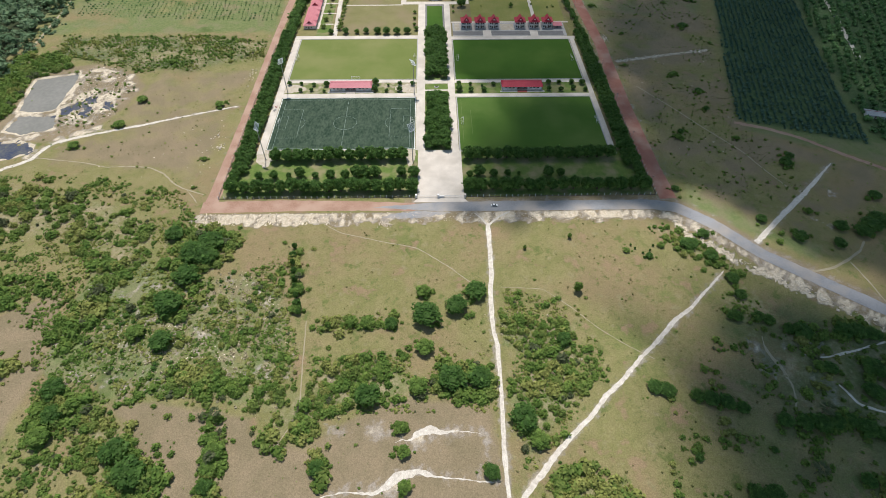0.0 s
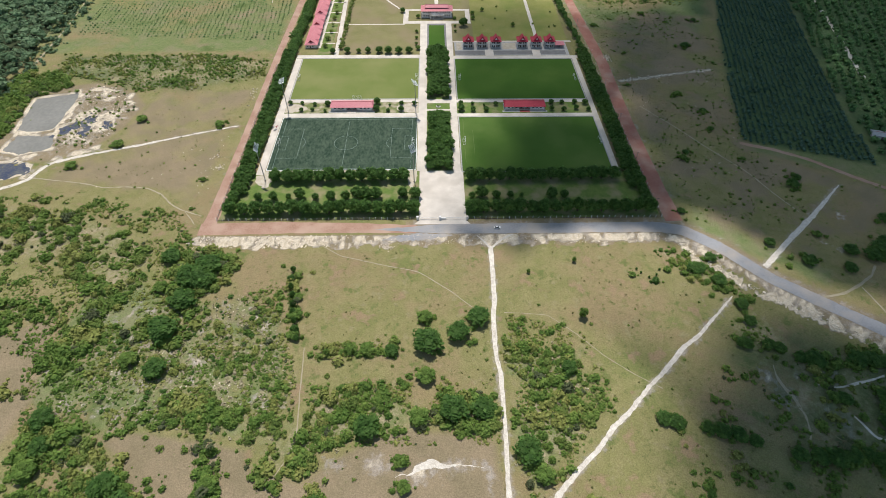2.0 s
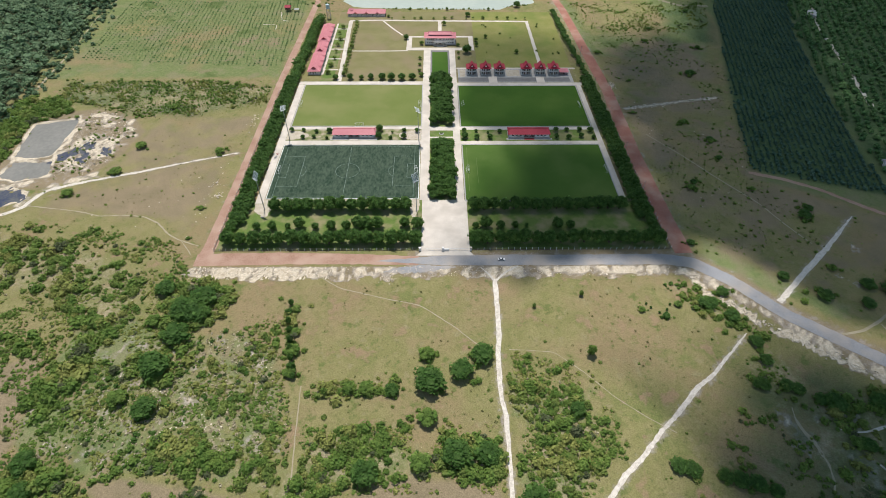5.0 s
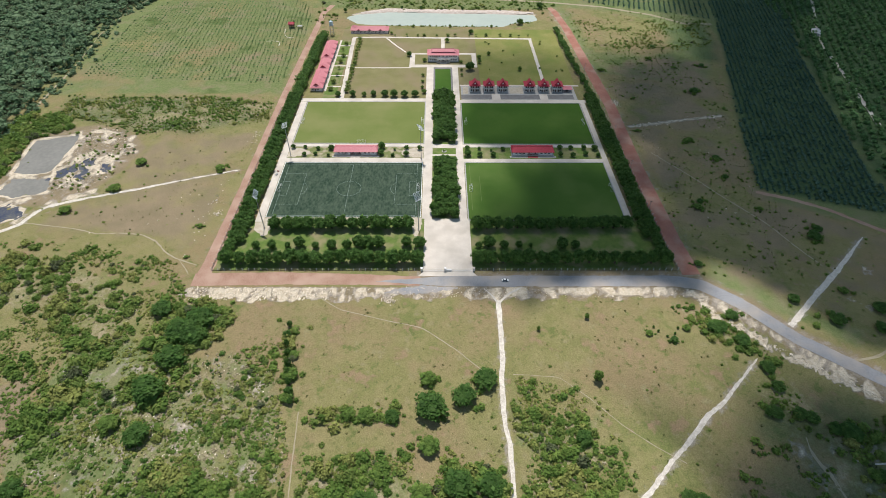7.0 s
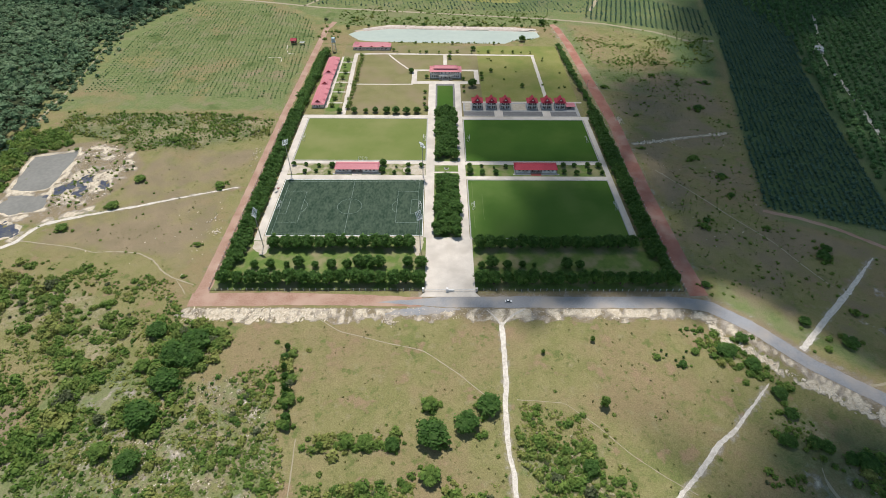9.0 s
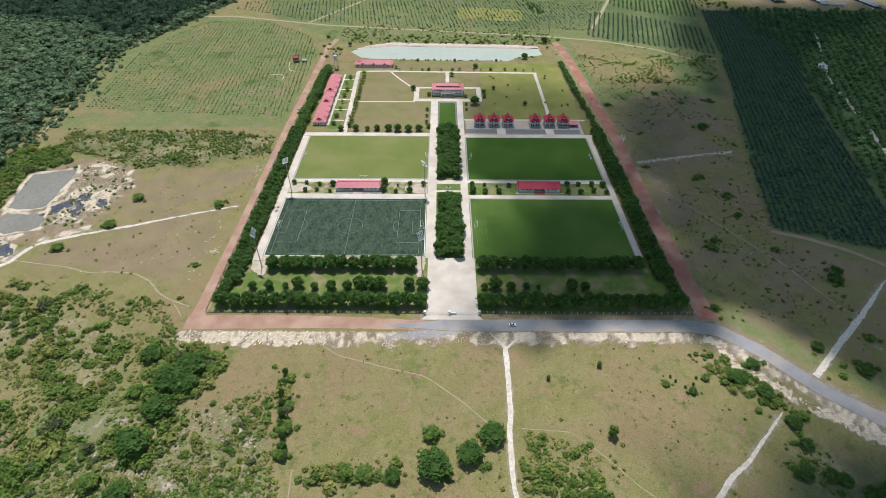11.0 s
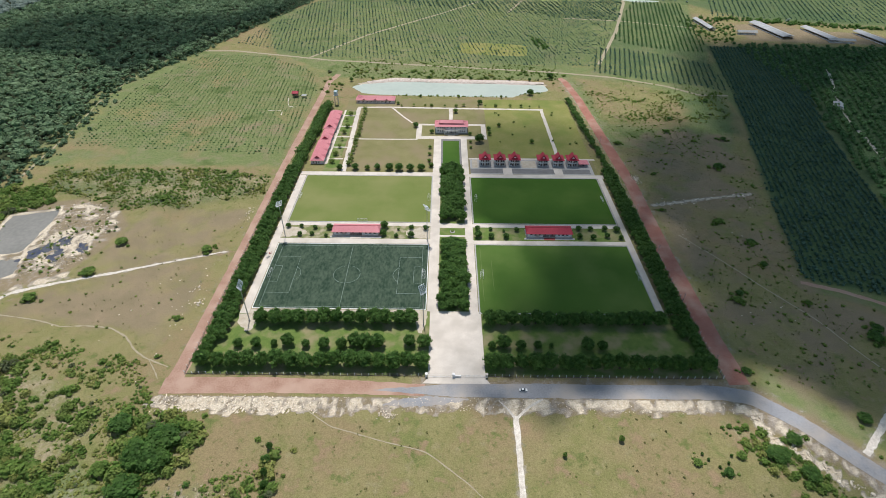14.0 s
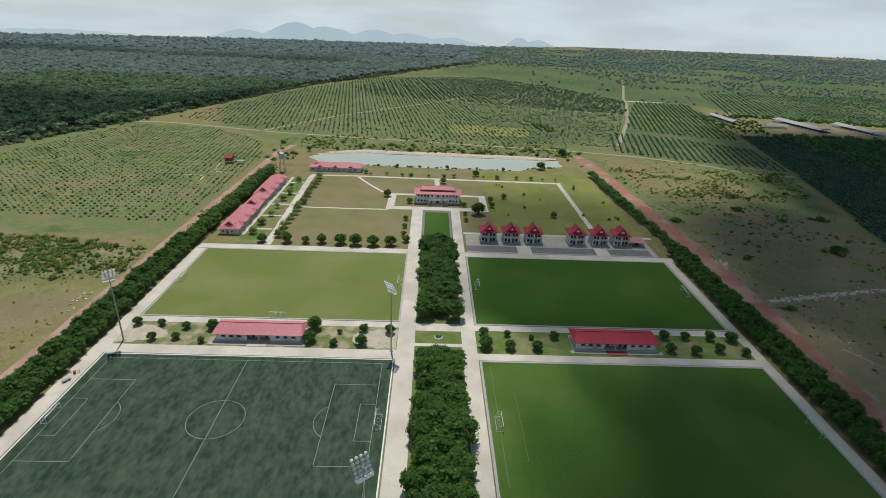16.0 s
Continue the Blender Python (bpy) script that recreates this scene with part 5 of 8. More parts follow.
def pavilion(cx, cy, w, d, label, mat, path_red):
    t = thing("changing_pavilion", label, "pavilion", cx, cy, 0.05)
    part("plinth", boxes((-w / 2 - 1.1, w / 2 + 1.1, -d / 2 - 1.1, d / 2 + 0.8, 0, 0.35)), M_CONCRETE, t)
    holes = []
    for s in (0, 1):
        for k in range(3):
            x = 2.0 + k * 3.2
            x = x if s == 0 else w - x - 1.8
            holes.append((x, x + 1.8, 1.1, 2.2))
    bay = (w / 2 - 4.6, w / 2 + 4.6)
    porch = [(bay[0], w / 2 - 0.25, 0, 2.5), (w / 2 + 0.25, bay[1], 0, 2.5)]
    thick = 0.25
    m = pose(-w / 2, -d / 2, 0.35)
    put(part("wall", wall(w, 3.1, thick, holes + porch), mat and M_WALL, t), m)
    for h in holes:
        window(t, m, h, thick)
    back = put(part("wall", wall(w, 3.1, thick, holes), M_WALL, t), pose(w / 2, d / 2, 0.35, 0, 0, 180))
    for h in holes:
        window(t, pose(w / 2, d / 2, 0.35, 0, 0, 180), h, thick)
    for m2 in (pose(w / 2, -d / 2 + thick + 0.002, 0.35, 0, 0, 90), pose(-w / 2, d / 2 - thick - 0.002, 0.35, 0, 0, -90)):
        put(part("wall", wall(d - 2 * thick - 0.004, 3.1, thick, []), M_WALL, t), m2)
    part("porch_back", boxes((bay[0] - w / 2 - 0.1, bay[1] - w / 2 + 0.1, -d / 2 + 2.2, -d / 2 + 2.4, 0.35, 3.4)), M_WALL_PINK, t)
    part("porch_door", boxes((-3.2, -2.1, -d / 2 + 2.1, -d / 2 + 2.195, 0.36, 2.5)), M_DOOR, t)
    part("porch_door", boxes((2.1, 3.2, -d / 2 + 2.1, -d / 2 + 2.195, 0.36, 2.5)), M_DOOR, t)
    for x in (-4.3, -2.2, 0.6, 2.2):
        part("railing", boxes((x, x + 1.6, -d / 2 + 0.08, -d / 2 + 0.14, 1.25, 1.33), (x, x + 1.6, -d / 2 + 0.08, -d / 2 + 0.14, 0.8, 0.86)), M_DOOR, t)
    part("ramp", boxes((-4.0, 4.0, -d / 2 - 4.0, -d / 2 - 1.12, 0, 0.14), (-4.0, 4.0, -d / 2 - 2.2, -d / 2 - 1.11, 0.14, 0.27)), M_RED_FLOOR if path_red else M_CONCRETE, t, "red paved entrance path" if path_red else "pale concrete entrance path")
    roof(t, w, d, 3.6, 2.3, mat, 1.2, 1.6)
    part("drain_apron", boxes((-w / 2 - 2.6, -4.2, -d / 2 - 3.2, -d / 2 - 1.15, -0.02, 0.06)), M_KERB, t)
    part("drain_apron", boxes((4.2, w / 2 + 2.6, -d / 2 - 3.2, -d / 2 - 1.15, -0.02, 0.06)), M_KERB, t)
    return t


pavilion(-68.6, 406.2, 34, 9, "low white pavilion with a faded red roof", M_ROOF_PINK, False)
pavilion(78.0, 406.0, 33, 9, "low white pavilion with a bright red roof", M_ROOF, True)


def villa(cx, cy):
    """A two-storey villa: a skirt roof all round, and a steep gable with a pale pediment above it."""
    t = thing("villa", "two-storey white villa with a steep red roof", "house", cx, cy, 0.05, 0, "row of villas")
    w, d = 9.2, 9.5
    part("plinth", boxes((-w / 2 - 0.5, w / 2 + 0.5, -d / 2 - 1.4, d / 2 + 0.5, 0, 0.4)), M_KERB, t)
    ground_holes = [(0.7, 2.2, 0.5, 2.5), (2.6, 3.9, 0, 2.5), (w - 3.9, w - 2.6, 0, 2.5), (w - 2.2, w - 0.7, 0.5, 2.5)]
    upper = [(0.7, 2.2, 0.5, 2.4), (2.6, 3.9, 0, 2.4), (w - 3.9, w - 2.6, 0, 2.4), (w - 2.2, w - 0.7, 0.5, 2.4)]
    side = [(1.5, 2.8, 0.9, 2.3), (5.6, 6.9, 0.9, 2.3)]
    shell(t, w, d - 1.6, 0.4, 3.1, ground_holes, side, side, M_WALL)
    shell(t, w, d - 1.6, 3.75, 2.9, upper, side, side, M_WALL)
    part("balcony_floor", boxes((-w / 2 - 0.1, w / 2 + 0.1, -d / 2 - 0.9, -d / 2 + 0.79, 3.5, 3.74)), M_WALL, t)
    for x in (-w / 2 + 0.2, 0, w / 2 - 0.2):
        part("column", boxes((x - 0.17, x + 0.17, -d / 2 - 0.8, -d / 2 - 0.46, 0.4, 3.5)), M_WALL, t)
        part("column", boxes((x - 0.15, x + 0.15, -d / 2 - 0.78, -d / 2 - 0.48, 3.74, 6.6)), M_WALL, t)
    rail = boxes((-w / 2, w / 2, -d / 2 - 0.7, -d / 2 - 0.6, 4.65, 4.78))
    for k in range(31):
        x = -w / 2 + 0.3 + (w - 0.6) * k / 30
        box(rail, x - 0.05, x + 0.05, -d / 2 - 0.69, -d / 2 - 0.61, 3.75, 4.65)
    part("balustrade", rail, M_WHITE, t)
    roof(t, w, d, 6.7, 2.3, M_ROOF, 0.9, 3.8)
    up = bmesh.new()
    a, z0, z1 = 3.0, 7.6, 11.6
    front, rear = -4.3, 3.4
    v = [up.verts.new(p) for p in ((-a, front, z0), (a, front, z0), (0, front - 0.5, z1), (-a, rear, z0), (a, rear, z0), (0, rear, z1 - 0.2))]
    for f in ((0, 2, 5, 3), (1, 4, 5, 2), (3, 5, 4), (0, 3, 4, 1), (0, 1, 2)):
        up.faces.new([v[i] for i in f])
    gable = part("gable_roof", up, M_ROOF, t, "steep bright red gable roof")
    ped = bmesh.new()
    v = [ped.verts.new(p) for p in ((-1.15, front - 0.35, 8.5), (1.15, front - 0.35, 8.5), (0, front - 0.55, 10.0), (-1.15, front + 0.1, 8.5), (1.15, front + 0.1, 8.5), (0, front + 0.1, 10.0))]
    for f in ((0, 1, 2), (0, 2, 5, 3), (1, 4, 5, 2), (0, 3, 4, 1), (3, 5, 4)):
        ped.faces.new([v[i] for i in f])
    part("pediment", ped, M_WALL, gable, "pale triangular pediment")
    part("finial", tube(bmesh.new(), (0, front - 0.45, z1 - 0.1), (0, front - 0.8, z1 + 1.0), 0.1, 0.02, 6), M_RIDGE, gable)
    return t


for x in (35.5, 49.2, 62.8, 89.0, 103.0, 116.2):
    villa(x, 517.2)
carport = thing("carport", "open carport with a faded red roof", "carport", 126.5, 516, 0.05)
part("roof", hip(8.6, 8, 3.2, 1.3, 0.4)[0], M_ROOF_PINK, carport)
for x in (-3.8, 3.8):
    for y in (-3.6, 3.6):
        part("post", boxes((x - 0.12, x + 0.12, y - 0.12, y + 0.12, 0, 3.1)), M_WALL, carport)


def main_building(cx, cy):
    t = thing("main_building", "two-storey white main building with tiered red roofs", "building", cx, cy, 0.05)
    w, d = 31.5, 13
    part("plinth", boxes((-w / 2 - 1, w / 2 + 1, -d / 2 - 1, d / 2 + 1, 0, 0.5)), M_KERB, t)
    low = [(1.4 + k * 2.25, 2.8 + k * 2.25, 1.0, 2.5) for k in range(4)]
    low += [(w - b, w - a, c, e) for a, b, c, e in low]
    mid = [(w / 2 - 4.6, w / 2 - 3.2, 0, 2.6), (w / 2 - 0.9, w / 2 + 0.9, 0, 2.6), (w / 2 + 3.2, w / 2 + 4.6, 0, 2.6)]
    side = [(1.5 + k * 3.2, 3.0 + k * 3.2, 1.0, 2.5) for k in range(4)]
    shell(t, w, d, 0.5, 3.4, low + mid, low, side, M_WALL)
    shell(t, w, d, 4.15, 3.2, low + [(m[0], m[1], 0.8, 2.5) for m in mid], low, side, M_WALL)
    part("string_course", boxes((-w / 2 - 0.15, w / 2 + 0.15, -d / 2 - 0.15, d / 2 + 0.15, 3.93, 4.12)), M_WALL_PINK, t)
    part("portico_floor", boxes((-7.2, 7.2, -d / 2 - 4.2, -d / 2 - 1.02, 0, 0.5)), M_CONCRETE, t)
    part("portico_slab", boxes((-7.2, 7.2, -d / 2 - 4.2, -d / 2 - 0.16, 3.7, 4.1)), M_WALL, t)
    part("parapet", boxes((-7.2, 7.2, -d / 2 - 4.2, -d / 2 - 4.0, 4.1, 5.1), (-7.2, -7.0, -d / 2 - 3.99, -d / 2 - 0.2, 4.1, 5.1), (7.0, 7.2, -d / 2 - 3.99, -d / 2 - 0.2, 4.1, 5.1)), M_WALL, t)
    for x in (-6.8, -3.4, 3.4, 6.8):
        part("column", tube(bmesh.new(), (x, -d / 2 - 3.8, 0.5), (x, -d / 2 - 3.8, 3.7), 0.3, 0.26, 10), M_WALL, t)
    part("steps", boxes((-3.5, 3.5, -d / 2 - 6.2, -d / 2 - 4.22, 0, 0.17), (-3.5, 3.5, -d / 2 - 5.5, -d / 2 - 4.21, 0.17, 0.34)), M_CONCRETE, t)
    roof(t, w, d, 7.5, 2.2, M_ROOF_PINK, 1.4, 4.2)
    part("clerestory", boxes((-w / 2 + 4.4, w / 2 - 4.4, -2.2, 3.0, 8.6, 9.7)), M_DOOR, t, "dark band between the roof tiers")
    roof(t, w - 8, 6.4, 9.7, 1.9, M_ROOF_PINK, 1.0, 1.0)
    return t


main_building(5.1, 588.5)


def hostel(cx, cy, turn, units, label):
    """A long low block of roofed units in a line along its own x; units: (start, end, eaves)."""
    t = thing("hostel", label, "building", cx, cy, 0.05, turn)
    for a, b, high, d in units:
        w, m = b - a, (a + b) / 2
        u = new("wing")
        u.parent, u.location = t, (m, 0, 0)
        front = []
        k = 1.5
        while k + 3.2 < w:
            front += [(k, k + 1.0, 0, 2.2), (k + 1.5, k + 2.7, 0.9, 2.1)]
            k += 4.4
        ends = [(1.2, 2.4, 0.9, 2.1), (3.8, 4.9, 0, 2.2), (6.2, 7.4, 0.9, 2.1)]
        part("plinth", boxes((-w / 2 + 0.02, w / 2 - 0.02, -d / 2 - 1.8, d / 2 + 0.6, 0, 0.3)), M_CONCRETE, u)
        shell(u, w - 0.06, d, 0.3, high - 0.3, front, front, ends, M_WALL_PINK)
        rf, ridge = hip(w, d, high, 3.2 if w > 35 else 2.7, 1.0, 4.4)
        part("roof", rf, M_ROOF_PINK, u, "sun-bleached red hipped roof")
        s = -1
        g = bmesh.new()
        x0 = s * (w / 2 + 1.3 - 2.6)
        v = [g.verts.new(p) for p in ((x0, -3.0, high + 1.7), (x0, 3.0, high + 1.7), (x0, 0, high + 4.1), (x0 - s * 4.0, -3.0, high + 2.6), (x0 - s * 4.0, 3.0, high + 2.6), (x0 - s * 5.0, 0, high + 3.7))]
        for f in ((0, 1, 2), (0, 2, 5, 3), (1, 4, 5, 2), (0, 3, 4, 1), (3, 5, 4)):
            g.faces.new([v[i] for i in f])
        part("gablet", g, M_ROOF_PINK, u)
        tri = bmesh.new()
        v = [tri.verts.new(p) for p in ((x0 - 0.04, -2.0, high + 2.0), (x0 - 0.04, 2.0, high + 2.0), (x0 - 0.04, 0, high + 3.6), (x0 + 0.02, -2.0, high + 2.0), (x0 + 0.02, 2.0, high + 2.0), (x0 + 0.02, 0, high + 3.6))]
        for f in ((0, 2, 1), (3, 4, 5), (0, 1, 4, 3), (1, 2, 5, 4), (2, 0, 3, 5)):
            tri.faces.new([v[i] for i in f])
        part("vent", tri, M_RIDGE, u, "dark red louvred vent")
        for x in ((-w * 0.3, 0, w * 0.3) if w > 35 else (0,)):      # dormers over the porch
            dm = bmesh.new()
            y0, y1 = -d / 2 - 1.5, -d / 2 + 2.8
            v = [dm.verts.new(p) for p in ((x - 2.1, y0, high + 0.15), (x + 2.1, y0, high + 0.15), (x, y0, high + 1.9), (x - 2.1, y1, high + 0.15), (x + 2.1, y1, high + 0.15), (x, y1, high + 1.9))]
            for f in ((0, 2, 5, 3), (1, 4, 5, 2), (0, 1, 2), (3, 5, 4), (0, 3, 4, 1)):
                dm.faces.new([v[i] for i in f])
            part("dormer", dm, M_ROOF_PINK, u)
            lv = bmesh.new()
            v = [lv.verts.new(p) for y in (y0 - 0.05, y0 + 0.02) for p in ((x - 1.2, y, high + 0.4), (x + 1.2, y, high + 0.4), (x, y, high + 1.4))]
            for f in ((0, 1, 2), (3, 5, 4), (0, 3, 4, 1), (1, 4, 5, 2), (2, 5, 3, 0)):
                lv.faces.new([v[i] for i in f])
            part("dormer_vent", lv, M_RIDGE, u, "dark red louvred vent")
        for k in range(int(w // 4.4)):
            x = -w / 2 + 2.0 + 4.4 * k
            part("porch_post", boxes((x - 0.11, x + 0.11, -d / 2 - 1.3, -d / 2 - 1.08, 0.3, high - 0.16)), M_WALL, u)
    return t


hostel(-119.5, 513.5, 90, ((0, 40, 3.7, 11), (41.5, 66.5, 3.3, 9.8), (68, 112, 3.9, 11)), "long pinkish hostel with stepped red roofs")
hostel(-81.0, 664.5, 0, ((-21.5, 21.5, 3.6, 11),), "long low hostel with a faded red roof")

tower = thing("water_tower", "pale blue water tank on a steel tower", "water tower", -124.2, 654, 0)
for x in (-2, 2):
    for y in (-2, 2):
        part("leg", tube(bmesh.new(), (x, y, 0), (x * 0.85, y * 0.85, 11), 0.17, sides=6), M_STEEL, tower)
for z in (3.5, 7.2):
    br = bmesh.new()
    for a, b in (((-2, -2), (2, -2)), ((2, -2), (2, 2)), ((2, 2), (-2, 2)), ((-2, 2), (-2, -2))):
        tube(br, (a[0] * 0.92, a[1] * 0.92, z), (b[0] * 0.92, b[1] * 0.92, z), 0.09, sides=5)
        tube(br, (a[0] * 0.97, a[1] * 0.97, z - 3), (b[0] * 0.92, b[1] * 0.92, z), 0.06, sides=5)
    part("brace", br, M_STEEL, tower)
part("deck", boxes((-2.4, 2.4, -2.4, 2.4, 11, 11.25)), M_STEEL, tower)
part("tank", tube(tube(bmesh.new(), (0, 0, 11.25), (0, 0, 15.6), 2.15, sides=20), (0, 0, 15.6), (0, 0, 16.3), 2.15, 0.6, 20), M_TANK, tower)

hut = thing("stilt_house", "small wooden stilt house with a red roof", "house", -175.8, 676, 0)
for x in (-2.6, 0, 2.6):
    for y in (-2.4, 2.4):
        part("stilt", boxes((x - 0.12, x + 0.12, y - 0.12, y + 0.12, 0, 2.2)), M_BARK, hut)
part("floor", boxes((-3.1, 3.1, -2.9, 2.9, 2.2, 2.4)), M_BARK, hut)
shell(hut, 6.0, 5.6, 2.4, 2.6, [(1.0, 1.9, 0.8, 1.8), (2.6, 3.5, 0, 2.0), (4.2, 5.1, 0.8, 1.8)], [(1.0, 1.9, 0.8, 1.8)], [(1.8, 2.8, 0.8, 1.8)], material("weathered red boards", (0.18, 0.07, 0.06), (0.27, 0.12, 0.10), 1.2))
roof(hut, 6.2, 5.8, 5.0, 1.8, M_ROOF, 0.6, 0.2)
shed = thing("lean_to_shed", "small open shed with a grey sheet roof", "shed", -165.8, 675, 0)
part("roof", boxes((-2.8, 2.8, -2.2, 2.2, 2.4, 2.5)), M_SHED, shed)
for x in (-2.5, 2.5):
    for y in (-1.9, 1.9):
        part("post", boxes((x - 0.08, x + 0.08, y - 0.08, y + 0.08, 0, 2.4)), M_BARK, shed)


def field_house(x, y, w, d, turn, mat, label):
    """A small plain house with a door, two windows and a low roof."""
    t = thing("farmhouse", label, "house", x, y, 0.02, turn, "small houses in the orchard")
    shell(t, w, d, 0.1, 2.7, [(0.8, 1.8, 0.9, 2.0), (w / 2 - 0.5, w / 2 + 0.5, 0, 2.1), (w - 1.8, w - 0.8, 0.9, 2.0)], [(0.8, 1.8, 0.9, 2.0)], [(0.8, 1.8, 0.9, 2.0)], M_WALL)
    roof(t, w, d, 2.85, 1.5, mat, 0.6, 0.2)


field_house(360, 359, 14, 8, -15, M_SHED, "small white orchard house with a sheet roof")
field_house(449, 662, 16, 9, 60, M_SHED, "white farmhouse with a grey roof in the orchard")


def farm_shed(cx, cy, long, wide, turn):
    t = thing("farm_shed", "long open livestock shed with a grey roof", "farm shed", cx, cy, 0, turn, "sheds on the far farm")
    part("roof", hip(long, wide, 4.0, 2.4, 1.0, 0.0)[0], M_SHED, t)
    part("wall", boxes((-long / 2, long / 2, -wide / 2, -wide / 2 + 0.25, 0, 1.3)), M_WALL, t)
    part("wall", boxes((-long / 2, long / 2, wide / 2 - 0.25, wide / 2, 0, 1.3)), M_WALL, t)
    for k in range(9):
        x = -long / 2 + 0.3 + (long - 0.6) * k / 8
        for y in (-wide / 2 + 0.12, wide / 2 - 0.12):
            part("post", boxes((x - 0.15, x + 0.15, y - 0.1, y + 0.1, 1.3, 3.86)), M_STEEL, t)


for x, y, lg, wd, a in ((424, 1000, 62, 9, 94), (520, 970, 84, 19, 100), (588, 952, 68, 15, 98), (660, 932, 64, 16, 98), (474, 952, 28, 6, -4), (600, 912, 36, 5, -6)):
    farm_shed(x, y, lg, wd, a)


def car(x, y, turn, mat, label):
    t = thing("car", label, "car", x, y, 0.12, turn)
    body = boxes((-2.15, 2.15, -0.86, 0.86, 0.32, 0.92))
    bmesh.ops.bevel(body, geom=body.edges[:], offset=0.14, segments=2, affect="EDGES")
    b = part("body", body, mat, t)
    cab = bmesh.new()
    v = [cab.verts.new(p) for p in ((-1.5, -0.78, 0.9), (1.1, -0.78, 0.9), (1.1, 0.78, 0.9), (-1.5, 0.78, 0.9), (-1.05, -0.64, 1.45), (0.35, -0.64, 1.45), (0.35, 0.64, 1.45), (-1.05, 0.64, 1.45))]
    for f in ((4, 5, 6, 7), (0, 1, 5, 4), (1, 2, 6, 5), (2, 3, 7, 6), (3, 0, 4, 7)):
        cab.faces.new([v[i] for i in f])
    part("windows", cab, M_GLASS, t, "dark glass all round the cabin")
    part("roof", boxes((-1.0, 0.32, -0.62, 0.62, 1.44, 1.5)), mat, t)
    for wx in (-1.35, 1.35):
        for wy in (-0.8, 0.8):
            wheel = part("wheel", tube(bmesh.new(), (wx, wy - 0.1, 0.2), (wx, wy + 0.1, 0.2), 0.31, sides=16), M_DARK, t)
            part("rim", tube(bmesh.new(), (wx, wy - 0.11, 0.2), (wx, wy + 0.11, 0.2), 0.18, sides=12), M_STEEL, wheel)
    for s in (-0.6, 0.6):
        part("headlight", boxes((2.06, 2.16, s - 0.18, s + 0.18, 0.62, 0.76)), M_LAMP, t)
        part("tail_light", boxes((-2.16, -2.06, s - 0.18, s + 0.18, 0.62, 0.76)), M_RED_FLOOR, t)
    return t


car(42, 258.6, 0, M_WHITE, "white saloon car driving on the grey road")
car(127, 515, 80, M_GREY, "dark car parked under the carport")

# ---- the campus behind ----
slab("campus_meadow", -112, 137, 500, 672, M_DRY_LAWN, "dry campus grass", "lawn", 0.012)
slab("campus_meadow_east", 42, 137, 527, 672, M_YELLOW, "yellowing campus meadow", "lawn", 0.02)
slab("campus_yard", 22, 134, 497.5, 525, M_KERB, "concrete yard round the villas", "paving", 0.03)
for x0, x1 in ((22, 51.5), (60, 98), (106, 131)):
    slab("gravel_court", x0, x1, 499, 507.4, M_GRAVEL, "dark gravel court before the villas", "court", 0.05)
slab("bare_court", 70, 83, 510, 523, M_RUBBLE, "bare earth plot between the villas", "court", 0.05)
slab("bare_court_west", 24, 29, 509, 524, M_RUBBLE, "bare earth plot beside the villa", "court", 0.05)
slab("villa_lane", 21, 140, 525.2, 528.2, M_CONCRETE, "pale concrete lane behind the villas", "paving", 0.06)
for x0, x1 in ((51.7, 59.8), (98.2, 105.8)):
    slab("villa_drive", x0, x1, 497.05, 510, M_CONCRETE, "pale concrete drive to the villas", "paving", 0.065)
ribbon("campus_path_west", [(-93.5, 500), (-95, 560), (-97, 615), (-97.5, 645)], 4.4, M_CONCRETE, "pale concrete campus path", "path", 0.055)
ribbon("campus_path_north", [(-99, 646), (-66, 647.5), (0, 646), (60, 645), (108, 644)], 3.6, M_CONCRETE, "pale concrete campus path", "path", 0.06)
ribbon("campus_path_east", [(105.8, 645), (106, 600), (106, 560), (106, 528)], 3.4, M_CONCRETE, "pale concrete campus path", "path", 0.055)
ribbon("campus_path_middle", [(-93, 566.5), (-50, 566.5), (-29, 567)], 1.8, M_SAND, "narrow pale path across the lawn", "path", 0.045)
ribbon("campus_path_diagonal", [(-60, 645), (-48, 624), (-36, 606)], 2.0, M_SAND, "narrow pale path across the lawn", "path", 0.045)
ribbon("campus_path_back", [(5, 645), (5, 604)], 4.0, M_CONCRETE, "pale concrete campus path", "path", 0.05)
for name, x0, x1, y0, y1 in (("drive_south", -31, 41, 568.02, 574.5), ("drive_west", -31, -25.5, 574.52, 604), ("drive_east", 36, 41, 574.52, 604), ("drive_north", -25.48, 35.98, 600.2, 604)):
    slab(name, x0, x1, y0, y1, M_CONCRETE, "pale concrete loop drive", "paving", 0.065)
slab("drive_garden", -25.4, 35.9, 574.6, 600.1, M_DRY_LAWN, "grey-green forecourt garden", "lawn", 0.03)
slab("hostel_lawn", -112, -99.5, 500, 640, M_LAWN, "green lawn beside the hostel", "lawn", 0.035)
slab("hostel_walk", -112.6, -110.6, 514, 638, M_CONCRETE, "pale walk along the hostel", "paving", 0.06)
for y in (523, 547, 570, 595, 622):
    slab("hostel_link", -110.58, -97.2, y, y + 2, M_CONCRETE, "short pale path to the hostel", "paving", 0.055)


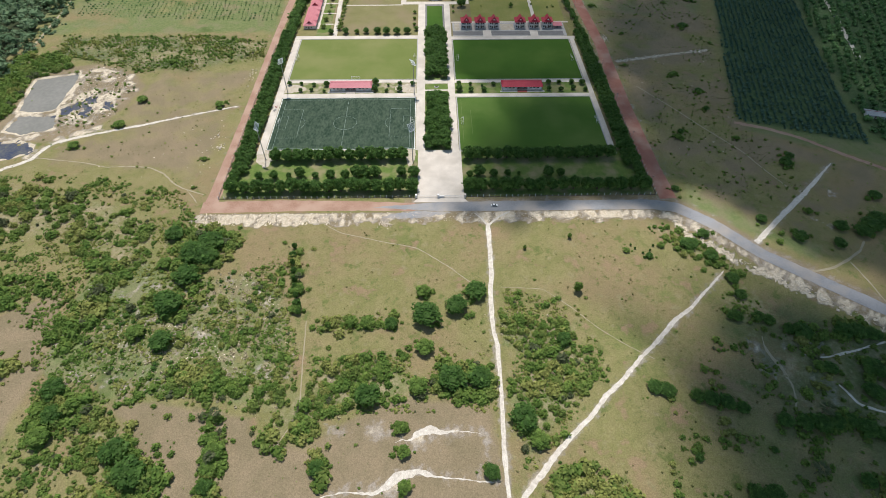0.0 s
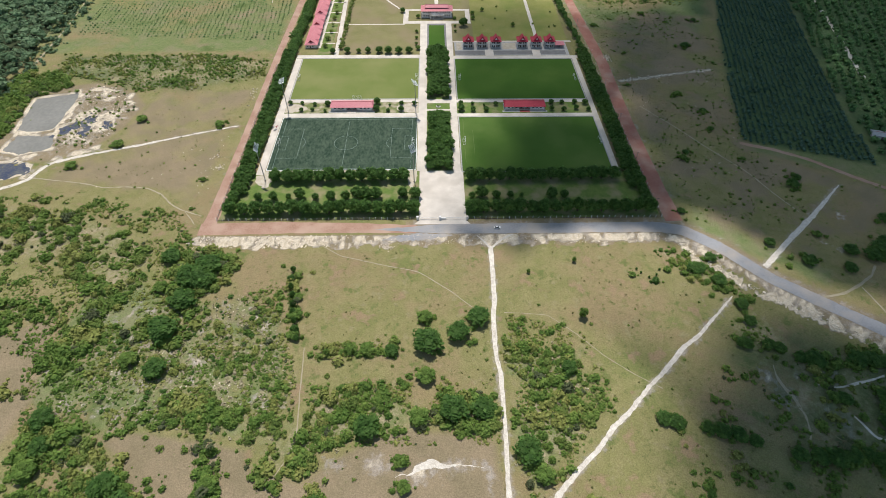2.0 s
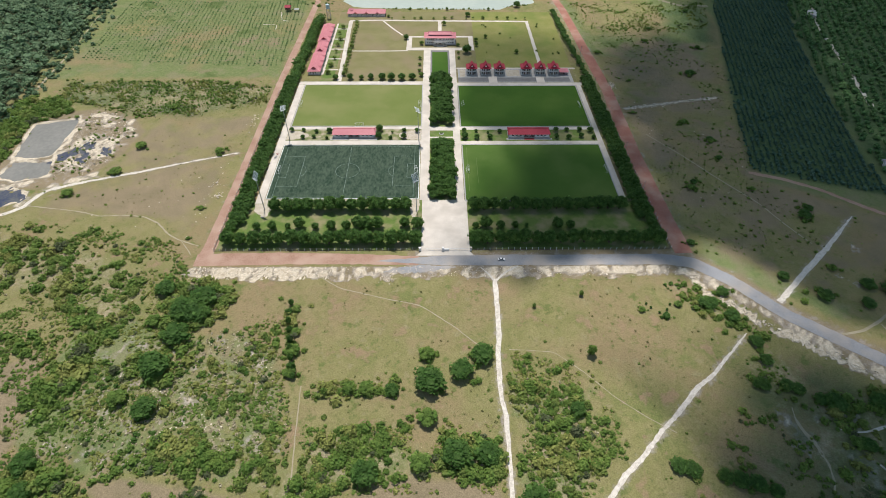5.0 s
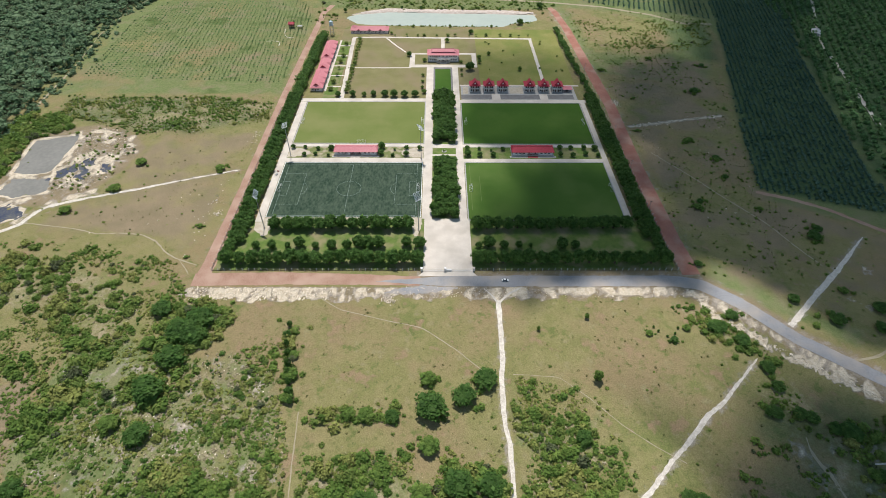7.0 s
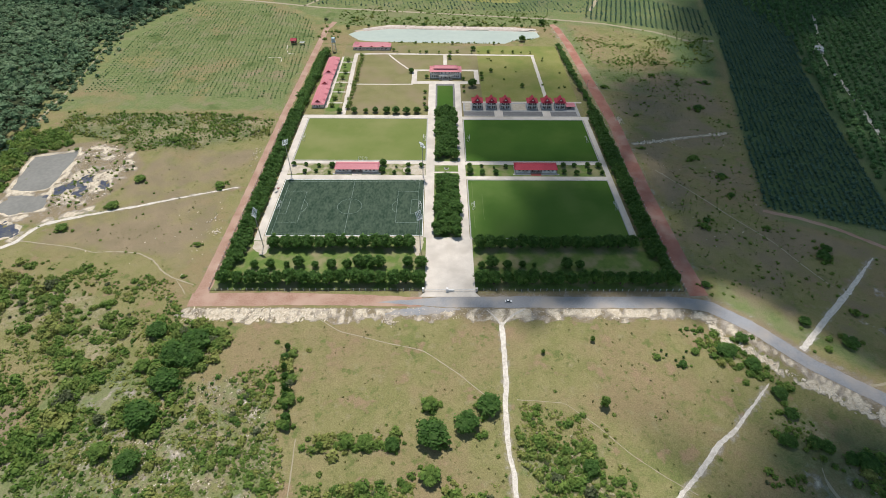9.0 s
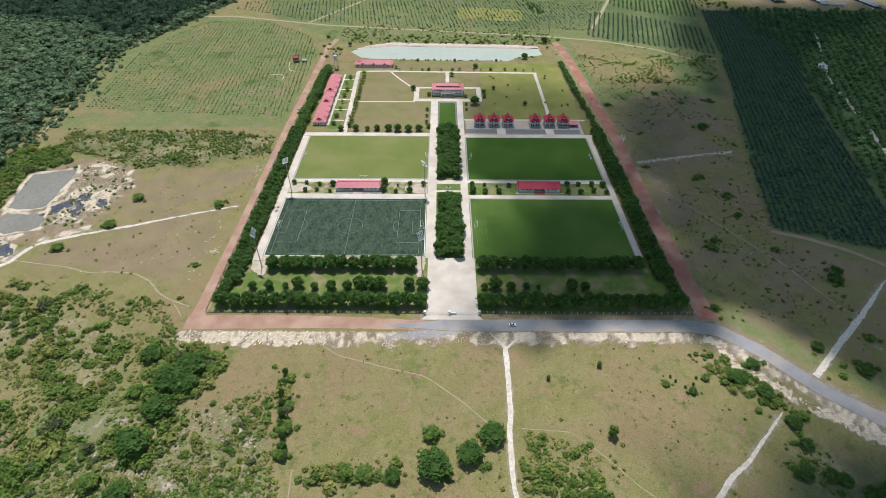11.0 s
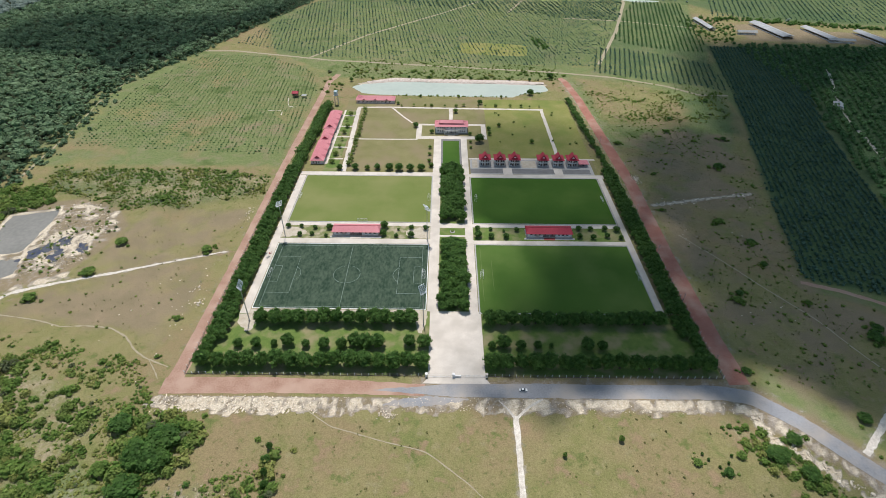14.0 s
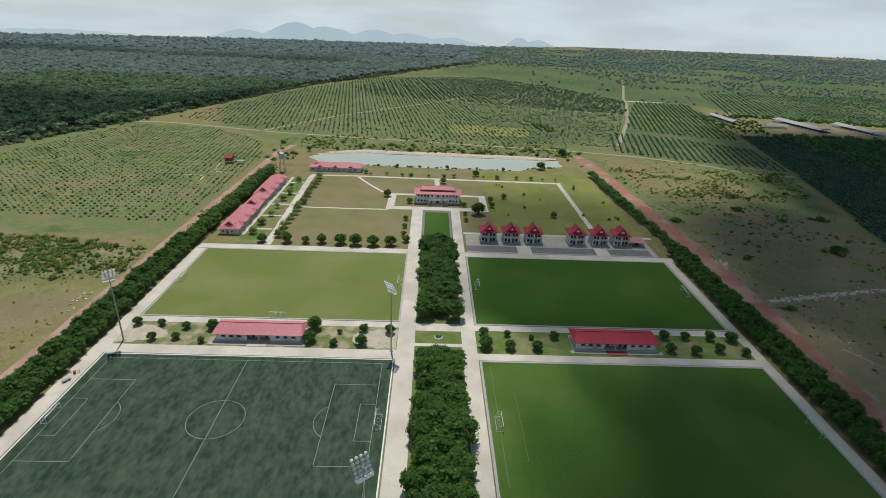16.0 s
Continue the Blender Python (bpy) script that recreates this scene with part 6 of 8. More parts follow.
def utility_pole(x, y):
    t = thing("utility_pole", "slender concrete utility pole beside the dirt road", "utility pole", x, y, 0, 0, "poles along the east road")
    part("pole", tube(bmesh.new(), (0, 0, -0.3), (0, 0, 8.5), 0.16, 0.1, 8), M_KERB, t)
    part("crossarm", boxes((-0.9, 0.9, -0.06, 0.06, 7.9, 8.05)), M_BARK, t)
    for k in (-0.8, 0, 0.8):
        part("insulator", tube(bmesh.new(), (k, 0, 8.05), (k, 0, 8.25), 0.05, sides=6), M_WHITE, t)


for y in (278, 330, 382, 436, 492, 560):
    utility_pole(154.0 if y < 480 else 152.5, y)
roller = thing("pitch_roller", "small red pitch roller on the walkway", "roller", -127.8, 378, 0.06, 30)
part("drum", tube(bmesh.new(), (0, -0.7, 0.45), (0, 0.7, 0.45), 0.45, sides=16), M_RIDGE, roller)
part("frame", boxes((-0.1, 1.4, -0.75, -0.68, 0.4, 0.5), (-0.1, 1.4, 0.68, 0.75, 0.4, 0.5), (1.4, 1.5, -0.75, 0.75, 0.4, 0.9)), M_RIDGE, roller)
trolley = thing("equipment_trolley", "grey equipment trolley on the walkway", "trolley", -128.0, 373.5, 0.06, 60)
part("bed", boxes((-1.3, 1.3, -0.6, 0.6, 0.45, 0.75)), M_GREY, trolley)
for x in (-0.9, 0.9):
    for y in (-0.62, 0.62):
        part("wheel", tube(bmesh.new(), (x, y - 0.05, 0.25), (x, y + 0.05, 0.25), 0.25, sides=12), M_DARK, trolley)


# ---- planting in the compound ----
ROW = "tree rows of the compound"
rr = random.Random(3)


def row(a, b, gap, r, tall, look_of="dense", label="round dense dark-green broadleaf tree in a row", wobble=0.5, miss=0.0, uneven=0.12):
    n = max(1, round(math.dist(a, b) / gap))
    for k in range(n + 1):
        if rr.random() < miss:
            continue
        t = k / n
        s = rr.uniform(0.86, 1.14)
        tree(a[0] + (b[0] - a[0]) * t + rr.uniform(-wobble, wobble), a[1] + (b[1] - a[1]) * t + rr.uniform(-wobble, wobble), r * s, tall * rr.uniform(1 - uneven, 1 + uneven), look_of, label, ROW)


row((-138, 274.8), (-14, 274.8), 8.2, 5.7, 12.0)
row((26.5, 274.8), (148, 274.8), 8.2, 5.7, 12.0)
row((-114, 309.5), (-22, 309.5), 7.6, 5.7, 11.8)
row((26, 309.5), (131, 309.5), 7.6, 5.7, 11.8)
row((-134.8, 296), (-134.6, 500), 6.4, 4.4, 7.0)
row((-139.8, 284), (-139.4, 498), 6.6, 4.8, 9.0)
row((143.2, 300), (143.2, 500), 6.4, 4.3, 6.8)
row((148.4, 283), (147.6, 498), 6.6, 4.7, 8.6)
for x, k in ((-1.3, 0), (4.6, 3.2), (10.5, 0.8)):
    row((x, 321.5 + k), (x, 389 + k), 6.4, 5.5, 8.4, label="tall dense dark-green tree in the median", wobble=1.5, uneven=0.34)
    row((x, 423 + k), (x, 500 + k), 6.4, 5.5, 8.2, label="tall dense dark-green tree in the median", wobble=1.5, uneven=0.34)
SECOND_ROW = [(-123, 3.0), (-112, 3.4), (-102, 2.2), (-94, 4.2), (-83, 2.8), (-72, 3.8), (-62, 3.6), (-54, 4.8), (-48, 5.0), (-41, 4.8), (-22, 4.0), (-13, 4.6), (27, 2.6), (34, 4.6), (44, 3.4), (54, 2.8), (62, 1.7), (83, 4.4), (92, 3.4)]
for x, r in SECOND_ROW:
    tree(x, 290 + rr.uniform(-1, 1), r * 1.12, r * 2.2, "dense", "round mango tree on the front lawn", "orchard trees on the front lawn", "mango_tree")
NEAR_PAVILION = [(-122, 412, 2.0), (-112, 412, 1.6), (-101, 410, 1.8), (-90, 410, 2.5), (-111, 401, 1.9), (-102, 402, 1.7), (-91, 400, 1.4), (-48, 412, 3.1), (-48, 402, 2.7), (-37, 409, 1.1), (-38, 400, 1.7),
                 (-27, 411, 1.9), (-27, 401, 2.5), (-16, 410, 2.2), (24, 410, 2.2), (34, 410, 1.5), (24, 401, 3.0), (34, 400, 2.4), (45, 400, 2.3), (44, 408, 1.2), (54, 409, 1.9), (102, 411, 2.3), (111, 411, 2.0),
                 (122, 411, 2.3), (131, 410, 2.6), (101, 401, 2.2), (111, 400, 2.2), (122, 402, 2.2), (132, 400, 1.9)]
for x, y, r in NEAR_PAVILION:
    tree(x, y, r * 1.22, r * 2.1, "dense", "small round clipped tree beside the pavilion", "small trees beside the pavilions", "small_tree")
for x, y, r in [(-97, 504, 3.4), (-83, 504, 4.0), (-72, 504, 3.0), (-63, 505, 3.6), (-52, 504, 4.2), (-43, 503, 4.6), (-33, 503, 4.4), (-23, 504, 4.2), (-14, 510, 2.9), (-16, 520, 2.2), (-16, 533, 2.0), (-16, 547, 2.2), (33, 562, 5.9), (-32, 596, 3.6), (10, 634, 3.2), (38, 659, 3.5), (-15, 582, 2.8), (55, 599, 2.6), (85, 561, 2.8), (-55, 656, 2.3), (99, 688, 4.7), (131, 745, 4.8), (24, 578, 2.2), (24, 560, 1.8), (24, 548, 1.8), (44, 590, 2.8), (44, 578, 2.6)]:
    tree(x, y, r, r * 1.7, "dense" if r > 3.3 else "scrub", "garden tree on the campus lawn", "campus trees")
for x, y, r in ((-92, 733, 2.4), (-70, 741, 1.8), (-47, 740, 2.2), (-22, 738, 2.6), (4, 737, 1.8), (31, 736, 2.6), (52, 737, 2.0), (79, 735, 2.2), (104, 733, 2.6), (-118, 728, 3.0), (-30, 679, 1.8), (14, 678, 2.0), (64, 678, 1.9)):
    tree(x, y, r, r * 2.0, "scrub" if r < 2.1 else "dense", "small tree on the pond bank", "trees round the pond")
far_rows = []
for a, b, gap, r in (((-136.5, 503), (-133, 648), 2.0, 5.4), ((147, 506), (139, 668), 3.0, 3.0)):
    n = round(math.dist(a, b) / gap)
    far_rows += [(a[0] + (b[0] - a[0]) * k / n + rr.uniform(-1.6, 1.6), a[1] + (b[1] - a[1]) * k / n + rr.uniform(-1, 1), rr.uniform(2.4, 4.4), r * rr.uniform(0.75, 1.15)) for k in range(n + 1)]
stuff("far_tree_rows", far_rows, 130, 0.17, M_CANOPY, "dense dark-green tree rows along the campus", "trees", 34)
garden = []
for k in range(17):
    garden += [(-89.5 + rr.uniform(-0.8, 0.8), 512 + k * 7.8, 2.4, rr.uniform(2.2, 3.4))]
    if k % 2:
        garden += [(-105 + rr.uniform(-1.5, 1.5), 508 + k * 7.8, 2.2, rr.uniform(1.8, 3.2))]
for k in range(14):
    garden.append((-50 + k * 12 + rr.uniform(-3, 3), 651 + rr.uniform(-2, 2), 1.7, rr.uniform(1.3, 2.6)))
for k in range(14):
    garden.append((rr.uniform(48, 132), rr.uniform(535, 640), 0.8, rr.uniform(0.8, 1.5)))
stuff("campus_shrubs", garden, 110, 0.18, M_SCRUB, "garden trees and shrubs along the campus paths", "trees", 35)
bed = thing("round_flower_bed", "round flower bed with yellow-green shrubs", "flower bed", 4.6, 407.6, 0.05)
part("rim", tube(bmesh.new(), (0, 0, 0), (0, 0, 0.25), 2.0, sides=24), M_KERB, bed)
part("shrubs", foliage([(0, 0, 0.5, 1.1), (0.8, 0.5, 0.4, 0.8), (-0.7, 0.6, 0.4, 0.8)], 60, 0.2, 5), M_SCRUB, bed)

# ---- trees and bushes in the open land ----
WEST_TREES = [(-165, 234, 6.0), (-147, 217, 8.6), (-140, 226, 7.6), (-147, 199, 7.8), (-140, 214, 7.4), (-151, 178, 8.4), (-148, 154, 6.2), (-164, 160, 5.0), (-193, 127, 6.2), (-189, 102, 5.4), (-188, 113, 5.0), (-164, 210, 4.4), (-104, 94, 5.0), (-104, 86, 4.2), (-104, 78, 3.8), (-139, 84, 7.6), (-150, 94, 6.4), (-73, 101, 7.0), (-69, 109, 6.4), (-55, 85, 3.9), (-34, 120, 6.6), (-8, 125, 5.2), (9, 129, 7.6), (24, 129, 6.4)]
MIDDLE_TREES = [(-4, 168, 8.4), (-5, 148, 5.2), (13, 175, 6.6), (25, 185, 6.4), (-6, 186, 4.4), (-24, 164, 3.8), (-37, 165, 4.2), (-46, 165, 3.6), (-80, 189, 4.0), (-79, 175, 3.4), (-81, 202, 2.8), (44, 107, 7.0), (50, 96, 4.8), (71, 152, 4.2), (-15, 92, 3.4), (-17, 104, 3.4), (-14, 76, 3.4), (26, 82, 4.0)]
EAST_TREES = [(86, 188, 1.6), (122, 217, 2.6), (135, 212, 3.0), (145, 221, 3.0), (162, 221, 6.0), (174, 211, 5.4), (175, 230, 4.6), (191, 332, 3.8), (214, 423, 3.6), (228, 395, 3.4), (251, 513, 5.6), (226, 370, 2.8), (260, 300, 5.6), (176, 440, 2.4), (236, 330, 3.0), (188, 500, 2.4), (254, 518, 3.2), (229, 589, 4.0), (217, 426, 2.8), (229, 397, 3.6), (227, 372, 2.4), (195, 339, 3.2), (280, 572, 4.0), (249, 567, 2.8), (170, 561, 3.6), (268, 480, 2.4), (242, 622, 3.2), (301, 673, 4.0), (170, 273, 3.4), (266, 307, 4.6), (204, 155, 6.4), (198, 157, 4.4), (228, 155, 6.8), (236, 154, 6.2), (243, 152, 5.4), (134, 118, 4.2), (140, 116, 5.2), (147, 114, 5.0), (154, 111, 4.2), (113, 123, 4.8), (119, 121, 5.2), (184, 165, 4.6), (189, 163, 4.2), (171, 166, 5.2), (180, 181, 4.4), (172, 104, 5.0), (181, 103, 5.2), (189, 102, 6.2), (197, 103, 5.4), (205, 103, 4.6), (231, 131, 7.2), (240, 127, 6.4), (224, 118, 6.4), (236, 115, 6.0), (287, 234, 8.4), (279, 229, 7.0), (294, 240, 7.4), (267, 234, 5.8), (236, 226, 6.0), (259, 219, 5.2), (217, 224, 4.8), (212, 226, 3.6), (218, 242, 4.4), (253, 249, 3.6), (306, 263, 5.6), (209, 132, 4.6), (204, 134, 3.8), (210, 99, 6.4), (217, 96, 5.4), (144, 70, 5.6), (152, 70, 5.4), (198, 75, 4.2), (205, 74, 4.0), (161, 90, 2.0), (124, 87, 2.6), (166, 222, 4.4), (171, 198, 5.0), (180, 193, 5.0), (213, 122, 3.0)]
QUARRY_TREES = [(-240, 389, 5.2), (-174, 381, 4.6), (-167, 280, 1.8), (-246, 354, 5.2), (-270, 328, 5.0), (-168, 311, 2.6), (-235, 450, 4.0)]
TRACKS = ([(36.5, 243), (35.5, 201), (33.5, 185), (33, 160), (34, 120), (32.6, 60)], [(178, 200), (149, 173), (123, 151), (98, 128), (77, 108), (57, 90), (40, 72)], [(-72, 168), (-70, 140), (-68, 120), (-78, 92)])
CURVE = [(150, 258.5), (166, 255), (186, 238), (206, 213), (235, 189), (300, 137)]
BYWAY = [(207, 222), (240, 251), (295, 300)]
for spots, what in ((WEST_TREES, "leafy scrub tree in the overgrown field"), (MIDDLE_TREES, "bushy tree in the dry field"), (EAST_TREES, "low spreading bush in the east field"), (QUARRY_TREES, "low bush near the quarry")):
    for x, y, r in spots:
        low = spots in (EAST_TREES, QUARRY_TREES)
        if min(float(from_line(np.array([x]), np.array([y]), line)[0]) for line in (*TRACKS, CURVE, BYWAY)) < r * 0.8 + 1.5:
            continue
        r = r * (1.0 if low else 1.18)
        tree(x, y, r, r * (0.75 if low else 1.05) + 0.6, "dense" if (rr.random() < 0.45 and spots is not QUARRY_TREES) or r > (4.1 if spots is EAST_TREES else 6.5) else "scrub", what, "trees in the open land", "bush" if low else "tree")
for x, y, r in ((85, 186, 5.2), (58, 220, 2.2), (88, 229, 2.8), (-59, 163, 3.4), (56, 138, 2.2), (-106, 110, 3.6)):
    tree(x, y, r * 0.62, r * 1.7, "scrub", "slender leafy tree in the field", "slender trees in the field")
for x, y in ((126, 222), (128, 219), (132, 215), (137, 217), (140, 221), (122, 217), (132, 211)):
    tree(x, y, 0.9, 1.9, "dense", "small dark shrub standing in the field", "dark shrubs in the field", "shrub")
for x, y in ((-88, 223), (-86.5, 216), (-85, 209), (-84, 203), (-82.5, 196), (-81, 190), (-79.5, 184), (-78, 178), (-77, 173)):
    tree(x + rr.uniform(-1, 1), y, rr.uniform(1.8, 3.0), rr.uniform(4.5, 7.0), "dense", "narrow dark tree in the field hedge", "trees of the field hedge")
for x, y, r, h in ((191, 107, 4.6, 8), (175, 79, 4.2, 7), (-104, 90, 3.4, 6), (-80, 196, 2.6, 6), (-148, 232, 2.6, 6), (-107, 112, 3.2, 6)):
    palm(x, y, r, h)

ring = []
rg = np.random.default_rng(77)
for x, y, r in WEST_TREES + MIDDLE_TREES + EAST_TREES + QUARRY_TREES:
    for k in range(rg.integers(1, 4) if x > 100 and y < 265 else rg.integers(3, 8)):
        a, far = rg.uniform(0, 6.28), r * rg.uniform(0.7, 1.5)
        s = r * rg.uniform(0.18, 0.5)
        ring.append((x + far * math.cos(a) * 1.2, y + far * math.sin(a) * 0.8, float(gz(x, y)) + s * 0.35, s))
ring = np.array(ring)
ring = ring[np.min([from_line(ring[:, 0], ring[:, 1], line) for line in (*TRACKS, CURVE, BYWAY)], 0) > 5]
stuff("undergrowth", ring, 56, 0.24, M_THICKET, "leafy undergrowth round the field trees", "bushes", 78, flat=0.85)



def clear_of_tracks(p, away):
    ok = np.ones(len(p), bool)
    for line in TRACKS:
        ok &= from_line(p[:, 0], p[:, 1], line) > away
    return p[ok]


def bushes(p, lo, hi, seed, sink=0.25):
    rng = np.random.default_rng(seed)
    r = lo + (hi - lo) * rng.random(len(p)) ** 2.2
    return np.column_stack([p, gz(p[:, 0], p[:, 1]) + r * (0.5 - sink), r])


LEAVES = (M_THICKET, M_SCRUB, M_OLIVE, M_PALE_LEAF)


def mixed_scrub(p, r, seed, what, leaves=56, leaf=0.22, flat=0.85, drier=0.0):
    """Bushes at the spots, sorted into kinds of leaf by where they grow."""
    z = gz(p[:, 0], p[:, 1]) + r * 0.22
    rg = np.random.default_rng(seed)
    tone = field(p[:, 0], p[:, 1], 11, seed * 0.7) + rg.normal(0, 0.22, len(p)) + drier
    which = np.where(tone > 0.45, 2, np.where(tone > 0.05, 1, 0))
    which[rg.random(len(p)) < 0.03] = 3
    for k, mat in enumerate(LEAVES):
        ok = which == k
        if ok.sum():
            stuff("scrub", np.column_stack([p, z, r])[ok], leaves, leaf, mat, what, "scrub", seed + 7 * k, flat=flat)


rg = np.random.default_rng(9)
OPEN_SCRUB = {"west": [(-300, 212), (-236, 240), (-178, 252), (-160, 255), (-120, 200), (-86, 222), (-66, 125), (-130, 122), (-200, 114), (-216, 150), (-230, 172)], "north west": [(-330, 296), (-250, 284), (-196, 258), (-160, 250), (-170, 276), (-260, 296)],
              "south": [(-200, 118), (-130, 118), (-118, 72), (-205, 74)], "east": [(40, 190), (90, 176), (98, 138), (60, 96), (42, 80)], "far east": [(104, 124), (176, 180), (260, 160), (270, 60), (110, 60)], "middle": [(-70, 146), (34, 146), (36, 112), (-70, 112)]}
for k, pts in enumerate(OPEN_SCRUB.values()):
    p = clear_of_tracks(scatter(pts, 2.7, 600 + k, 0.85, (1.22, 1.25, 1.05, 1.25, 1.42, 1.2)[k], 7.5), 2.6)
    mixed_scrub(p, 0.5 + 2.2 * rg.random(len(p)) ** 2.0, 610 + k, "loose green bushes scattered over the field", 36, 0.30)
# a low carpet of weeds and seedlings between the bushes
CARPET = {"west": ([(-300, 212), (-236, 240), (-178, 252), (-160, 255), (-135, 190), (-95, 215), (-66, 125), (-130, 122), (-200, 114), (-216, 150), (-230, 172)], 0.84), "north west": ([(-330, 296), (-250, 284), (-196, 258), (-160, 250), (-170, 276), (-260, 296)], 1.05), "middle": ([(-70, 146), (34, 146), (36, 112), (-70, 112)], 0.95), "east": ([(40, 190), (84, 176), (92, 138), (60, 96), (42, 80)], 0.95)}
for k, (pts, patch) in enumerate(CARPET.values()):
    p = clear_of_tracks(scatter(pts, 1.6, 640 + k, 0.85, patch, 5), 2.4)
    mixed_scrub(p, 0.35 + 1.0 * rg.random(len(p)) ** 1.6, 650 + k, "low carpet of yellow-green weeds and seedlings", 14, 0.42, 0.6, 0.32)
p = scatter([(166, 738), (210, 742), (336, 700), (306, 610), (240, 600), (168, 625)], 2.6, 690, 0.85, 1.05, 14)
mixed_scrub(p, 0.4 + 1.5 * rg.random(len(p)) ** 2.2, 691, "low green bushes on the yellowing meadow", 22, 0.38, 0.8, 0.1)
# key: spacing of low bushes, their radii, share of gaps; spacing of tall ones, their radii
GROWTH = {
    "west": (2.6, 0.7, 2.4, 0.8, 7, 2.2, 4.8), "ledge": (2.8, 0.8, 2.6, 0.4, 10, 2.2, 4.2), "lane": (2.6, 0.8, 2.4, 0.4, 6.5, 2.2, 4.8), "south hedge": (2.6, 0.8, 2.4, 0.2, 7, 2.6, 4.6),
    "south ledge": (2.6, 0.8, 2.2, 0.4, 8, 2.0, 3.6), "south": (2.4, 0.8, 2.3, 0.3, 7, 2.0, 4.8), "grove": (2.8, 0.8, 2.2, 0.4, 7.5, 3.0, 5.0), "grove south": (3.0, 0.8, 2.2, 0.6, 9, 2.4, 4.2),
    "palm hedge": (2.4, 0.7, 1.9, 0.4, 6.5, 1.8, 3.2), "cross hedge": (2.3, 0.7, 1.9, 0.4, 7, 1.8, 3.0), "belt": (2.3, 0.7, 2.2, 0.6, 6.5, 2.0, 4.4), "belt east": (2.4, 0.8, 2.2, 0.1, 6.5, 2.8, 4.4),
    "soil hedge": (2.3, 0.8, 2.0, 0.3, 7, 2.2, 3.6), "small hedge": (2.2, 0.8, 2.0, 0.2, 6, 1.8, 3.0), "triangle": (2.3, 0.6, 2.0, 0.75, 6.5, 2.0, 3.8), "corner": (2.3, 0.8, 2.2, 0.2, 6.5, 2.0, 3.6),
    "middle": (2.0, 0.4, 1.7, 1.25, 8, 1.4, 3.2), "far east": (4.0, 0.8, 2.4, 0.95, 16, 2.0, 4.4), "quarry bank": (1.8, 0.35, 1.0, 0.5, 9, 1.0, 2.4), "quarry west": (2.6, 0.8, 2.6, 0.3, 7, 2.4, 4.6), "roadside": (2.2, 0.6, 1.7, 0.7, 6, 1.8, 3.2), "roadside south": (2.8, 0.5, 1.5, 1.2, 8, 1.6, 2.8),
}
DRIER = {"middle": 0.42, "quarry west": -0.9, "quarry bank": 0.2, "west": 0.15, "triangle": 0.1, "south hedge": -0.3, "belt east": -0.4, "grove": -0.4}
for k, (key, (gap, lo, hi, gaps, tall_gap, tall_lo, tall_hi)) in enumerate(GROWTH.items()):
    rg = np.random.default_rng(300 + k)
    p = scatter(SCRUB[key], gap, 30 + k, 0.85, gaps, 6.5)
    p = clear_of_tracks(p + rg.normal(0, 1.0, p.shape) + rg.normal(0, 6, p.shape) * (rg.random((len(p), 1)) < 0.16), 2.6)
    r = 1.2 * (lo + (hi - lo) * rg.random(len(p)) ** 1.6) * np.clip(0.72 + 0.75 * (field(p[:, 0], p[:, 1], 6.5, 30 + k) - gaps + 1), 0.5, 1.7)
    mixed_scrub(p, r, 400 + k, "tangled green bushes and weeds in the scrubland", 40, 0.30, 0.95, DRIER.get(key, 0))
    p = clear_of_tracks(scatter(SCRUB[key], tall_gap, 130 + k, 0.8, gaps * 0.8, 9), 3.6)
    if len(p):
        mixed_scrub(p, tall_lo + (tall_hi - tall_lo) * rg.random(len(p)) ** 1.5, 500 + k, "tall leafy bushes among the scrub", 130, 0.18, 1.05, DRIER.get(key, 0) * 0.6)
WIDE = {"west plain": [(-420, 240), (-160, 256), (-150, 500), (-330, 480), (-440, 330)], "south plain": [(-260, 60), (250, 60), (260, 170), (150, 244), (-160, 244), (-260, 180)],
        "east meadow": [(168, 262), (300, 250), (250, 345), (270, 470), (300, 560), (330, 700), (300, 740), (160, 735)], "east plain": [(168, 270), (260, 230), (420, 300), (244, 352), (300, 560), (330, 720), (160, 740), (170, 480)], "lake shore": [(-130, 735), (140, 735), (150, 790), (-140, 815)]}
for k, (key, pts) in enumerate(WIDE.items()):
    p = clear_of_tracks(scatter(pts, 4.6 if key in ("lake shore", "east meadow") else 7.5, 80 + k, 1.0 if key == "lake shore" else 0.8 if key == "east meadow" else 0.3, 0.7 if key == "lake shore" else 1.1, 30), 3.0)
    stuff("low_shrubs", bushes(p, 0.25, {"lake shore": 2.2, "east meadow": 1.7}.get(key, 1.3), 20 + k), 22, 0.34, M_SCRUB, "scattered low shrubs and tussocks on the dry grass", "shrubs", 90 + k, flat=0.7)
p = np.column_stack([np.linspace(-60, 70, 60) + np.random.default_rng(4).normal(0, 3, 60), 682 + np.random.default_rng(5).normal(0, 1.2, 60)])
stuff("shore_shrubs", bushes(p, 0.6, 1.8, 31), 26, 0.3, M_SCRUB, "low green shrubs along the pond shore", "shrubs", 31)
rg = np.random.default_rng(77)
p = scatter([(-150, 742), (150, 734), (158, 764), (-155, 778)], 6.5, 78, 0.75, 0.9, 14)
mixed_scrub(clear_of_tracks(p, 3.0), 0.9 + 2.6 * rg.random(len(clear_of_tracks(p, 3.0))) ** 2, 79, "green bushes behind the pond bank", 60, 0.24)
p = np.concatenate([scatter([(-150, 690), (-126, 690), (-124, 735), (-152, 738)], 5.5, 81, 0.8, 0.8, 12), scatter([(130, 700), (142, 700), (146, 738), (130, 738)], 5.5, 82, 0.8, 0.8, 12)])
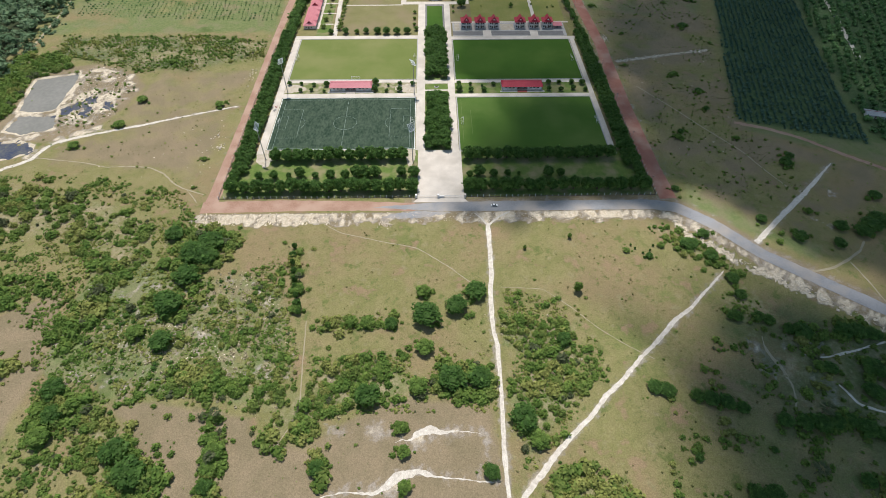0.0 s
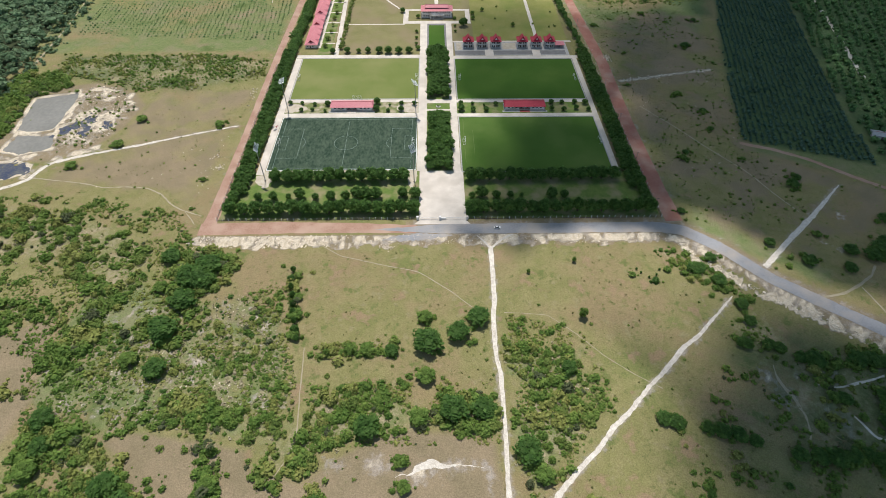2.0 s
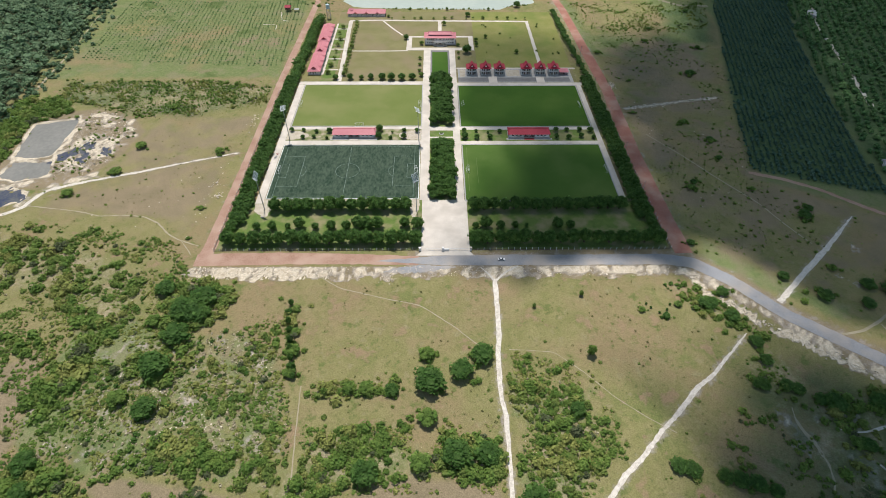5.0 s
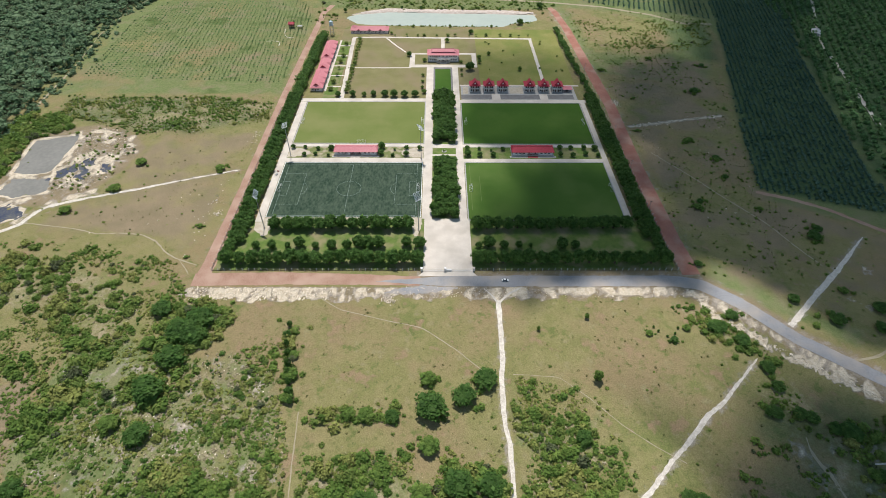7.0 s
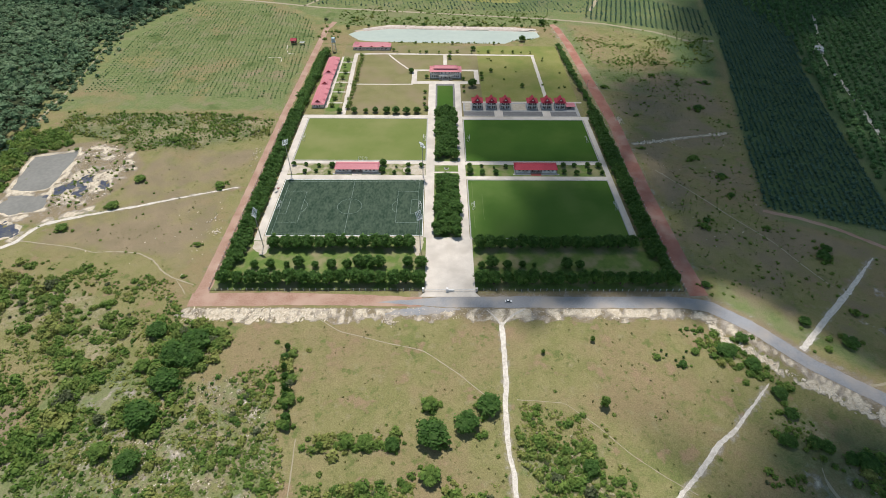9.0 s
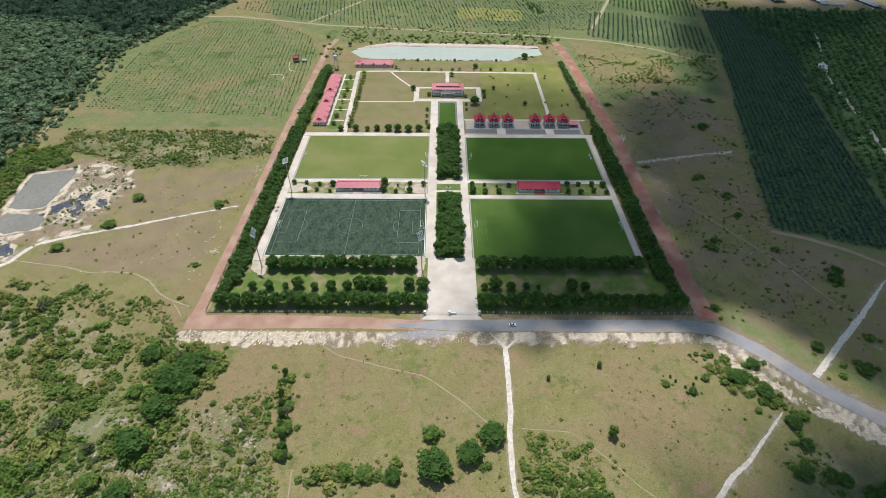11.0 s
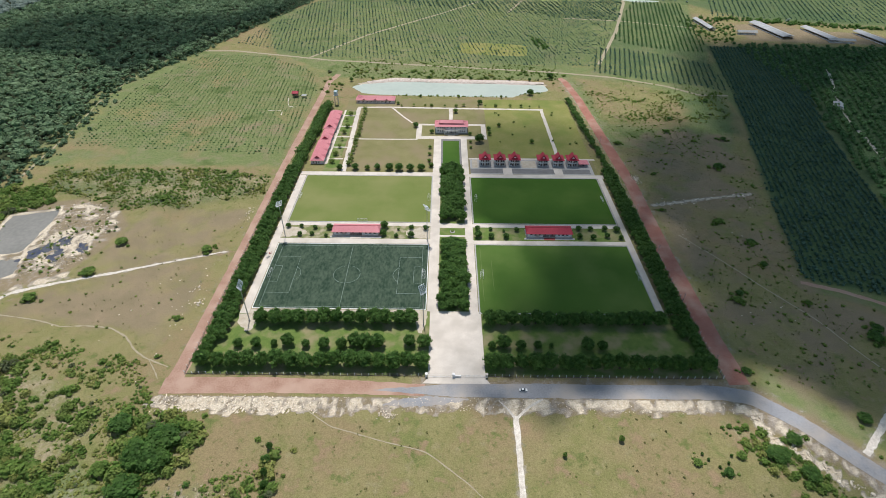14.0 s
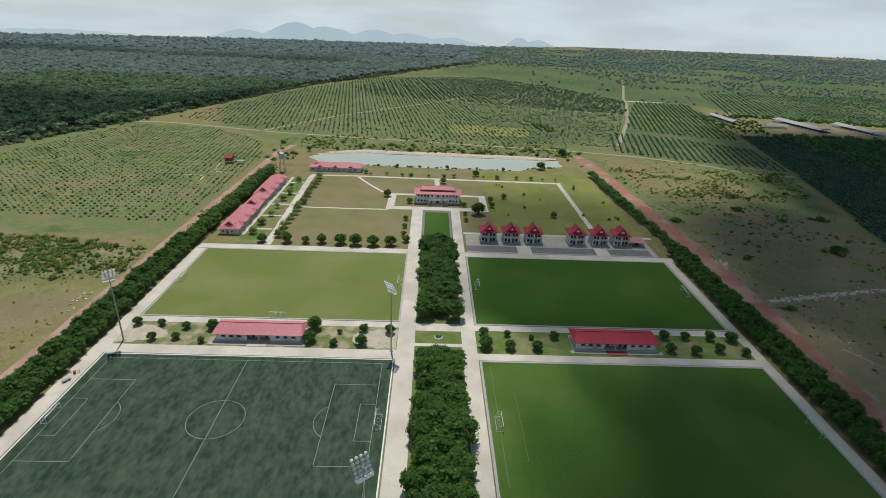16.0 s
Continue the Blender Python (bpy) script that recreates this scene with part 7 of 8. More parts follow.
p = clear_of_tracks(p, 3.0)
mixed_scrub(p, 0.8 + 2.2 * rg.random(len(p)) ** 2, 83, "green bushes at the ends of the pond", 60, 0.24)

p = scatter(SPOIL, 3.2, 71, 0.8, 1.1, 6)
mixed_scrub(p, 0.4 + 1.4 * np.random.default_rng(6).random(len(p)) ** 2, 72, "green bushes between the quarry spoil heaps", 36)
stuff("reed_bank", bushes(scatter([(80, 686), (112, 692), (116, 700), (95, 700), (84, 694)], 2.2, 15), 0.5, 1.4, 16), 24, 0.3, M_SCRUB, "green reeds on the pond corner", "reeds", 17)

# young orchard in rows, north plantations
rng = np.random.default_rng(12)


def grid_rows(pts, dx, dy, turn, jitter, keep, seed):
    """Planting spots in straight rows inside a polygon."""
    rg = np.random.default_rng(seed)
    a = np.array(pts, float)
    mid, span = a.mean(0), np.ptp(a, 0).max() * 0.8
    u, v = np.meshgrid(np.arange(-span, span, dx), np.arange(-span, span, dy))
    c, s = math.cos(radians(turn)), math.sin(radians(turn))
    p = np.stack([u.ravel() * c - v.ravel() * s, u.ravel() * s + v.ravel() * c], 1) + mid + rg.normal(0, jitter, (u.size, 2))
    return p[(inside(p[:, 0], p[:, 1], pts, 0.01) > 0.5) & (rg.random(len(p)) < keep)]


def patchy(p, size, much, seed=2):
    """Leaves some spots out, more where the planting failed."""
    return p[wander(p[:, 0], p[:, 1], size, seed) + np.random.default_rng(seed).uniform(-0.8, 0.8, len(p)) < much - 0.2]


ORCHARD = [(-362, 545), (-158, 530), (-154, 690), (-170, 760), (-240, 822), (-335, 828), (-372, 700)]
stuff("orchard_saplings", bushes(patchy(grid_rows(ORCHARD, 4.4, 5.0, 4, 0.3, 0.93, 1), 38, 1.25), 0.6, 1.3, 41, 0.1), 7, 0.55, M_ORCHARD, "young orchard saplings planted in rows", "saplings", 41)
NORTH = [(-310, 880), (-190, 825), (30, 800), (200, 790), (262, 960), (325, 1160), (240, 1330), (60, 1420), (-110, 1420), (-230, 1180)]
stuff("north_plantation", bushes(patchy(grid_rows(NORTH, 5.4, 5.0, 8, 0.5, 0.85, 2), 60, 1.2), 0.6, 1.7, 42, 0.1), 7, 0.55, M_PLANT, "rows of young plantation trees beyond the lake", "plantation", 42)
BLOCK = [(256, 925), (268, 896), (320, 866), (372, 856), (392, 915), (405, 982), (436, 1150), (350, 1160), (336, 1130)]
stuff("palm_plantation", bushes(grid_rows(BLOCK, 6.4, 3.6, -14, 0.4, 0.95, 3), 0.9, 2.1, 43, 0.1), 20, 0.42, M_ORCHARD, "dense green plantation rows", "plantation", 43)
LOW_BLOCK = [(220, 873), (251, 874), (307, 843), (360, 801), (341, 708), (312, 722), (253, 744), (190, 770)]
stuff("low_plantation", bushes(grid_rows(LOW_BLOCK, 6.5, 3.0, -14, 0.5, 0.9, 9), 0.8, 1.7, 49, 0.1), 18, 0.42, M_PLANT, "rows of young grey-green plantation trees", "plantation", 49)
HEDGE = [(127, 937), (145, 908), (150, 859), (132, 871)]
stuff("pond_hedge", bushes(scatter(HEDGE, 4.5, 19), 1.2, 3.4, 19), 34, 0.3, M_CANOPY, "dark hedge of trees beside the yellow field", "trees", 19)
stuff("east_plantation", bushes(grid_rows(PLANTED_EAST, 4.8, 3.2, -14, 0.4, 0.95, 4), 1.2, 2.3, 44, 0.05), 16, 0.4, M_PLANT, "dense dark plantation block", "plantation", 44)
FAR_EAST = [(346, 330), (356, 410), (384, 520), (408, 610), (434, 700), (430, 900), (660, 885), (900, 860), (800, 380), (600, 300), (480, 300)]
stuff("east_orchard", bushes(grid_rows(FAR_EAST, 8.6, 8.0, -20, 0.8, 0.95, 5), 2.8, 4.9, 45, 0.05), 26, 0.32, M_ORCHARD, "dark green fruit orchard", "orchard", 45)
FAR_NORTH = [(330, 1170), (440, 1160), (520, 1040), (760, 1000), (1300, 1000), (1500, 2200), (150, 2200), (140, 1900), (0, 1600), (240, 1360)]
p = scatter(FAR_NORTH, 12.5, 6, 0.85, 0.8, 90)
CLEARING = [(20, 1420), (50, 1640), (165, 1850), (330, 1830), (420, 1560), (420, 1390), (300, 1330), (150, 1330)]
p = p[inside(p[:, 0], p[:, 1], [(430, 1060), (800, 1000), (1320, 1000), (1320, 1350), (520, 1350)], 5) < 0.5]
p = p[(inside(p[:, 0], p[:, 1], CLEARING, 10) < 0.5) | (np.random.default_rng(61).random(len(p)) < 0.05)]
stuff("far_fields_trees", bushes(p, 1.2, 5.0, 46, 0.1), 6, 0.55, M_HAZY_MID_WOODS, "scattered trees and hedges in the far fields", "trees", 46)

FAR_ROWS = [(462, 1066), (610, 1040), (790, 1010), (1250, 1010), (1300, 1330), (900, 1360), (540, 1330)]
stuff("far_rows", bushes(patchy(grid_rows(FAR_ROWS, 8.5, 5.0, -18, 0.6, 0.92, 12), 70, 1.1), 1.0, 2.2, 52, 0.1), 5, 0.6, M_PLANT, "plantation rows beyond the livestock farm", "plantation", 52)
FARM_TREES = [(432, 1026), (500, 1030), (600, 1000), (720, 975), (730, 995), (610, 1024), (510, 1052), (436, 1050)]
stuff("farm_trees", bushes(scatter(FARM_TREES, 7.5, 29), 2.5, 5.5, 29), 30, 0.3, M_CANOPY, "dark trees behind the livestock sheds", "trees", 29)
FARM_GARDEN = [(388, 1030), (396, 900), (436, 905), (476, 1000), (440, 1040)]
stuff("farm_trees", bushes(scatter(FARM_GARDEN, 8, 39), 1.2, 4.0, 39), 26, 0.32, M_CANOPY, "dark trees round the farm yard", "trees", 39)
DARK_NORTH = [(-150, 1230), (-100, 1130), (60, 1090), (190, 1040), (290, 1020), (335, 1170), (250, 1340), (120, 1480), (-30, 1440)]
stuff("dark_plantation", bushes(grid_rows(DARK_NORTH, 8.5, 7.5, 8, 0.7, 0.85, 8), 1.3, 2.4, 47, 0.1), 16, 0.45, M_PLANT, "dense dark plantation rows beyond the lake", "plantation", 47)
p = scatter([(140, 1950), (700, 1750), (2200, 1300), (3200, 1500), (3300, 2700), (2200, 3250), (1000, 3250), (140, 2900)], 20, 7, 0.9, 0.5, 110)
stuff("far_woods", bushes(p, 3.5, 9, 48, 0.15), 3, 0.45, M_HAZY_FAR_WOODS, "far woods toward the horizon", "trees", 48, flat=0.55)
# grass tussocks and small weeds over the near fields
for k, (pts, gap, keep) in enumerate((([(-240, 62), (200, 62), (230, 150), (160, 244), (-158, 244), (-250, 190)], 3.6, 0.28), ([(-330, 250), (-158, 258), (-157, 500), (-240, 440), (-330, 330)], 3.6, 0.35), ([(170, 266), (290, 270), (250, 345), (275, 470), (300, 560), (320, 720), (160, 730)], 3.4, 0.7))):
    p = clear_of_tracks(scatter(pts, gap, 200 + k, keep, 0.95, 13), 2.2)
    p = p[np.max([inside(p[:, 0], p[:, 1], SOIL[q], 3) for q in ("one", "two", "quarry")], 0) < 0.5]
    stuff("weeds", bushes(p, 0.15, 0.75, 210 + k, 0.2), 9, 0.5, M_WEED, "low weeds and grass tussocks in the dry field", "weeds", 220 + k, core=0)

# straw tufts and dark little shrubs between the bushes
for k, (key, gap, patch) in enumerate((("middle", 1.7, 0.7), ("west", 3.0, 1.1), ("lane", 3.0, 1.0), ("south", 3.0, 1.1), ("triangle", 2.8, 1.0), ("belt", 3.0, 1.0), ("quarry bank", 3.0, 1.1))):
    rg = np.random.default_rng(700 + k)
    p = scatter(SCRUB[key], gap, 710 + k, 0.8, patch, 5)
    p = clear_of_tracks(p + rg.normal(0, 3, p.shape), 2.4)
    r = 0.25 + 0.75 * rg.random(len(p)) ** 2
    stuff("dry_tufts", np.column_stack([p, gz(p[:, 0], p[:, 1]) + r * 0.2, r]), 12, 0.5, M_STRAW, "bleached straw-coloured grass tufts", "grass", 720 + k, core=0)
    p = scatter(SCRUB[key], gap * 1.6, 730 + k, 0.4 if key == "middle" else 0.8, patch + 0.3, 5)
    p = clear_of_tracks(p + rg.normal(0, 4, p.shape), 2.4)
    r = 0.5 + 1.3 * rg.random(len(p)) ** 2
    stuff("dark_shrubs", np.column_stack([p, gz(p[:, 0], p[:, 1]) + r * 0.3, r]), 30, 0.28, M_CANOPY, "small dark-green shrubs between the bushes", "shrubs", 740 + k)

# the forest to the west
EDGE = [(-372, 380), (-372, 430), (-374, 513), (-386, 610), (-396, 712), (-374, 770), (-345, 850), (-296, 1016), (-220, 1240), (-82, 1495), (136, 1890), (140, 2650)]
NEAR_WOOD = [*EDGE[:9], (-700, 1240), (-760, 800), (-620, 380)]
MID_WOOD = [(-220, 1240), (-82, 1495), (136, 1890), (-300, 1950), (-1200, 1800), (-1300, 900), (-760, 800), (-700, 1240)]
FAR_WOOD = [(136, 1890), (140, 2760), (-900, 2560), (-1900, 2100), (-2000, 900), (-1300, 900), (-1200, 1800), (-300, 1950)]
# the middle and far belts take the canopy colours with haze mixed in
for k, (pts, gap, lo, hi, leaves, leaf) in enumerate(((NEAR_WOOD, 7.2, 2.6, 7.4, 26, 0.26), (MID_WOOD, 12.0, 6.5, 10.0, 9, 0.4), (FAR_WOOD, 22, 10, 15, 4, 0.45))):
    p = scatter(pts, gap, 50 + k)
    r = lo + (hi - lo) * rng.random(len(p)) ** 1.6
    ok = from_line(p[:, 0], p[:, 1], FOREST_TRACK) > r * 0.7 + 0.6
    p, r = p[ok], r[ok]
    stuff("forest", np.column_stack([p, 4.5 + r * 0.3 + rng.uniform(-1, 1.5, len(p)), r]), leaves, leaf, (M_WOODS, M_HAZY_MID_WOODS, M_HAZY_FAR_WOODS)[k], "dense natural forest canopy", "forest", 50 + k, flat=(0.75, 0.55, 0.5)[k])
fringe = []
rg = np.random.default_rng(55)
for (ax, ay), (bx, by) in zip(EDGE[:9], EDGE[1:10]):
    n = int(math.dist((ax, ay), (bx, by)) / 0.8)
    t = rg.random(n)[:, None]
    fringe.append(np.array([(ax, ay)]) * (1 - t) + np.array([(bx, by)]) * t + np.column_stack([rg.normal(-2.0, 5.5, n), rg.normal(0, 3, n)]))
fringe = np.concatenate(fringe)
r = 1.0 + 2.8 * rg.random(len(fringe)) ** 1.6
ok = from_line(fringe[:, 0], fringe[:, 1], FOREST_TRACK) > r * np.where(rg.random(len(r)) < 0.5, 1.0, 0.3) + 0.3
fringe, r = fringe[ok], r[ok]
stuff("forest_fringe", np.column_stack([fringe, r * 0.4, r]), 30, 0.29, M_WOODS, "bushes along the forest edge", "bushes", 56)
# one flat, very dark sheet covers the ground below the crowns
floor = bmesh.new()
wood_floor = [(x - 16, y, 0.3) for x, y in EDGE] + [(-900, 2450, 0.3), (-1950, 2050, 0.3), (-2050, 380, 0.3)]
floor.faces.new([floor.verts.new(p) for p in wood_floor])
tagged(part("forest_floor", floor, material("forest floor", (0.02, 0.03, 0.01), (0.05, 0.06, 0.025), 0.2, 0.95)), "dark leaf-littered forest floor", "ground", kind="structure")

# ---- stones ----
def stones(name, spots, label, seed):
    """Rough angular blocks. spots: rows of x, y, half sizes a and b, height, turn."""
    rg = np.random.default_rng(seed)
    iv, jf = ico()
    spots = np.asarray(spots, float)
    n = len(spots)
    v = iv[None] * rg.uniform(0.75, 1.2, (n, len(iv), 1))
    v = np.clip(v, -0.8, 0.8) * np.stack([spots[:, 2], spots[:, 3], spots[:, 4]], 1)[:, None]
    c, s = np.cos(spots[:, 5])[:, None], np.sin(spots[:, 5])[:, None]
    v = np.stack([v[..., 0] * c - v[..., 1] * s, v[..., 0] * s + v[..., 1] * c, v[..., 2]], -1)
    v += np.column_stack([spots[:, :2], gz(spots[:, 0], spots[:, 1]) + spots[:, 4] * 0.25])[:, None]
    f = (jf[None] + (np.arange(n) * len(iv))[:, None, None]).reshape(-1, 3)
    return tagged(part(name, (v.reshape(-1, 3), f), M_ROCK), label, "rocks", kind="stuff")


rg = np.random.default_rng(8)
bank_x = rg.uniform(-157, -66, 420)
rocks = np.column_stack([bank_x, 254 - rg.uniform(0.5, 10.5, 420), 0.2 + 0.6 * rg.random(420) ** 2, 0.25 + 1.3 * rg.random(420) ** 2, rg.uniform(0.12, 0.42, 420), rg.normal(0, 0.5, 420)])
stones("stone_bank", rocks, "pale broken limestone blocks on the road bank", 1)
bank_x = rg.uniform(-66, 155, 380)
stones("stone_bank", np.column_stack([bank_x, 254 - rg.uniform(0.5, 9, 380), rg.uniform(0.12, 0.4, 380), rg.uniform(0.12, 0.6, 380), rg.uniform(0.1, 0.25, 380), rg.uniform(0, 3, 380)]), "pale stones on the earth bank", 2)
t = rg.uniform(0, 1, 260)
along = np.column_stack([np.interp(t, [0, 0.12, 0.3, 0.5, 0.7, 1], [162, 164, 177, 192, 218, 264]), np.interp(t, [0, 0.12, 0.3, 0.5, 0.7, 1], [244, 232, 221, 204, 185, 149])])
stones("stone_bank", np.column_stack([along + rg.normal(0, 1.6, (260, 2)) + (0.5, 0.5), 0.2 + 1.3 * rg.random(260) ** 3, 0.25 + 1.5 * rg.random(260) ** 3, rg.uniform(0.2, 0.6, 260), rg.uniform(0, 3, 260)]), "pale limestone blocks beside the curving road", 3)
p = scatter(SPOIL, 1.7, 9, 0.75, 0.7, 8)
stones("quarry_stones", np.column_stack([p, 0.12 + 0.9 * rg.random(len(p)) ** 4, 0.15 + 1.6 * rg.random(len(p)) ** 3, 0.1 + 0.6 * rg.random(len(p)) ** 2, rg.uniform(0, 3, len(p))]), "pale quarry spoil and boulders round the pools", 4)
p = np.column_stack([rg.uniform(172, 262, 220), np.zeros(220)])
p[:, 1] = 448 + (p[:, 0] - 172) * 0.22 + rg.normal(0, 1.5, 220)
stones("stone_line", np.column_stack([p, 0.25 + 1.2 * rg.random(220) ** 2, 0.25 + 1.0 * rg.random(220) ** 2, rg.uniform(0.15, 0.5, 220), rg.uniform(0, 3, 220)]), "line of pale stones across the east field", 5)
p = scatter([(-172, 196), (-90, 200), (-80, 130), (-180, 128)], 2.6, 10, 0.4, 0.9, 14)
stones("field_stones", np.column_stack([p, rg.uniform(0.15, 0.6, len(p)), rg.uniform(0.15, 0.6, len(p)), rg.uniform(0.1, 0.3, len(p)), rg.uniform(0, 3, len(p))]), "pale stones and termite earth between the bushes", 6)
p = np.column_stack([rg.uniform(-30, -13, 150), rg.uniform(398.6, 412.5, 150)])
stones("yard_rubble", np.column_stack([p, rg.uniform(0.08, 0.4, 150), rg.uniform(0.08, 0.4, 150), rg.uniform(0.08, 0.2, 150), rg.uniform(0, 3, 150)]), "broken pale rubble on the sandy yard", 11)
p = np.column_stack([rg.uniform(-120, -14, 130), rg.uniform(315.8, 319.5, 130)])
stones("yard_rubble", np.column_stack([p, rg.uniform(0.08, 0.4, 130), rg.uniform(0.08, 0.4, 130), rg.uniform(0.08, 0.2, 130), rg.uniform(0, 3, 130)]), "broken pale rubble below the pitch", 12)
p = np.column_stack([rg.normal(169, 2, 60), rg.normal(492, 3.5, 60)])
stones("debris_pile", np.column_stack([p, rg.uniform(0.2, 0.7, 60), rg.uniform(0.2, 0.7, 60), rg.uniform(0.2, 0.5, 60), rg.uniform(0, 3, 60)]), "pile of white debris beside the dirt road", 13)
p = np.concatenate([scatter([(-255, 300), (-165, 285), (-160, 372), (-240, 345)], 6, 91, 0.5, 1.2, 9), scatter([(-172, 260), (-158, 262), (-157, 430), (-166, 430)], 4, 92, 0.5, 1.1, 6), scatter([(172, 290), (236, 320), (262, 470), (178, 470)], 7, 93, 0.5, 1.25, 9)])
stones("field_stones", np.column_stack([p, rg.uniform(0.15, 0.8, len(p)), rg.uniform(0.15, 0.6, len(p)), rg.uniform(0.1, 0.3, len(p)), rg.uniform(0, 3, len(p))]), "pale stones lying in the dry grass", 14)
p = rg.normal((-31, 243), (2.2, 1.6), (60, 2))
stones("rubble_heap", np.column_stack([p, rg.uniform(0.2, 0.7, 60), rg.uniform(0.2, 0.7, 60), rg.uniform(0.2, 0.7, 60), rg.uniform(0, 3, 60)]), "white rubble heap beside the road", 7)

p = np.concatenate([rg.normal((-159.5, 326), (1.6, 2.2), (26, 2)), rg.normal((-166, 341), (2.0, 2.5), (14, 2)), rg.normal((-158, 430), (1.5, 6), (24, 2))])
stones("boulders", np.column_stack([p, 0.2 + 1.0 * rg.random(len(p)) ** 2, 0.2 + 0.9 * rg.random(len(p)) ** 2, rg.uniform(0.2, 0.6, len(p)), rg.uniform(0, 3, len(p))]), "white boulders beside the red dirt road", 15)

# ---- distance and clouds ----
# distance haze painted as a pale blue colour that also glows
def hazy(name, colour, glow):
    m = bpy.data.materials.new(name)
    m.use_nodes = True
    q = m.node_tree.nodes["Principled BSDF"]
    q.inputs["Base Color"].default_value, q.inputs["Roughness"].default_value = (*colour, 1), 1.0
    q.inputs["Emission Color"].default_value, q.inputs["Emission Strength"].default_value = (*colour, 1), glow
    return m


def hills(name, y, peaks, mat, label):
    """A far ridge: an extruded skyline with a sloping front. peaks: (x, height, half width)."""
    hx = np.linspace(-4200, 4200, 420)
    top = np.full(hx.shape, -118.0)
    for px, ph, pw in peaks:
        top = np.maximum(top, -118 + (ph + 118) * np.exp(-((hx - px) / pw) ** 2))
    top = top + 5 * wander(hx, hx * 0, 90) + 2 * wander(hx, hx * 0, 25, 3)
    v = np.concatenate([np.column_stack([hx, np.full(hx.shape, y - 300), np.full(hx.shape, -300)]), np.column_stack([hx, np.full(hx.shape, y), top])])
    i = np.arange(len(hx) - 1)
    return tagged(part(name, (v, np.column_stack([i, i + 1, i + 1 + len(hx), i + len(hx)])), mat, flat=False), label, "hills", kind="structure")


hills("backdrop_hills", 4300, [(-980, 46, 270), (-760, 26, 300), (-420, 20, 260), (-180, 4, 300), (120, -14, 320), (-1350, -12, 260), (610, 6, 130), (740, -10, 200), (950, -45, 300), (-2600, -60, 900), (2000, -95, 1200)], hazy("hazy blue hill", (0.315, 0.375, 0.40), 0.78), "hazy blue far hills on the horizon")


def cloud_material():
    m = bpy.data.materials.new("cumulus")
    m.use_nodes = True
    n, l = m.node_tree.nodes, m.node_tree.links
    n.clear()
    out, mix, tr, df, at = n.new("ShaderNodeOutputMaterial"), n.new("ShaderNodeMixShader"), n.new("ShaderNodeBsdfTransparent"), n.new("ShaderNodeBsdfDiffuse"), n.new("ShaderNodeAttribute")
    at.attribute_name = "puff"
    df.inputs["Color"].default_value = (0.85, 0.86, 0.88, 1)
    l.new(at.outputs["Fac"], mix.inputs[0])
    l.new(tr.outputs[0], mix.inputs[1])
    l.new(df.outputs[0], mix.inputs[2])
    l.new(mix.outputs[0], out.inputs["Surface"])
    return m


M_CLOUD = cloud_material()
CLOUD_BASE = 1100.0


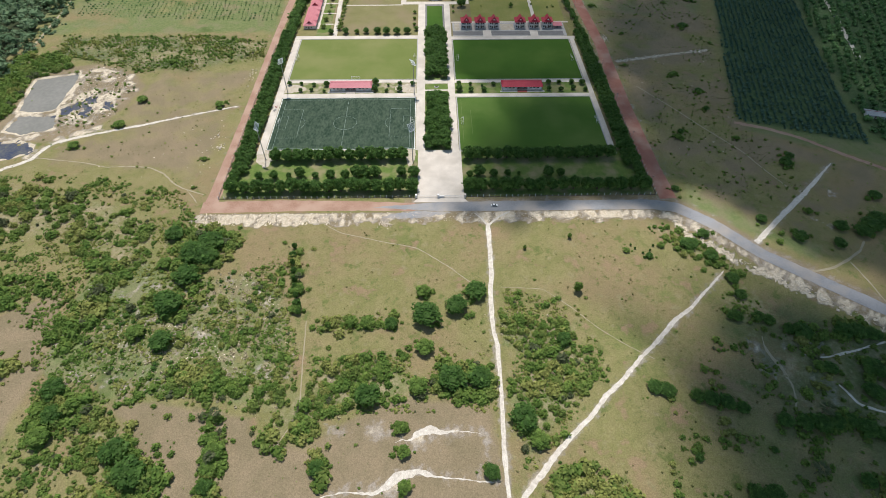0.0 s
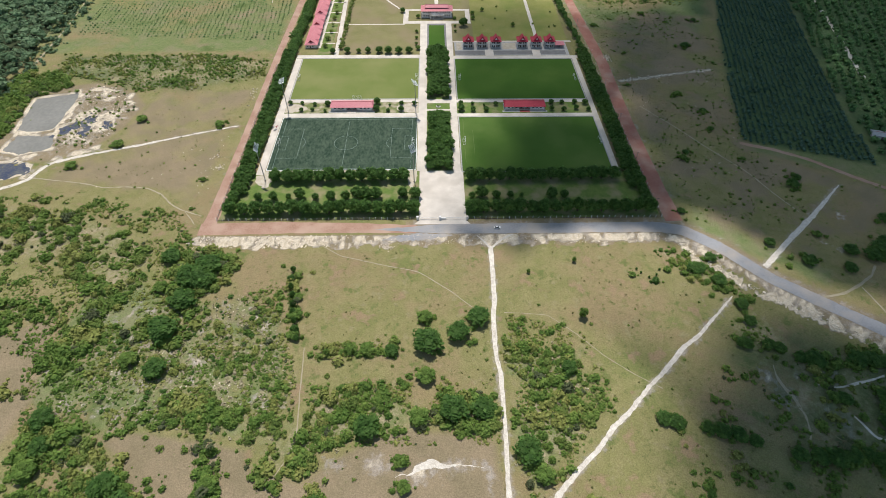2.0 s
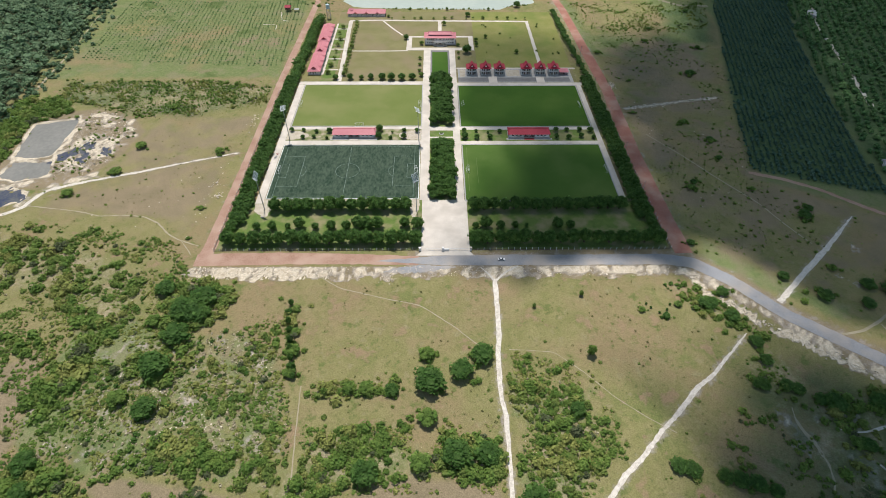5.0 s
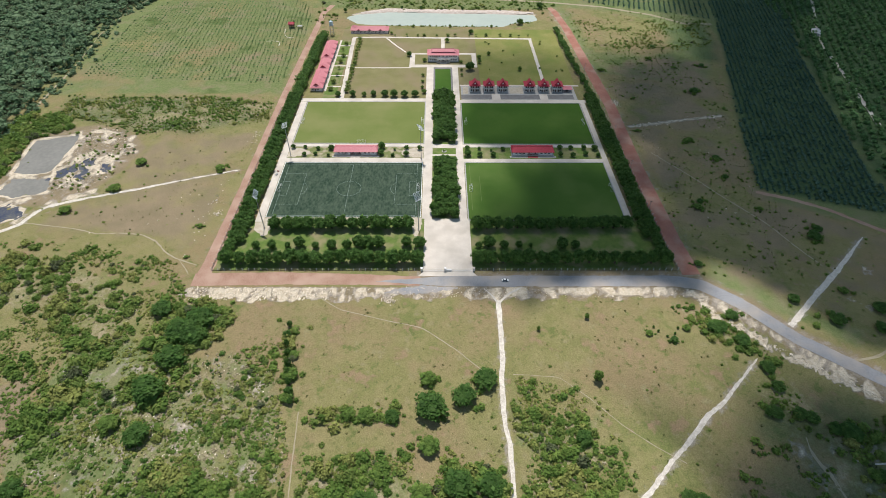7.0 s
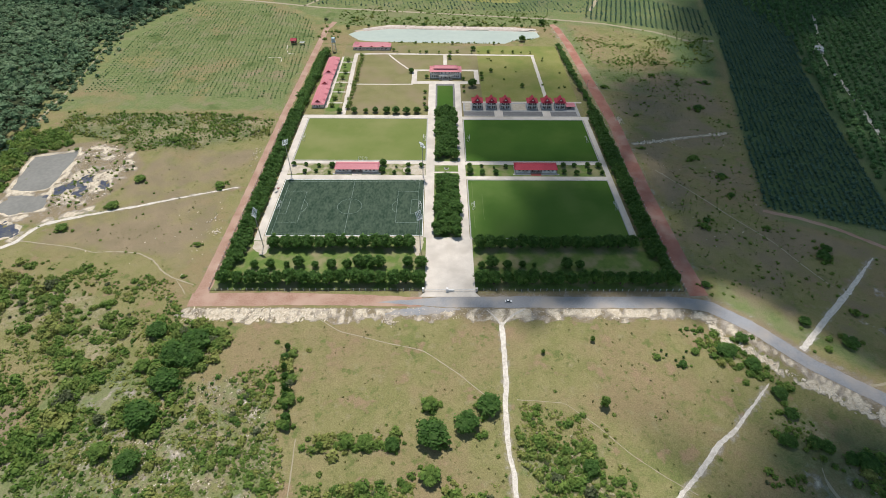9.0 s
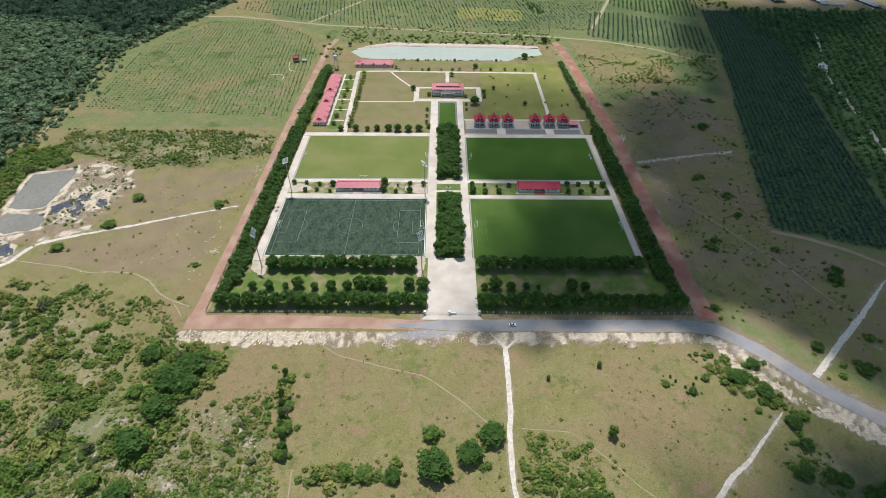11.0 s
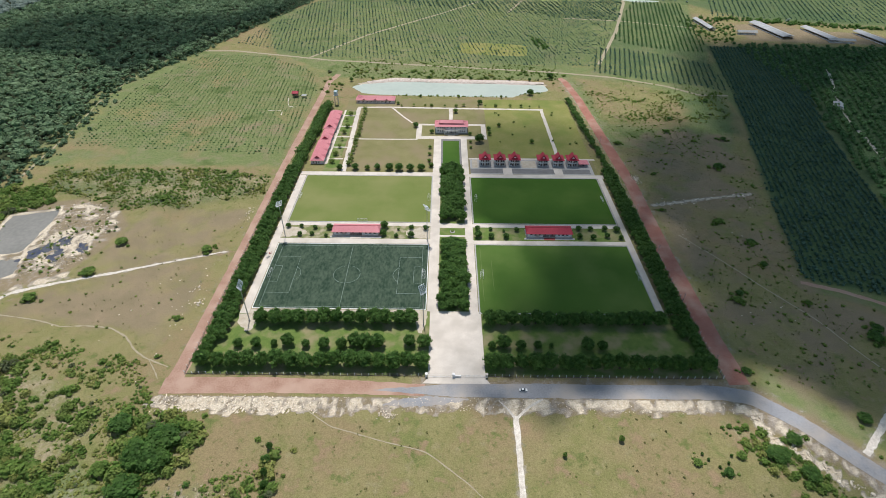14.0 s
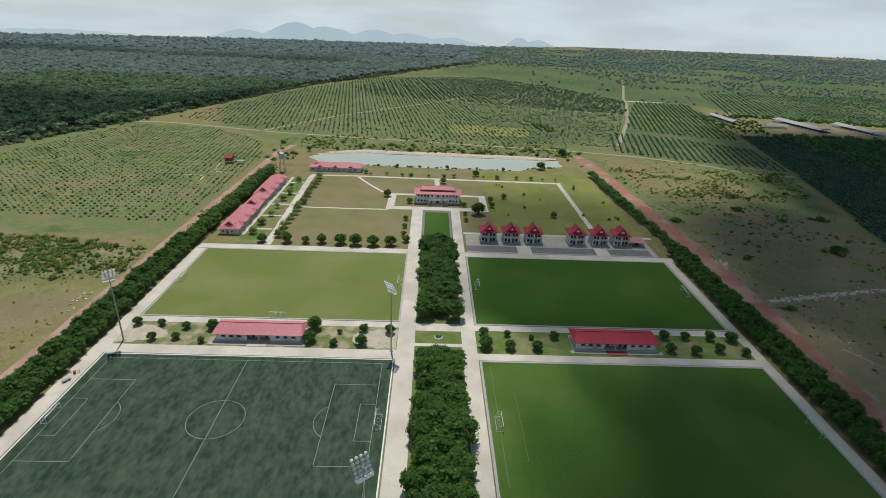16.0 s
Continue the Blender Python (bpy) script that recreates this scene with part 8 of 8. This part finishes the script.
def cloud(shade, soft, thin, seed):
    """A cumulus cloud in the sky above, lumpy, thinning to its rim; shade: the outline of the shade that it throws on the ground."""
    off = SUN_DIR * (CLOUD_BASE / SUN_DIR.z)
    a = np.array(shade, float)
    lo, hi = a.min(0) - soft * 2, a.max(0) + soft * 2
    n = 90
    gx, gy = np.meshgrid(np.linspace(lo[0], hi[0], n), np.linspace(lo[1], hi[1], n))
    gx, gy = gx.ravel(), gy.ravel()
    wx, wy = gx + soft * 0.8 * wander(gx, gy, soft * 1.6, seed), gy + soft * 0.8 * wander(gx, gy, soft * 1.6, seed + 5)
    d = inside(wx, wy, shade, soft)
    d = np.clip(d + 0.06 + 0.10 * wander(gx, gy, soft * 0.7, seed + 9) * smooth(d * 3) - 0.06 * (d < 0.02), 0, 1)
    thick = 120 * d
    i = (np.arange(n - 1)[:, None] * n + np.arange(n - 1)[None]).ravel()
    quad = np.column_stack([i, i + 1, i + n + 1, i + n])
    quad = quad[d[quad].max(1) > 0.02]
    used, quad = np.unique(quad, return_inverse=True)
    quad = quad.reshape(-1, 4)
    v = np.column_stack([gx, gy, CLOUD_BASE - 115 + thick + 25 * d * wander(gx, gy, 40, seed)])[used] + (off.x, off.y, 0)
    ob = tagged(part("cloud", (v, quad), M_CLOUD, flat=False), "pale cumulus cloud drifting over the fields", "cloud", "clouds in the sky", kind="structure")
    at = ob.data.attributes.new("puff", "FLOAT", "POINT")
    at.data.foreach_set("value", np.clip(d[used] * thin, 0, 1).astype(np.float32))
    return ob


cloud([(128, 10), (126, 60), (118, 95), (122, 122), (142, 152), (190, 178), (240, 174), (300, 170), (450, 120), (450, -60), (200, -60)], 26, 1.0, 1)
cloud([(172, 262), (166, 300), (166, 345), (168, 392), (172, 440), (174, 520), (186, 575), (240, 602), (284, 592), (300, 690), (326, 790), (384, 905), (700, 905), (690, 880), (452, 700), (424, 600), (400, 520), (376, 400), (384, 260), (430, 120), (330, 140), (250, 184), (226, 206), (213, 228), (204, 248), (188, 262)], 19, 0.94, 2)
cloud([(30, 236), (42, 300), (52, 345), (80, 390), (160, 404), (175, 392), (175, 250)], 24, 0.92, 6)
cloud([(-640, 800), (-665, 900), (-640, 985), (-520, 985), (-424, 965), (-340, 1000), (-290, 1080), (-255, 1120), (-300, 960), (-372, 800), (-398, 720), (-430, 735), (-490, 790), (-560, 800)], 15, 0.72, 3)
cloud([(24, 404), (150, 400), (212, 460), (236, 500), (216, 540), (150, 570), (100, 590), (46, 590), (30, 550), (26, 480)], 14, 0.64, 5)
cloud([(470, 880), (448, 700), (420, 600), (396, 520), (372, 400), (380, 262), (430, 122), (820, 200), (820, 900)], 20, 0.82, 7)
cloud([(-1500, 1560), (-1000, 1640), (-600, 1650), (-380, 1600), (-200, 1640), (-250, 1760), (-700, 1720), (-900, 1800), (-1500, 1740)], 40, 0.6, 4)

# the whole place at its scale
bpy.context.view_layer.update()
for ob in scene.objects:
    if not ob.parent and ob is not cam and ob is not sun:
        ob.matrix_world = Matrix.Scale(SCALE, 4) @ ob.matrix_world
